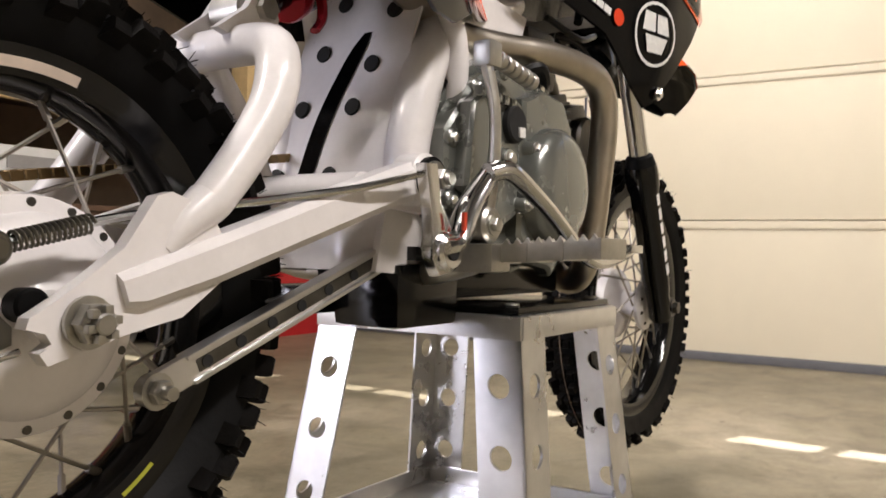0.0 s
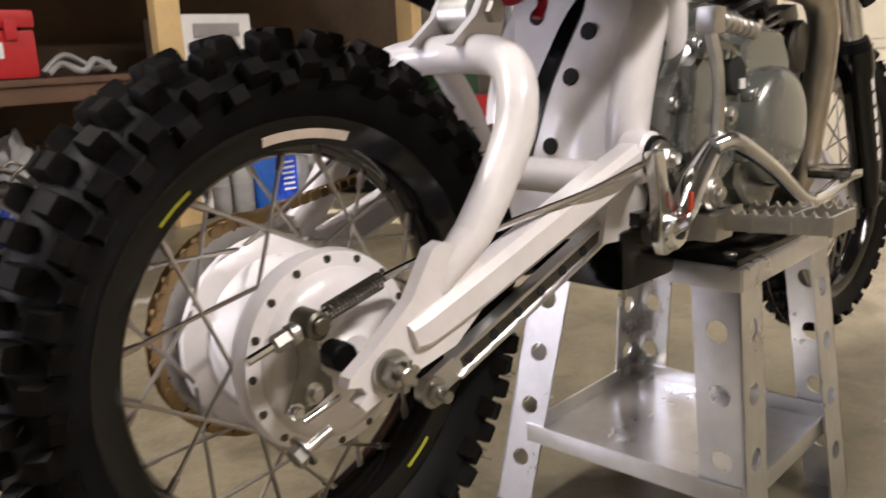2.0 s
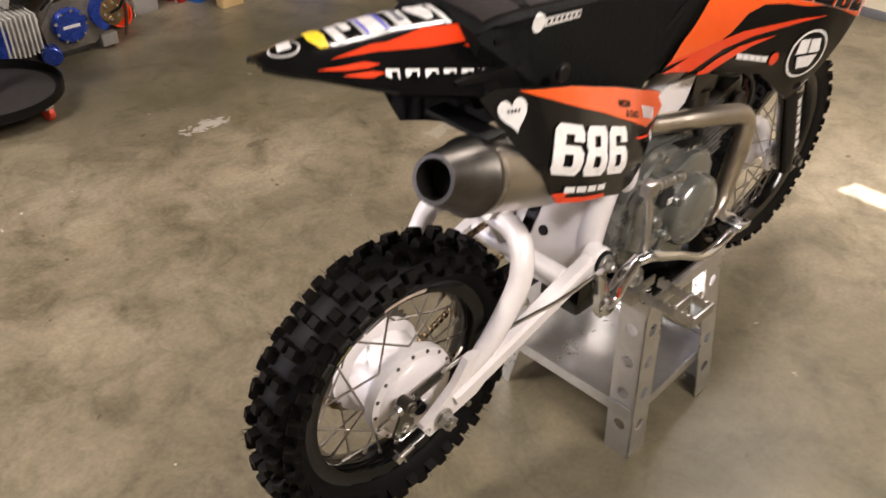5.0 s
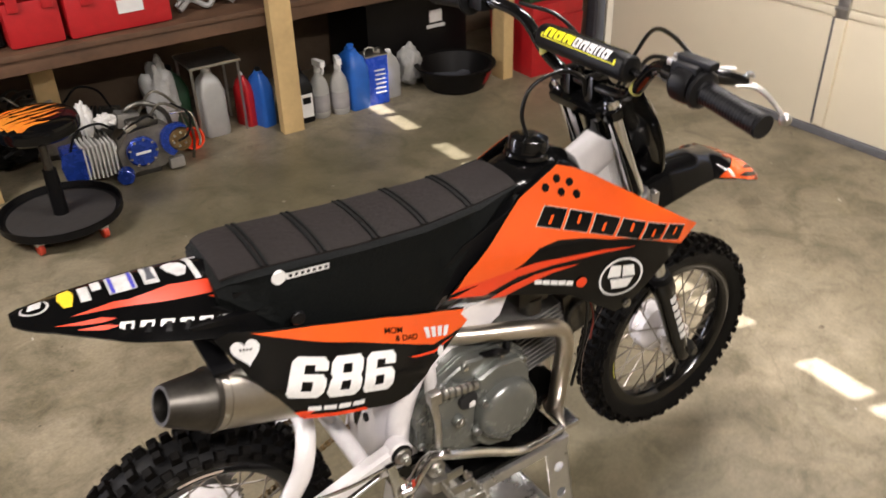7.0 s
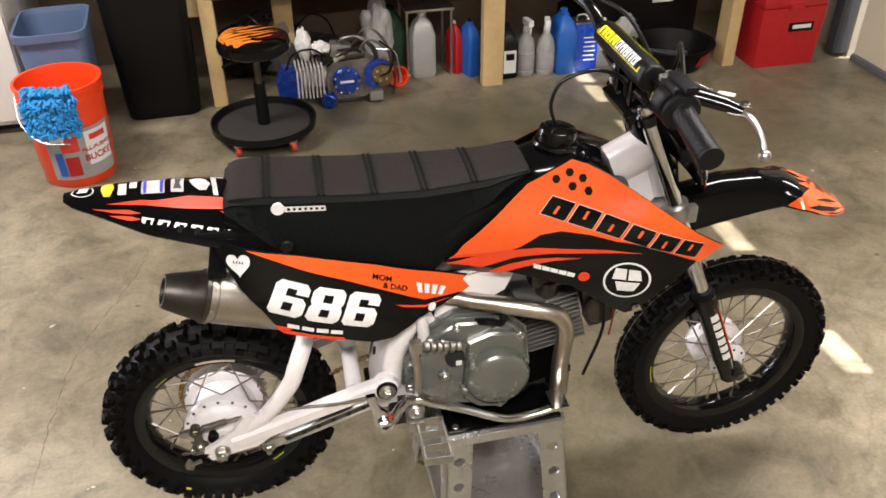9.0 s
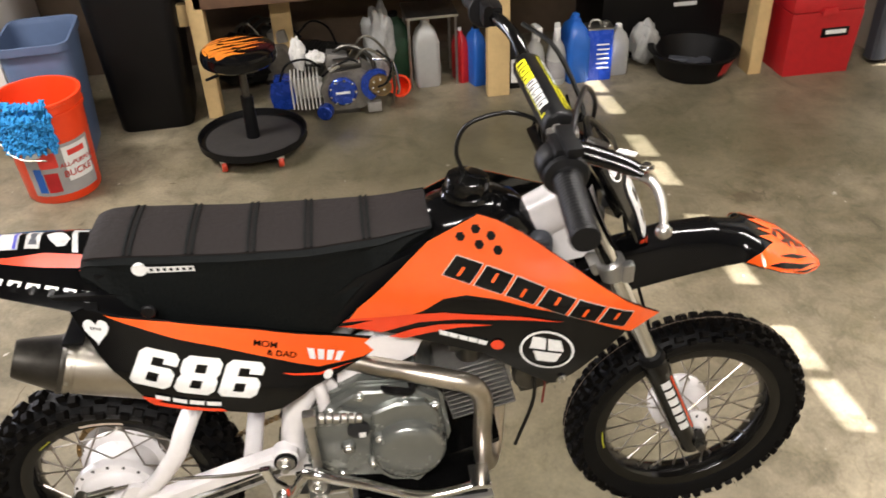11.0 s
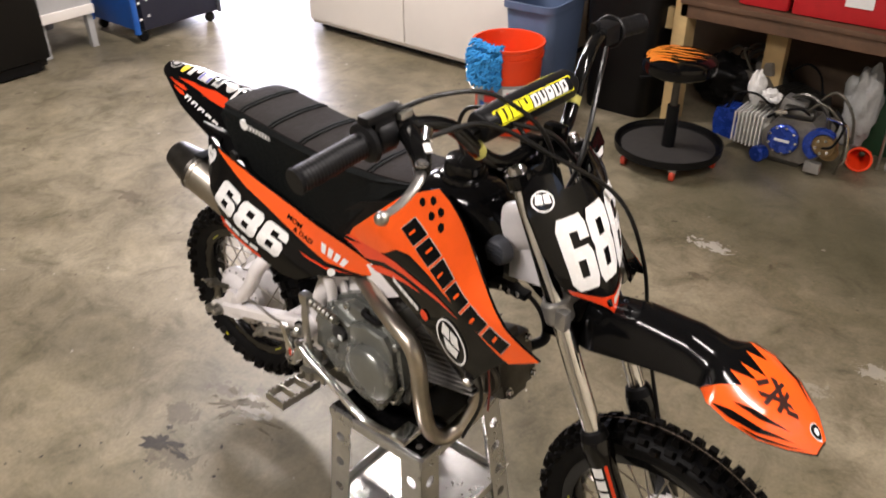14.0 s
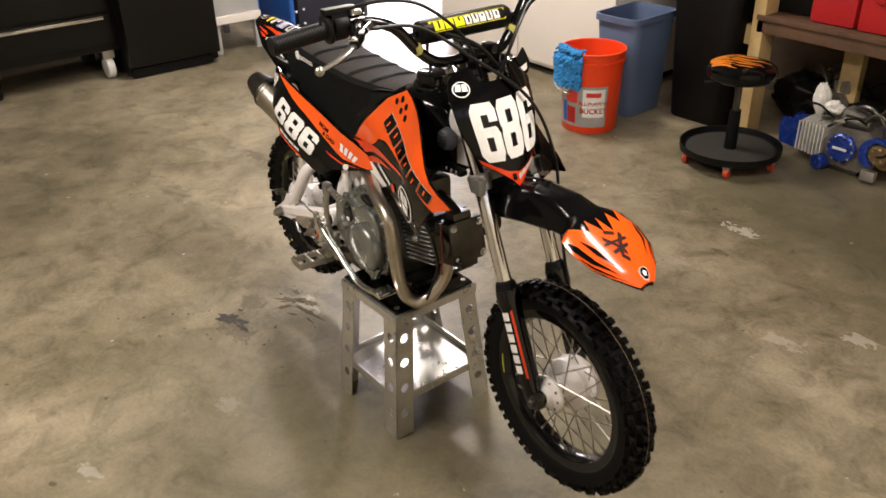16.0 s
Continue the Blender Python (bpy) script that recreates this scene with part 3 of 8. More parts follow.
box(bm, (-3.85, 3.76, 1.25), (0.1, 0.48, 2.5))
box(bm, (-3.85, 2.995, 2.255), (0.1, 1.05, 0.49))
solo("wall_far", bm, "wall_paint", "tan wall with an open side doorway", "wall", "structure")
solo("wall_end", box(bmesh.new(), (-3.1, 4.05, 1.25), (1.6, 0.1, 2.5)), "wall_paint", "tan wall beyond the white cabinet", "wall", "structure")
solo("threshold", box(bmesh.new(), (-3.62, 2.995, 0.012), (0.10, 1.04, 0.024), 0.006), "seal", "dark door threshold on the floor", "threshold", "structure")
solo("wall_return", box(bmesh.new(), (-2.42, 3.5, 1.25), (0.1, 0.9, 2.5)), "wall_paint", "short tan wall beside the white cabinets", "wall", "structure")
bm = bmesh.new()
box(bm, (DOOR_X + 0.06, 2.60, 1.25), (0.12, 0.90, 2.5))
box(bm, (DOOR_X + 0.06, -3.0, 1.25), (0.12, 0.42, 2.5))
box(bm, (DOOR_X + 0.06, -0.32, 2.34), (0.12, 4.94, 0.32))
solo("wall_front", bm, "wall_paint", "tan wall round the big garage door", "wall", "structure")

# the sectional door: four sections, the top one with pairs of small windows
door = thing("garage_door", pose(DOOR_X, 0, 0), "cream sectional garage door with a grey bottom seal, closed", "garage door", kind="structure")
Y0, Y1 = -2.79, 2.11
for z0, z1 in ((0.033, 0.543), (0.547, 1.103), (1.107, 1.661)):
    bm = box(bmesh.new(), (0.028, (Y0 + Y1) / 2, (z0 + z1) / 2), (0.05, Y1 - Y0, z1 - z0), 0.004)
    box(bm, (0.005, (Y0 + Y1) / 2, z1 - 0.016), (0.018, Y1 - Y0, 0.030), 0.006)
    part("panel", bm, "door_paint", door)
WIN_Z, WIN_H = 1.92, 0.168
bm = bmesh.new()
box(bm, (0.028, (Y0 + Y1) / 2, (1.665 + WIN_Z - WIN_H / 2) / 2), (0.05, Y1 - Y0, WIN_Z - WIN_H / 2 - 1.665))
box(bm, (0.028, (Y0 + Y1) / 2, (2.19 + WIN_Z + WIN_H / 2) / 2), (0.05, Y1 - Y0, 2.19 - WIN_Z - WIN_H / 2))
ys = []
for k in range(8):
    yc = 1.795 - 0.61 * k
    ys += [(yc + 0.015, yc + 0.21), (yc - 0.21, yc - 0.015)]
last = Y1
for a, b in ys:
    box(bm, (0.028, (last + b) / 2, WIN_Z), (0.05, last - b, WIN_H + 0.002))
    last = a
box(bm, (0.028, (last + Y0) / 2, WIN_Z), (0.05, last - Y0, WIN_H + 0.002))
part("window_panel", bm, "door_paint", door, "cream section with pairs of small windows")
part("panel_backing", box(bmesh.new(), (0.068, (Y0 + Y1) / 2, 0.835), (0.02, Y1 - Y0, 1.66)), "door_paint", door)
part("bottom_seal", box(bmesh.new(), (0.02, (Y0 + Y1) / 2, 0.016), (0.07, Y1 - Y0, 0.034), 0.01), "seal", door, "grey rubber strip on the floor")
for y in (0.83, -0.5, -1.9):
    for z in (0.545, 1.105):
        bm = box(bmesh.new(), (-0.008, y, z), (0.012, 0.05, 0.09), 0.003)
        cyl(bm, (-0.016, y - 0.03, z), (-0.016, y + 0.03, z), 0.008, seg=10)
        part("hinge", bm, "steel", door, "zinc hinge")
for z0, z1 in ((0.045, 0.505), (0.59, 1.065)):
    st_ = part("stile", box(bmesh.new(), (-0.006, 0.83, (z0 + z1) / 2), (0.018, 0.05, z1 - z0), 0.003), "door_paint", door)
    # dark strip that paints the shadow line along the stile
    part("stile_shadow", box(bmesh.new(), (-0.004, 0.862, (z0 + z1) / 2), (0.012, 0.010, z1 - z0), 0.001), "dark_grey", st_, "grey strip painted as the stile's shadow")
bm = bmesh.new()
box(bm, (-0.05, 2.15, 1.1), (0.06, 0.012, 2.15), 0.003)
box(bm, (-0.085, 2.18, 1.1), (0.012, 0.06, 2.15), 0.003)
box(bm, (-0.02, 2.20, 1.1), (0.012, 0.09, 2.15), 0.003)
tagged(part("door_track", bm, "dark_grey", None, at=pose(DOOR_X, 0, 0)), "grey steel door track beside the garage door", "door track", kind="structure")

# housings added over the guessed ceiling lamps, out of view
for x, y in ((0.15, -1.70), (1.7, 0.2), (-1.45, 1.15)):
    fx = thing("assumed_ceiling_light", pose(x, y, 2.5), "assumed white ceiling light housing, out of view", "ceiling light", "ceiling lights")
    part("housing", box(bmesh.new(), (0, 0, -0.035), (1.3, 0.26, 0.07), 0.01), "white_plastic", fx)

# ---- shelving along the back wall ----
rack = thing("shelving", pose(0, 0, 0), "built-in wooden shelving with pale pine posts and brown boards", "shelf")
for x, y, sx, sy in ((-0.025, 2.36, 0.06, 0.10), (1.217, 2.262, 0.098, 0.05), (2.395, 2.235, 0.06, 0.10)):
    part("post", box(bmesh.new(), (x, y, 1.245), (sx, sy, 2.49), 0.004), "wood", rack, "pale pine stud")
part("post", box(bmesh.new(), (0.30, 2.62, 0.25), (0.09, 0.05, 0.5), 0.004), "wood", rack, "pale pine stud")
part("post", box(bmesh.new(), (-0.10, 2.36, 0.45), (0.09, 0.04, 0.09), 0.004), "wood", rack, "short pine block")
part("board", box(bmesh.new(), (1.17, 2.62, 0.545), (2.4, 0.64, 0.022), 0.003), "shelf_wood", rack)
part("edge_rail", box(bmesh.new(), (1.17, 2.325, 0.505), (2.4, 0.03, 0.055), 0.003), "shelf_wood", rack, "dark brown front rail")
part("board", box(bmesh.new(), (1.17, 2.62, 1.005), (2.4, 0.64, 0.022), 0.003), "shelf_wood", rack)
part("edge_rail", box(bmesh.new(), (1.17, 2.325, 0.955), (2.4, 0.035, 0.085), 0.003), "wood", rack, "pale pine front rail")


def lidded_case(w, d, h, m, material, label, clasp="white_plastic", tag=True):
    case = thing("tool_case", m, label, "tool case")
    part("body", box(bmesh.new(), (0, 0, h * 0.36), (w, d, h * 0.70), 0.02), material, case)
    part("lid", box(bmesh.new(), (0, 0, h * 0.86), (w * 1.02, d * 1.02, h * 0.27), 0.02), material, case)
    for x in (-w * 0.3, w * 0.3):
        part("latch", box(bmesh.new(), (x, -d * 0.515, h * 0.70), (0.04, 0.014, 0.06), 0.004), material, case)
    part("handle", tube(bmesh.new(), [(-0.07, 0, h), (-0.06, 0, h + 0.035), (0.06, 0, h + 0.035), (0.07, 0, h)], 0.008, 8), "black_matte", case)
    if tag:
        part("sticker", box(bmesh.new(), (w * 0.10, -d * 0.508, h * 0.42), (0.10, 0.004, 0.05)), clasp, case, "white paper sticker")
    return case


lidded_case(0.40, 0.30, 0.22, pose(0.60, 2.50, 0.556, 0, 0, 2), "red_plastic", "red plastic tool case with a white sticker on the shelf")
lidded_case(0.20, 0.30, 0.24, pose(0.29, 2.50, 0.556), "red_plastic", "narrow red plastic tool case on the shelf", tag=False)
solo("storage_box", box(bmesh.new(), (0.08, 2.58, 0.70), (0.20, 0.34, 0.28), 0.015), "black_matte", "black storage box on the shelf", "storage box")
bm = tube(bmesh.new(), [(0.86, 2.44, 0.568), (0.92, 2.46, 0.60), (0.98, 2.43, 0.572), (1.04, 2.46, 0.61), (1.10, 2.44, 0.57)], 0.012, 8)
tube(bm, [(0.86, 2.48, 0.575), (0.95, 2.50, 0.63), (1.05, 2.49, 0.58), (1.12, 2.52, 0.60)], 0.010, 8)
solo("cable_coil", bm, "bag", "pale tangled cable on the shelf", "cable")
bm = box(bmesh.new(), (1.50, 2.52, 0.66), (0.32, 0.26, 0.20), 0.01)
tb = thing("cardboard_box", pose(0, 0, 0), "white printed cardboard box on the shelf", "box")
part("carton", bm, "white_plastic", tb)
part("flap", box(bmesh.new(), (1.50, 2.385, 0.70), (0.20, 0.004, 0.05)), "label_grey", tb, "grey printed panel")
bx = thing("battery_charger", pose(1.62, 2.48, 1.016), "black boxed charger with pale stripes on the upper shelf", "charger")
part("body", box(bmesh.new(), (0, 0, 0.07), (0.34, 0.24, 0.14), 0.02), "black_matte", bx)
for z in (0.05, 0.085, 0.115):
    part("stripe", box(bmesh.new(), (0.02, -0.122, z), (0.22, 0.004, 0.010)), "white_plastic", bx, "white stripe")

# totes and drain pan at the right-hand end of the shelving
tote = thing("storage_tote", pose(2.06, 2.70, 0), "black plastic storage tote with a white mark", "storage tote")
part("tub", box(bmesh.new(), (0, 0, 0.21), (0.60, 0.42, 0.42), 0.03), "bin_black", tote)
part("lid", box(bmesh.new(), (0, 0, 0.44), (0.64, 0.46, 0.05), 0.015), "bin_black", tote)
part("mark", box(bmesh.new(), (0.10, -0.212, 0.30), (0.075, 0.004, 0.06), 0.001), "rag", tote, "white printed mark")
part("mark", box(bmesh.new(), (0.10, -0.212, 0.25), (0.11, 0.004, 0.018), 0.001), "rag", tote, "white printed mark")
pan = thing("drain_pan", pose(2.13, 2.28, 0), "round black oil drain pan with a red label", "drain pan")
part("bowl", lathe(bmesh.new(), [(0.0, 0.006), (0.15, 0.006), (0.19, 0.11), (0.205, 0.115), (0.205, 0.122), (0.182, 0.118), (0.145, 0.014), (0.0, 0.014)], seg=40), "bin_black", pan)
bm = bmesh.new()
for k in range(5):
    for t, r0, r1, z0, z1 in ((k, 0, 0, 0, 0),):
        a = radians(-70 + 9 * k)
        b = radians(-70 + 9 * (k + 1))
        bm.faces.new([bm.verts.new(p) for p in ((0.165 * math.cos(a), 0.165 * math.sin(a), 0.035), (0.165 * math.cos(b), 0.165 * math.sin(b), 0.035),
                                                (0.191 * math.cos(b), 0.191 * math.sin(b), 0.098), (0.191 * math.cos(a), 0.191 * math.sin(a), 0.098))])
part("label", bm, "red_plastic", pan, "red paper label")
bm = box(bmesh.new(), (0.02, 0.0, 0.035), (0.16, 0.05, 0.03), 0.01, pose(0, 0, 0, 0, 0, 20))
box(bm, (-0.05, 0.05, 0.03), (0.12, 0.04, 0.03), 0.01, pose(0, 0, 0, 0, 0, -30))
solo("oil_filter", bm, "dark_grey", "dark drained filter parts lying in the pan", "filter", at=pose(2.13, 2.28, 0.002))

# big red hard case with a dark case on top
rc = thing("tool_box", pose(2.655, 2.29, 0), "large red plastic tool box on the floor by the garage door", "tool box")
part("body", loft(bmesh.new(), [[(sx * (0.155 + 0.012 * k), sy * (0.165 + 0.01 * k), z) for sx, sy in ((-1, -1), (1, -1), (1, 1), (-1, 1))] for k, z in ((0, 0.0), (0.6, 0.17), (1, 0.29))]), "red_plastic", rc)
part("lid", box(bmesh.new(), (0, 0, 0.328), (0.335, 0.35, 0.075), 0.02), "red_plastic", rc)
part("latch", box(bmesh.new(), (0.0, -0.182, 0.295), (0.07, 0.016, 0.03), 0.005), "red_plastic", rc)
part("badge", box(bmesh.new(), (0.05, -0.172, 0.195), (0.13, 0.008, 0.042), 0.004), "black_matte", rc, "black badge")
part("badge_mark", box(bmesh.new(), (0.05, -0.1775, 0.198), (0.095, 0.004, 0.018), 0.001), "white_plastic", rc, "white badge lettering")
dk = thing("power_tool_case", pose(2.64, 2.30, 0.3665), "dark green case lying on the red tool box", "tool case")
part("body", box(bmesh.new(), (0, 0, 0.07), (0.27, 0.28, 0.14), 0.02), "green", dk)
part("latch", box(bmesh.new(), (0, -0.145, 0.07), (0.06, 0.014, 0.04), 0.004), "dark_grey", dk)


# ---- bottles and cans under the shelf ----
def spray_bottle(x, y, turn):
    b = thing("spray_bottle", pose(x, y, 0, 0, 0, turn), "milky spray bottle with a white trigger and grey label", "spray bottle", "spray bottles")
    part("bottle", lathe(bmesh.new(), [(0, 0), (0.040, 0), (0.044, 0.01), (0.044, 0.13), (0.036, 0.17), (0.018, 0.20), (0.015, 0.215), (0, 0.215)], seg=20), "clear", b)
    part("label", lathe(bmesh.new(), [(0.0448, 0.03), (0.0452, 0.032), (0.0452, 0.11), (0.0448, 0.112)], seg=20), "label_grey", b, "grey printed label")
    bm = cyl(bmesh.new(), (0, 0, 0.215), (0, 0, 0.240), 0.017, 0.014, 14)
    box(bm, (0, -0.012, 0.258), (0.026, 0.07, 0.03), 0.006)
    tube(bm, [(0, -0.03, 0.25), (0, -0.042, 0.235), (0, -0.036, 0.21)], 0.005, 8)
    part("trigger_head", bm, "white_plastic", b, "white trigger head")


spray_bottle(1.405, 2.34, 10)
spray_bottle(1.50, 2.325, -15)


def jug(name, m, w, d, h, material, label, category, cap="black_matte"):
    j = thing(name, m, label, category)
    secs = []
    for z, k in ((0, 0.94), (0.012, 1), (h * 0.66, 1), (h * 0.82, 0.72), (h * 0.9, 0.36), (h * 0.94, 0.34)):
        secs.append([(k * w / 2 * sgn(math.cos(t)) * abs(math.cos(t)) ** 0.35, k * d / 2 * sgn(math.sin(t)) * abs(math.sin(t)) ** 0.35, z)
                     for t in [2 * math.pi * (i + 0.5) / 20 for i in range(20)]])
    part("body", loft(bmesh.new(), secs), material, j)
    part("cap", cyl(bmesh.new(), (0, 0, h * 0.93), (0, 0, h), 0.17 * w, seg=14, bev=0.003), cap, j)
    return j


def sgn(v):
    return 1.0 if v >= 0 else -1.0


jug("motor_oil_jug", pose(1.592, 2.36, 0, 0, 0, 5), 0.105, 0.16, 0.30, "blue_plastic", "blue plastic motor oil jug", "jug", "blue_plastic")
b = jug("oil_bottle", pose(1.315, 2.36, 0), 0.09, 0.13, 0.25, "black_matte", "black oil bottle with a white label", "bottle")
part("label", box(bmesh.new(), (0, -0.0665, 0.085), (0.06, 0.004, 0.11)), "white_plastic", b, "white label")
part("label_mark", box(bmesh.new(), (0.0, -0.0695, 0.11), (0.04, 0.003, 0.03)), "black_matte", b, "black printed block")
can = thing("metal_can", pose(1.695, 2.335, 0, 0, 0, -4), "blue printed metal fluid can standing in a sun patch", "can")
part("body", box(bmesh.new(), (0, 0, 0.12), (0.115, 0.085, 0.24), 0.006), "blue_tin", can)
part("rim", box(bmesh.new(), (0, 0, 0.241), (0.118, 0.088, 0.008), 0.002), "steel", can)
for k in range(6):
    part("print_line", box(bmesh.new(), (0.012 + 0.004 * (k % 2), -0.0436, 0.17 - 0.022 * k), (0.055, 0.002, 0.006)), "white_plastic", can, "white printed line")
part("spout", cyl(bmesh.new(), (0.03, 0, 0.244), (0.03, 0, 0.262), 0.014, seg=12), "steel", can)
part("handle", tube(bmesh.new(), [(-0.045, 0, 0.244), (-0.035, 0, 0.268), (0.0, 0, 0.268), (0.01, 0, 0.244)], 0.005, 8), "steel", can)
jug("clear_jug", pose(1.80, 2.37, 0), 0.09, 0.09, 0.23, "clear", "clear plastic bottle with a silver shine", "bottle", "white_plastic")
jug("oil_bottle", pose(1.085, 2.46, 0, 0, 0, 20), 0.045, 0.10, 0.25, "red_plastic", "red oil bottle leaning by the post", "bottle", "white_plastic")
jug("oil_bottle", pose(1.150, 2.42, 0, 0, 0, 15), 0.07, 0.12, 0.27, "blue_plastic", "dark blue oil bottle beside the post", "bottle")
wj = jug("fluid_bottle", pose(0.93, 2.46, 0), 0.115, 0.115, 0.31, "clear", "tall milky bottle with red fluid at its bottom", "bottle", "white_plastic")
part("fluid", cyl(bmesh.new(), (0, 0, 0.006), (0, 0, 0.035), 0.0555, seg=20), "red_plastic", wj, "red fluid")
bm = bmesh.new()
box(bm, (0.955, 2.50, 0.33), (0.23, 0.22, 0.012), 0.003)
for x in (0.85, 1.06):
    for y in (2.41, 2.60):
        cyl(bm, (x, y, 0), (x, y, 0.33), 0.006, seg=8)
solo("wire_stand", bm, "steel", "low metal stand under the shelf", "stand")
jug("gas_jug", pose(0.80, 2.60, 0), 0.14, 0.14, 0.30, "green", "dark green jug at the back under the shelf", "jug")
oc = thing("hose_funnel", pose(0.79, 2.34, 0.050, 78, 0, 8), "orange plastic funnel lying on its side", "funnel")
part("cone", lathe(bmesh.new(), [(0.050, 0.0), (0.049, -0.02), (0.022, -0.08), (0.014, -0.13), (0.011, -0.13), (0.019, -0.08), (0.042, -0.02), (0.042, 0.0)], seg=26, closed=True), "bucket", oc)


# ---- spare engines on the floor ----
def spare_engine(m, label, cover, turn=1):
    tint = "blue" if cover == "blue_anod" else "dark"
    e = thing("spare_engine", m, label, "engine", "spare engines")
    bm = prism(bmesh.new(), [(-0.02, 0.03), (0.14, 0.03), (0.20, 0.07), (0.21, 0.16), (0.15, 0.21), (0.02, 0.20), (-0.03, 0.13)], -0.07, 0.07, 0.012)
    part("crankcase", bm, "dark_alloy", e, "greasy bronze-grey crankcase")
    part("side_cover", cyl(bmesh.new(), (0.06, -0.071, 0.12), (0.06, -0.10, 0.12), 0.062, seg=30, bev=0.008), cover, e, tint + " painted side cover")
    part("cover_mark", box(bmesh.new(), (0.06, -0.1015, 0.12), (0.06, 0.003, 0.010)), "white_plastic", e, "pale cover lettering")
    # crescent cover round an open brassy clutch
    arc = [radians(50 + 14 * k) for k in range(15)]
    bm = prism(bmesh.new(), [(0.205 + 0.068 * math.cos(a), 0.135 + 0.068 * math.sin(a)) for a in arc] + [(0.218 + 0.048 * math.cos(a), 0.135 + 0.052 * math.sin(a)) for a in reversed(arc)], -0.071, -0.098, 0.003)
    part("clutch_cover", bm, cover, e, tint + " painted crescent cover")
    part("clutch", cyl(bmesh.new(), (0.215, -0.05, 0.135), (0.215, -0.088, 0.135), 0.046, seg=22, bev=0.004), "brass", e, "oily brass coloured clutch drum")
    for k in range(6):
        a = 2 * math.pi * k / 6 + 0.3
        part("clutch_stud", cyl(bmesh.new(), (0.215 + 0.028 * math.cos(a), -0.086, 0.135 + 0.028 * math.sin(a)), (0.215 + 0.028 * math.cos(a), -0.099, 0.135 + 0.028 * math.sin(a)), 0.006, seg=8), "chrome", e)
    part("kick_lever", tube(bmesh.new(), [(0.20, -0.07, 0.245), (0.262, -0.078, 0.240), (0.285, -0.082, 0.215), (0.300, -0.086, 0.12), (0.292, -0.09, 0.085)], 0.006, 8, 4), "chrome", e, "bent bright kick lever")
    for k in range(8):
        part("fin", box(bmesh.new(), (-0.040 - 0.016 * k, -0.004, 0.115), (0.007, 0.130, 0.145 - 0.004 * abs(k - 3)), 0.002), "pale_fin" if cover == "blue_anod" else "dark_steel", e)
    part("cylinder", cyl(bmesh.new(), (-0.02, 0, 0.115), (-0.15, 0, 0.115), 0.045, seg=20), "fin_alloy", e)
    part("head", box(bmesh.new(), (-0.19, 0, 0.115), (0.07, 0.11, 0.11), 0.012), cover, e, tint + " painted cylinder head")
    bm = tube(bmesh.new(), [(0.02, 0.02, 0.20), (0.05, 0.0, 0.27), (0.12, -0.02, 0.29), (0.19, -0.03, 0.24), (0.21, -0.04, 0.16)], 0.010, 8)
    part("pipe", bm, "dark_steel", e)
    part("carburettor", box(bmesh.new(), (0.0, 0.01, 0.235), (0.09, 0.07, 0.06), 0.012, pose(0, 0, 0, 0, 12, 0)), "alloy", e)
    me = mesh_of("bolt", bolt(bmesh.new(), (0, 0, 0), (0, -1, 0), 0.004, 0.004), "chrome")
    for k in range(9):
        a = 2 * math.pi * k / 9
        part("bolt", me, None, e, at=pose(0.06 + 0.054 * math.cos(a), -0.10, 0.12 + 0.054 * math.sin(a)))
    part("sprocket", lathe(bmesh.new(), [(0.012, 0), (0.04, 0), (0.04, 0.006), (0.012, 0.006)], frame_of((0.23, -0.06, 0.11), (1, 0, 0), (0, 0, 1)), 22, True), "brass", e, "brass coloured sprocket")
    for p in ([(0.10, -0.06, 0.21), (0.17, -0.065, 0.29), (0.26, -0.06, 0.22), (0.285, -0.055, 0.12), (0.27, -0.05, 0.02)], [(0.10, 0.06, 0.21), (0.18, 0.06, 0.30), (0.26, 0.05, 0.23), (0.285, 0.04, 0.12)]):
        part("bracket_tube", tube(bmesh.new(), p, 0.006, 8, 4), "dull_zinc", e, "thin zinc bracket")
    for p in ([(-0.02, -0.04, 0.22), (-0.08, -0.07, 0.27), (-0.16, -0.06, 0.25), (-0.20, -0.05, 0.17)], [(0.14, -0.06, 0.23), (0.10, -0.09, 0.26), (0.03, -0.085, 0.23), (-0.02, -0.075, 0.19)], [(0.20, -0.08, 0.12), (0.25, -0.10, 0.15), (0.27, -0.09, 0.23), (0.22, -0.04, 0.27)]):
        part("hose", tube(bmesh.new(), p, 0.005, 8, 5), "rubber", e, "black hose")
    part("starter_motor", cyl(bmesh.new(), (0.03, -0.045, 0.225), (0.15, -0.045, 0.225), 0.026, seg=18, bev=0.004), "dark_steel", e, "dark starter motor")
    part("foot_cover", cyl(bmesh.new(), (-0.015, -0.06, 0.036), (-0.03, -0.105, 0.034), 0.034, seg=16, bev=0.005), cover, e, tint + " painted cap")
    part("drain_block", box(bmesh.new(), (0.19, -0.075, 0.035), (0.06, 0.03, 0.045), 0.006), "alloy", e, "bright alloy block")
    part("head_plate", prism(bmesh.new(), [(-0.235, 0.06), (-0.15, 0.05), (-0.135, 0.11), (-0.15, 0.18), (-0.235, 0.175), (-0.245, 0.12)], -0.064, -0.056, 0.002), cover, e, tint + " painted head cover")
    part("clamp", box(bmesh.new(), (0.11, -0.084, 0.205), (0.05, 0.03, 0.016), 0.004, pose(0, 0, 0, 0, -20, 0)), "chrome", e, "bright clamp")
    bm = box(bmesh.new(), (0.05, 0, 0.016), (0.16, 0.10, 0.032), 0.006)
    part("sump", bm, "dark_steel", e)
    return e


spare_engine(pose(0.47, 2.27, 0, 0, 0, 0), "blue and silver spare engine on the floor", "blue_anod")
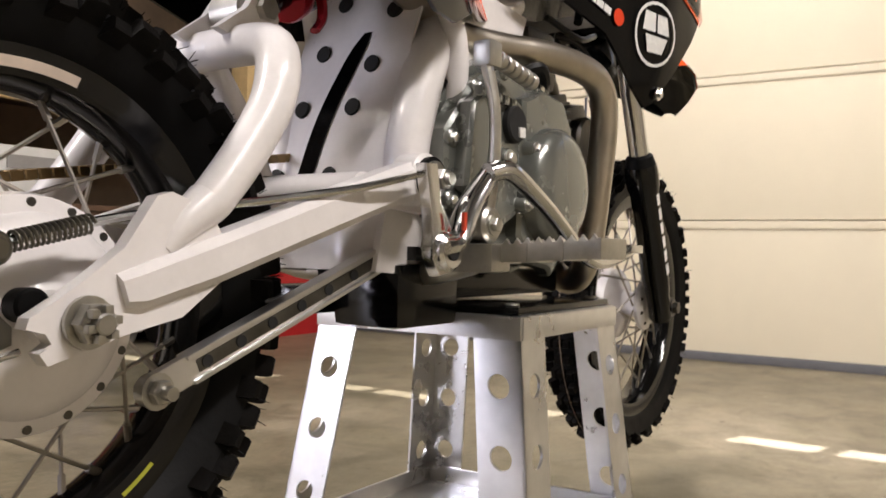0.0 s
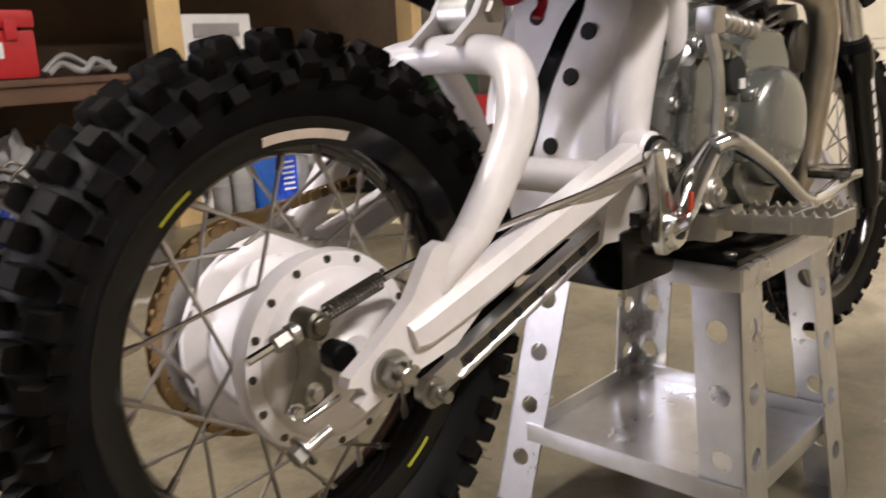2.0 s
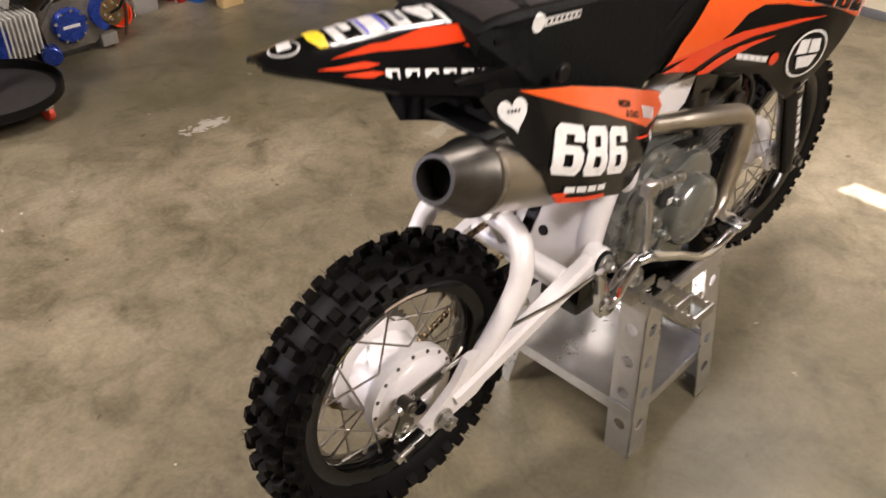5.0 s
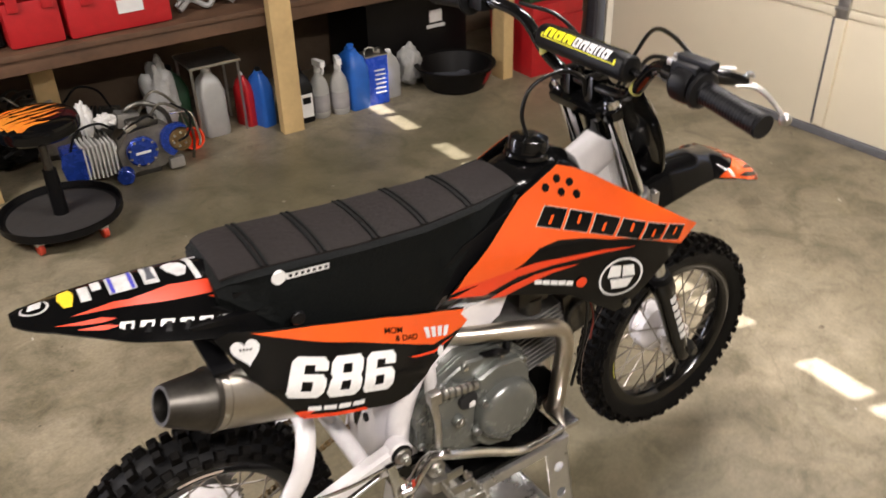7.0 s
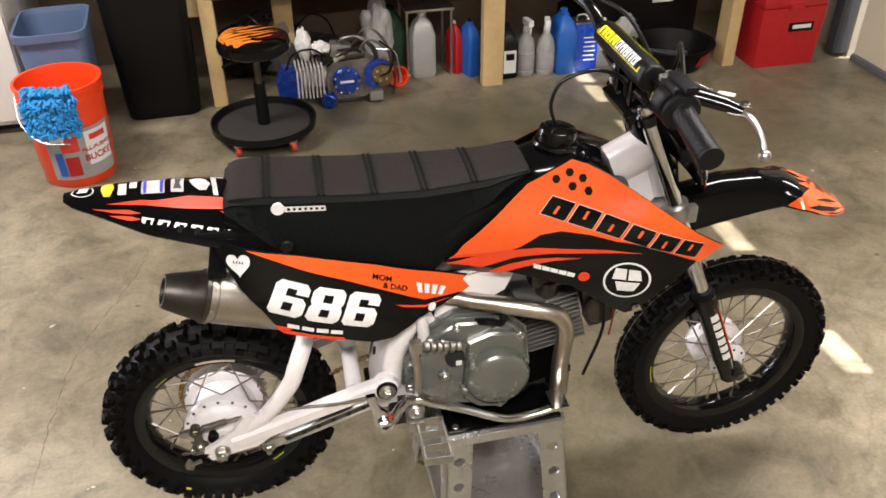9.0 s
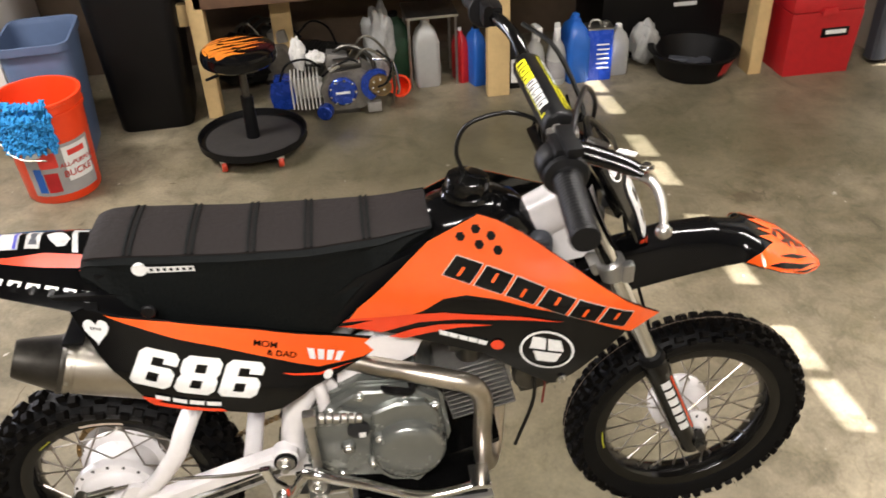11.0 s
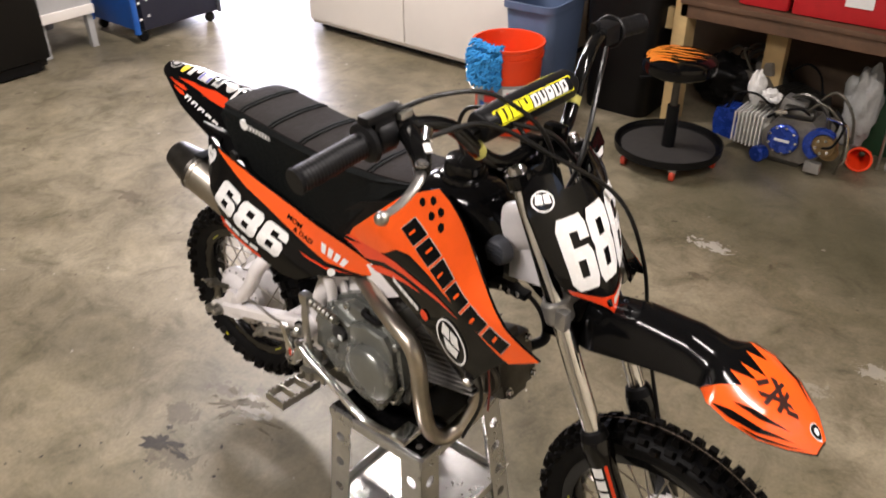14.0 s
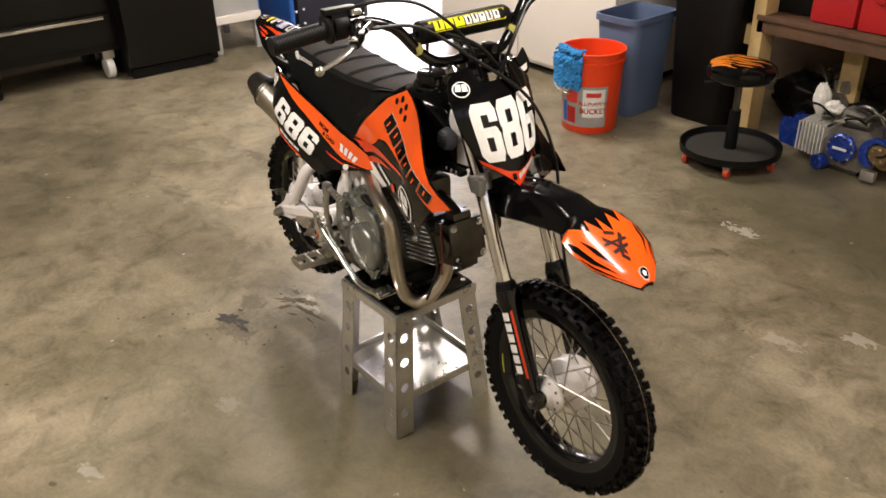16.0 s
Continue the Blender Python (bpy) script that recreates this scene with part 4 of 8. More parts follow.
spare_engine(pose(0.33, 2.62, 0, 0, 0, 160), "greasy dark spare engine behind the blue one", "dark_steel")
rnd = random.Random(4)


def crumple(m, r, material, name, label, category, stretch=(1, 1, 1)):
    bm = bmesh.new()
    bmesh.ops.create_icosphere(bm, subdivisions=4, radius=r)
    for v in bm.verts:
        p = v.co * (9 / r * 0.1)
        v.co *= 1 + 0.55 * noise.turbulence(p * 1.3 + Vector((r * 90, 0, 0)), 4, True) - 0.3
        v.co = Vector((v.co.x * stretch[0], v.co.y * stretch[1], v.co.z * stretch[2]))
    lo = min(v.co.z for v in bm.verts)
    bmesh.ops.translate(bm, verts=bm.verts, vec=(0, 0, -lo))
    return solo(name, bm, material, label, category, at=m, sharp=50)


crumple(pose(0.36, 2.27, 0.195), 0.045, "rag", "shop_rag", "white crumpled rag stuffed in the spare engine", "rag", (0.8, 0.8, 1.6))
crumple(pose(0.43, 2.25, 0.225), 0.036, "rag", "shop_rag", "white crumpled rag lying on the spare engine", "rag", (1.2, 1, 0.8))
crumple(pose(0.72, 2.48, 0.0), 0.10, "bag", "plastic_bag", "grey plastic bag standing tied up under the shelf", "bag", (0.7, 0.7, 1.9))
crumple(pose(0.10, 2.62, 0.0), 0.13, "bin_black", "trash_bag", "dark bag heaped under the shelf", "bag", (1.2, 0.9, 0.9))
crumple(pose(1.95, 2.42, 0.0), 0.07, "bag", "plastic_bag", "crumpled greyish plastic bag by the can", "bag", (1, 0.8, 1.5))

# ---- stool ----
stool = thing("rolling_stool", pose(0.152, 1.962, 0, 0, 0, 12), "black rolling mechanic's stool with a flame-print seat and round tool tray", "stool")
seat = part("seat", lathe(bmesh.new(), [(0, 0.375), (0.15, 0.378), (0.168, 0.39), (0.172, 0.41), (0.166, 0.43), (0.145, 0.442), (0.09, 0.449), (0, 0.45)], seg=40), "black_plastic", stool, at=Matrix.Diagonal((0.84, 0.84, 1, 1)))
bm = bmesh.new()
rnd = random.Random(11)
def on_cushion(px, py, off=0.0):
    return px, py, float(np.interp(math.hypot(px, py), [0, 0.09, 0.145, 0.166], [0.4525, 0.4515, 0.4445, 0.4325])) + off


def tongue(bm, y0, x0, x1, w, sway, off):
    """One wavy flame from x0 to its tip at x1."""
    rows = []
    for i in range(11):
        u = i / 10
        x = x0 + (x1 - x0) * u
        h = w * (1 - u) ** 0.7 * (1 + 0.25 * math.sin(7 * u + sway))
        y = y0 + 0.012 * u * math.sin(5 * u + sway)
        lim = math.sqrt(max(1e-6, 0.158 ** 2 - x * x))
        rows.append([bm.verts.new(on_cushion(x, max(-lim, min(lim, y + k * max(h, 0.0005))), off)) for k in (-1, 0, 1)])
    for a, b in zip(rows, rows[1:]):
        for i in (0, 1):
            bm.faces.new((a[i], a[i + 1], b[i + 1], b[i]))
    return bm


FLAMES = [(-0.105, 0.02, 0.3), (-0.070, 0.085, 1.7), (-0.036, 0.125, 3.2), (0.0, 0.105, 0.9), (0.036, 0.135, 2.4), (0.070, 0.080, 4.0), (0.105, 0.03, 1.1)]
bm = bmesh.new()
for y, tip, sway in FLAMES:
    tongue(bm, y, -math.sqrt(0.155 ** 2 - y * y), tip, 0.0185, sway, 0.0)
part("flame_print", bm, "flame_red", seat, "red-orange flame print")
for y, tip, sway in FLAMES:
    part("flame_tongue", tongue(bmesh.new(), y, -0.075 + 0.02 * math.sin(sway * 3), tip - 0.012, 0.0105, sway, 0.0007), "flame_yellow", seat, "yellow flame tongue")
for (y, tip, sway), (y2, tip2, sway2) in zip(FLAMES, FLAMES[1:]):
    x0 = -0.055 + 0.03 * math.sin(sway * 5)
    part("flame_gap", tongue(bmesh.new(), (y + y2) / 2 + 0.003, x0, x0 + 0.055, 0.0062, sway, 0.0014), "black_plastic", seat, "black gap between the flames")
part("post", cyl(bmesh.new(), (0, 0, 0.06), (0, 0, 0.24), 0.027, 0.024, 20), "black_matte", stool)
part("post_top", cyl(bmesh.new(), (0, 0, 0.24), (0, 0, 0.376), 0.015, seg=16), "dark_steel", stool)
part("lever", tube(bmesh.new(), [(0.0, 0, 0.35), (-0.08, -0.02, 0.352), (-0.14, -0.035, 0.345)], 0.006, 8), "black_matte", stool)
part("tray", lathe(bmesh.new(), [(0, 0.062), (0.19, 0.062), (0.205, 0.066), (0.211, 0.088), (0.216, 0.088), (0.214, 0.058), (0.195, 0.052), (0, 0.052)], seg=48), "black_matte", stool)
part("tray_mat", cyl(bmesh.new(), (0, 0, 0.0625), (0, 0, 0.066), 0.188, seg=40), "tray_floor", stool, "dusty mesh tray floor")
for k in range(5):
    a = 2 * math.pi * k / 5 - 1.2
    x, y = 0.185 * math.cos(a), 0.185 * math.sin(a)
    f = box(bmesh.new(), (x, y, 0.046), (0.03, 0.03, 0.016), 0.003)
    c = part("caster", f, "steel", stool)
    part("caster_wheel", cyl(bmesh.new(), (x - 0.010, y, 0.024), (x + 0.010, y, 0.024), 0.024, seg=20, bev=0.003), "caster", c, "red caster wheel")

# ---- bucket with the mop mitt ----
bk = thing("bucket", pose(-0.568, 1.838, 0, 0, 0, 8), "orange-red plastic bucket with a grey printed label", "bucket")
RB = curve_of([0, 0.385], [0.132, 0.150])
prof = [(0, 0.004), (0.128, 0.0), (0.132, 0.006), (0.147, 0.33), (0.154, 0.332), (0.154, 0.345), (0.149, 0.347), (0.150, 0.372), (0.157, 0.376), (0.157, 0.388), (0.146, 0.388), (0.143, 0.37), (0.126, 0.012), (0, 0.012)]
part("shell", lathe(bmesh.new(), prof, seg=48), "bucket", bk)


def on_bucket(a0, a1, z0, z1, off, na=14):
    bm = bmesh.new()
    rows = []
    for z in np.linspace(z0, z1, 5):
        rows.append([bm.verts.new(((RB(z) + off) * math.cos(a), (RB(z) + off) * math.sin(a), z)) for a in np.linspace(radians(a0), radians(a1), na)])
    for p, q in zip(rows, rows[1:]):
        for i in range(na - 1):
            bm.faces.new((p[i], p[i + 1], q[i + 1], q[i]))
    return bm


part("label", on_bucket(-128, -22, 0.035, 0.235, 0.0012), "label_grey", bk, "grey printed label")
part("label_panel", on_bucket(-70, -27, 0.085, 0.222, 0.0024), "white_plastic", bk, "white label panel")
for txt, z, sz in (("ALL-PURPOSE", 0.152, 0.024), ("BUCKET", 0.115, 0.036)):
    bm = words(txt, sz, Matrix())
    for v in bm.verts:
        a = radians(-48.5) + v.co.x / 0.142
        zz = z + v.co.y
        rr = RB(zz) + 0.0034
        v.co = Vector((rr * math.cos(a), rr * math.sin(a), zz))
    part("lettering", bm, "letter_red", bk, "red lettering")
part("lettering_bar", on_bucket(-63, -35, 0.185, 0.207, 0.0036), "letter_red", bk, "red printed bar")
part("printed_block", on_bucket(-104, -84, 0.05, 0.13, 0.0024), "red_plastic", bk, "red printed picture")
part("printed_block", on_bucket(-118, -106, 0.05, 0.15, 0.0024), "blue_plastic", bk, "blue printed picture")
part("printed_block", on_bucket(-106, -80, 0.15, 0.21, 0.0024), "letter_red", bk, "red printed picture")
part("bail", tube(bmesh.new(), [(-0.152, -0.02, 0.345), (-0.150, -0.09, 0.27), (-0.09, -0.155, 0.215), (0.0, -0.175, 0.20)], 0.003, 6), "steel", bk)
mit = thing("wash_mitt", pose(-0.568, 1.838, 0, 0, 0, 8), "bright blue chenille wash mitt hung over the bucket's rim", "wash mitt")
rnd = random.Random(5)
bm = bmesh.new()
for k in range(420):
    a = radians(rnd.uniform(-138, -72))
    z = rnd.uniform(0.235, 0.395)
    r = RB(z) + 0.018
    if z > 0.375:
        r = rnd.uniform(0.128, 0.165)
        z = 0.40
    p = Vector((r * math.cos(a), r * math.sin(a), z))
    d = Vector((math.cos(a) + rnd.uniform(-.6, .6), math.sin(a) + rnd.uniform(-.6, .6), rnd.uniform(-0.9, 0.4))).normalized()
    tube(bm, [p - d * 0.010, p + d * 0.012, p + d * 0.022 + Vector((0, 0, -0.006))], [0.0045, 0.0055, 0.004], 5, 2)
tagged(part("chenille", bm, "blue_cloth", mit), kind="stuff")
bm = on_bucket(-138, -72, 0.24, 0.388, 0.010)
bmesh.ops.solidify(bm, geom=bm.faces[:], thickness=0.006)
part("backing", bm, "blue_cloth", mit)
part("cuff", box(bmesh.new(), (-0.045, -0.156, 0.222), (0.05, 0.012, 0.03), 0.003), "rag", mit, "pale cloth cuff")


# ---- bins and cabinets ----
def bin_of(name, m, w, d, h, material, label, category):
    b = thing(name, m, label, category)

    def sq(kw, z, r=0.05):
        out = []
        for cx, cy, a0 in ((1, 1, 0), (-1, 1, 90), (-1, -1, 180), (1, -1, 270)):
            for k in range(5):
                a = radians(a0 + 22.5 * k)
                out.append((cx * (w / 2 * kw - r) + r * math.cos(a), cy * (d / 2 * kw - r) + r * math.sin(a), z))
        return out
    rings = [sq(0.78, 0.0), sq(0.80, 0.01), sq(0.97, h - 0.03), sq(1.04, h - 0.03), sq(1.04, h), sq(0.97, h), sq(0.95, h - 0.02), sq(0.78, 0.02)]
    part("shell", loft(bmesh.new(), [rings[0], rings[1], rings[2], rings[6], rings[7]]), material, b)
    part("rim", loft(bmesh.new(), rings[2:7], False), material, b)
    return b


bin_of("waste_basket", pose(-0.605, 2.175, 0, 0, 0, 3), 0.26, 0.34, 0.495, "slate_plastic", "slate blue open plastic waste basket", "waste basket")
bb = bin_of("trash_can", pose(-0.272, 2.42, 0, 0, 0, 2), 0.38, 0.42, 0.86, "bin_black", "tall black plastic trash can", "trash can")
part("swing_lid", box(bmesh.new(), (0, 0, 0.90), (0.40, 0.42, 0.08), 0.03), "bin_black", bb)

cab = thing("white_cabinet", pose(0.10, -0.075, 0), "long white enamel cabinet with two plain doors", "cabinet")
part("body", box(bmesh.new(), (-1.62, 2.64, 0.62), (1.46, 0.62, 1.16), 0.006), "cab_white", cab)
# near-black block paints the shade in the gap under the cabinet
part("base_gap", box(bmesh.new(), (-1.62, 2.67, 0.022), (1.42, 0.58, 0.040)), "hole", cab, "near-black fill painted as the shaded gap below")
part("door", box(bmesh.new(), (-1.985, 2.318, 0.63), (0.722, 0.022, 1.13), 0.006), "cab_white", cab)
part("door", box(bmesh.new(), (-1.255, 2.318, 0.63), (0.722, 0.022, 1.13), 0.006), "cab_white", cab)
part("door_recess", box(bmesh.new(), (-1.90, 2.3045, 0.66), (0.36, 0.005, 0.20), 0.002), "cab_white", cab)

ch = thing("tool_chest", pose(0.265, -0.03, 0), "black rolling tool chest with silver drawer pulls", "tool chest")
part("body", box(bmesh.new(), (-3.46, -0.28, 0.60), (0.56, 1.36, 0.86), 0.01), "cab_black", ch)
for z, h in ((0.30, 0.17), (0.50, 0.19), (0.71, 0.19), (0.91, 0.17)):
    for y in (-0.62, 0.05):
        d = part("drawer", box(bmesh.new(), (-3.172, y, z), (0.02, 0.64, h), 0.004), "cab_black", ch)
        part("drawer_pull", box(bmesh.new(), (-3.155, y, z + h / 2 - 0.018), (0.022, 0.56, 0.020), 0.006), "chrome", d, "silver drawer pull")
for y in (-0.86, -0.3, 0.33):
    c = part("caster", box(bmesh.new(), (-3.24, y, 0.145), (0.08, 0.07, 0.05), 0.006), "steel", ch, "zinc caster fork")
    part("caster_wheel", cyl(bmesh.new(), (-3.24, y - 0.022, 0.062), (-3.24, y + 0.022, 0.062), 0.062, seg=24, bev=0.006), "white_plastic" if y > 0 else "black_matte", c, "caster wheel")
    part("caster", box(bmesh.new(), (-3.66, y, 0.085), (0.08, 0.07, 0.17), 0.006), "dark_steel", ch)
part("edge_strip", box(bmesh.new(), (-3.17, 0.415, 0.62), (0.03, 0.02, 1.22), 0.004), "dark_grey", ch, "grey corner strip")
fr = thing("refrigerator", pose(0.24, -0.065, 0), "plain black enamel refrigerator beside the tool chest", "refrigerator")
part("cabinet", box(bmesh.new(), (-3.40, 0.72, 0.80), (0.62, 0.56, 1.56), 0.012), "cab_black", fr)
part("door", box(bmesh.new(), (-3.065, 0.72, 0.82), (0.05, 0.56, 1.50), 0.015), "cab_black", fr)
part("kick_plate", box(bmesh.new(), (-3.08, 0.70, 0.035), (0.03, 0.50, 0.05)), "black_matte", fr)
ut = thing("utility_cabinet", pose(0.25, -0.06, 0), "grey metal cabinet standing on short legs", "cabinet")
part("body", box(bmesh.new(), (-3.49, 1.200, 0.66), (0.56, 0.32, 0.90), 0.01), "grey_paint", ut)
part("apron", box(bmesh.new(), (-3.203, 1.200, 0.215), (0.02, 0.32, 0.05), 0.004), "cab_white", ut, "white lower edge")
for x in (-3.235, -3.72):
    for y in (1.062, 1.338):
        part("leg", box(bmesh.new(), (x, y, 0.11), (0.035, 0.035, 0.22), 0.003), "grey_paint", ut)
bt = thing("rolling_cart", pose(-3.04, 1.73, 0), "blue framed cart with dark boxy sides", "cart")
part("tub", box(bmesh.new(), (0, 0.03, 0.46), (0.46, 0.52, 0.80), 0.02), "cart_dark", bt, "dark navy side")
part("side_panel", box(bmesh.new(), (0.02, -0.275, 0.52), (0.40, 0.03, 0.88), 0.006), "blue_plastic", bt, "blue side panel")
for x in (-0.22, 0.245):
    part("frame_tube", tube(bmesh.new(), [(x, -0.285, 0.06), (x, -0.285, 0.60), (x, -0.285, 1.0)], 0.018, 10), "blue_plastic", bt, "blue tube")
    part("frame_tube", tube(bmesh.new(), [(x, 0.275, 0.06), (x, 0.275, 0.60), (x, 0.275, 0.95)], 0.012, 10), "dark_grey", bt, "dark tube")
me = mesh_of("rivet", cyl(bmesh.new(), (0, 0, 0), (0.004, 0, 0), 0.008, seg=8), "white_plastic")
for y in (-0.262, -0.19):
    for k in range(5):
        part("rivet", me, None, bt, at=pose(0.2305 if y > -0.2 else 0.262, y, 0.14 + 0.09 * k))
for x in (-0.2, 0.2):
    for y in (-0.23, 0.23):
        part("wheel", cyl(bmesh.new(), (x - 0.015, y, 0.03), (x + 0.015, y, 0.03), 0.03, seg=20, bev=0.005), "black_matte", bt)


# ---- spilt water beside the stand ----
def puddle(cx, cy, rx, ry, seed, turn):
    bm = bmesh.new()
    pts = []
    for i in range(72):
        a = 2 * math.pi * i / 72
        k = 0.62 + 0.75 * noise.noise(Vector((2.2 * math.cos(a), 2.2 * math.sin(a), seed))) + 0.25 * noise.noise(Vector((6 * math.cos(a), 6 * math.sin(a), seed)))
        pts.append(Vector((rx * k * math.cos(a), ry * k * math.sin(a), 0.0)))
    low = [bm.verts.new(p) for p in pts]
    top = [bm.verts.new(p * 0.97 + Vector((0, 0, 0.0009))) for p in pts]
    bridge(bm, low, top)
    bm.faces.new(top)
    bmesh.ops.recalc_face_normals(bm, faces=bm.faces)
    return solo("puddle", bm, "wet", "thin shiny puddle of spilt fluid on the concrete", "puddle", at=pose(cx, cy, 0.0004, 0, 0, turn))


for px_, py_, rx, ry, seed, turn in ((-0.075, -0.085, 0.062, 0.024, 1.3, 48), (-0.03, -0.055, 0.060, 0.020, 4.1, 22), (0.012, -0.085, 0.075, 0.012, 2.7, 8), (-0.115, -0.055, 0.026, 0.014, 7.7, 0), (-0.06, -0.125, 0.030, 0.013, 9.2, 70),
                                  (0.065, -0.105, 0.030, 0.007, 5.5, -6), (-0.14, -0.10, 0.012, 0.007, 3.3, 20), (-0.005, -0.130, 0.018, 0.006, 6.1, 35)):
    puddle(px_, py_, rx, ry, seed, turn)

# ---- long crack in the slab behind the motorcycle ----
CRK = curve_of([0.20, 0.28, 0.42, 0.55, 0.68, 0.76, 0.85, 0.93, 1.03, 1.16, 1.3], [-0.502, -0.500, -0.492, -0.480, -0.462, -0.440, -0.400, -0.370, -0.328, -0.290, -0.262])
bm = bmesh.new()
rows = []
for y in np.arange(0.2, 1.3, 0.008):
    y = float(y)
    x = float(CRK(y)) + 0.010 * noise.noise(Vector((0, y * 22, 3))) + 0.004 * noise.noise(Vector((5, y * 90, 3)))
    w = 0.0013 * max(0.15, 0.75 + 1.1 * noise.noise(Vector((9, y * 30, 1)))) * min(1.0, (1.3 - y) / 0.2, (y - 0.19) / 0.15)
    rows.append([bm.verts.new((x + k * w, y, 0.0004 + (0.0004 if k == 0 else 0.0))) for k in (-1, 0, 1)])
for a, b in zip(rows, rows[1:]):
    for i in (0, 1):
        bm.faces.new((a[i], a[i + 1], b[i + 1], b[i]))
solo("floor_crack", bm, "crack", "meandering dark crack in the concrete floor", "crack", "structure")


# ---- oil stains soaked into the slab ----
def stain(cx, cy, rx, ry, seed, turn):
    bm = bmesh.new()
    ring = []
    for i in range(64):
        a = 2 * math.pi * i / 64
        k = 0.7 + 0.8 * noise.noise(Vector((1.7 * math.cos(a), 1.7 * math.sin(a), seed))) + 0.5 * noise.noise(Vector((5 * math.cos(a), 5 * math.sin(a), seed)))
        ring.append(bm.verts.new((rx * max(k, 0.12) * math.cos(a), ry * max(k, 0.12) * math.sin(a), 0.0003)))
    c = bm.verts.new((0, 0, 0.0008))
    for a, b in zip(ring, ring[1:] + ring[:1]):
        bm.faces.new((a, b, c))
    bmesh.ops.recalc_face_normals(bm, faces=bm.faces)
    return solo("oil_stain", bm, "oil", "small dark oil stain soaked into the concrete", "stain", "structure", at=pose(cx, cy, 0.0003, 0, 0, turn))


stain(-0.105, -0.293, 0.052, 0.028, 2.3, 20)
stain(-0.035, -0.290, 0.055, 0.011, 5.9, -8)
stain(-0.135, -0.250, 0.014, 0.008, 8.1, 50)
rnd = random.Random(31)
for k in range(16):
    u = rnd.uniform(0, 1)
    stain(-0.30 + 0.42 * u + rnd.uniform(-0.08, 0.08), -0.52 + 0.34 * u + rnd.uniform(-0.10, 0.10), rnd.uniform(0.003, 0.009), rnd.uniform(0.002, 0.005), 11 + k * 1.7, rnd.uniform(0, 180))


# ---- work stand ----
st = thing("bike_stand", pose(0.548, -0.052, 0), "bare aluminium lift stand with perforated legs and a lower tray", "bike stand")
TOPX, TOPY, TOPZ, LIP = 0.124, 0.128, 0.352, 0.022
FEET = {(-1, -1): (-0.134, -0.153), (1, -1): (0.149, -0.160), (-1, 1): (-0.139, 0.189), (1, 1): (0.144, 0.155)}
part("top_plate", box(bmesh.new(), (0, 0, TOPZ - 0.0025), (2 * TOPX, 2 * TOPY, 0.005), 0.002), "stand_alloy", st, "folded aluminium top plate")
for sx in (-1, 1):
    part("top_lip", box(bmesh.new(), (sx * TOPX, 0, TOPZ - LIP / 2 - 0.001), (0.003, 2 * TOPY, LIP), 0.001), "stand_alloy", st, "scuffed folded edge")
    part("top_lip", box(bmesh.new(), (0, sx * TOPY, TOPZ - LIP / 2 - 0.001), (2 * TOPX - 0.004, 0.003, LIP), 0.001), "stand_alloy", st, "scuffed folded edge")
pad = part("rubber_pad", box(bmesh.new(), (0, 0, TOPZ + 0.004), (2 * TOPX - 0.014, 2 * TOPY - 0.014, 0.008), 0.002), "black_paint", st, "oily black rubber pad")


def stand_leg(sx, sy):
    """A folded angle leg: two sheared flanges that meet in its outer corner edge."""
    fx, fy = FEET[(sx, sy)]
    foot, top = Vector((fx, fy, 0.0)), Vector((sx * (TOPX - 0.003), sy * (TOPY - 0.003), TOPZ - 0.006))
    up = (top - foot).normalized()
    length = (top - foot).length
    holes = [(length * z / (TOPZ - 0.006), 0.0122) for z in (0.068, 0.142, 0.214, 0.283)]
    bm = bmesh.new()
    W = 0.053
    for along, inward in ((Vector((-sx, 0, 0)), Vector((0, -sy, 0))), (Vector((0, -sy, 0)), Vector((-sx, 0, 0)))):
        m = Matrix((along, up, inward)).transposed().to_4x4()
        m.translation = foot + along * (W / 2)
        perforated(bm, W, length, 0.003, holes, m)
    bmesh.ops.recalc_face_normals(bm, faces=bm.faces)
    return bm


for sx in (-1, 1):
    for sy in (-1, 1):
        part("rivet", cyl(bmesh.new(), (sx * 0.100, sy * 0.105, TOPZ + 0.008), (sx * 0.100, sy * 0.105, TOPZ + 0.011), 0.007, seg=12, bev=0.001), "steel", pad, "steel rivet head")
        part("leg", stand_leg(sx, sy), "stand_alloy", st, "perforated aluminium angle leg")
TRX, TRY, TRZ = 0.133, 0.141, 0.096
part("tray", box(bmesh.new(), (0, 0, TRZ), (2 * TRX, 2 * TRY, 0.003)), "stand_alloy", st, "shallow aluminium tray")
for sx in (-1, 1):
    part("tray_lip", box(bmesh.new(), (sx * TRX, 0, TRZ + 0.010), (0.004, 2 * TRY - 0.004, 0.024), 0.001), "stand_alloy", st)
    part("tray_lip", box(bmesh.new(), (0, sx * TRY, TRZ + 0.010), (2 * TRX - 0.006, 0.004, 0.024), 0.001), "stand_alloy", st)

# ---- dirt bike: x forward, y to its left, z up ----
bike = thing("dirt_bike", pose(0, -0.015, 0, 0, 0, -2.1), "small black and orange dirt bike with white frame, raised on stand", "motorcycle")


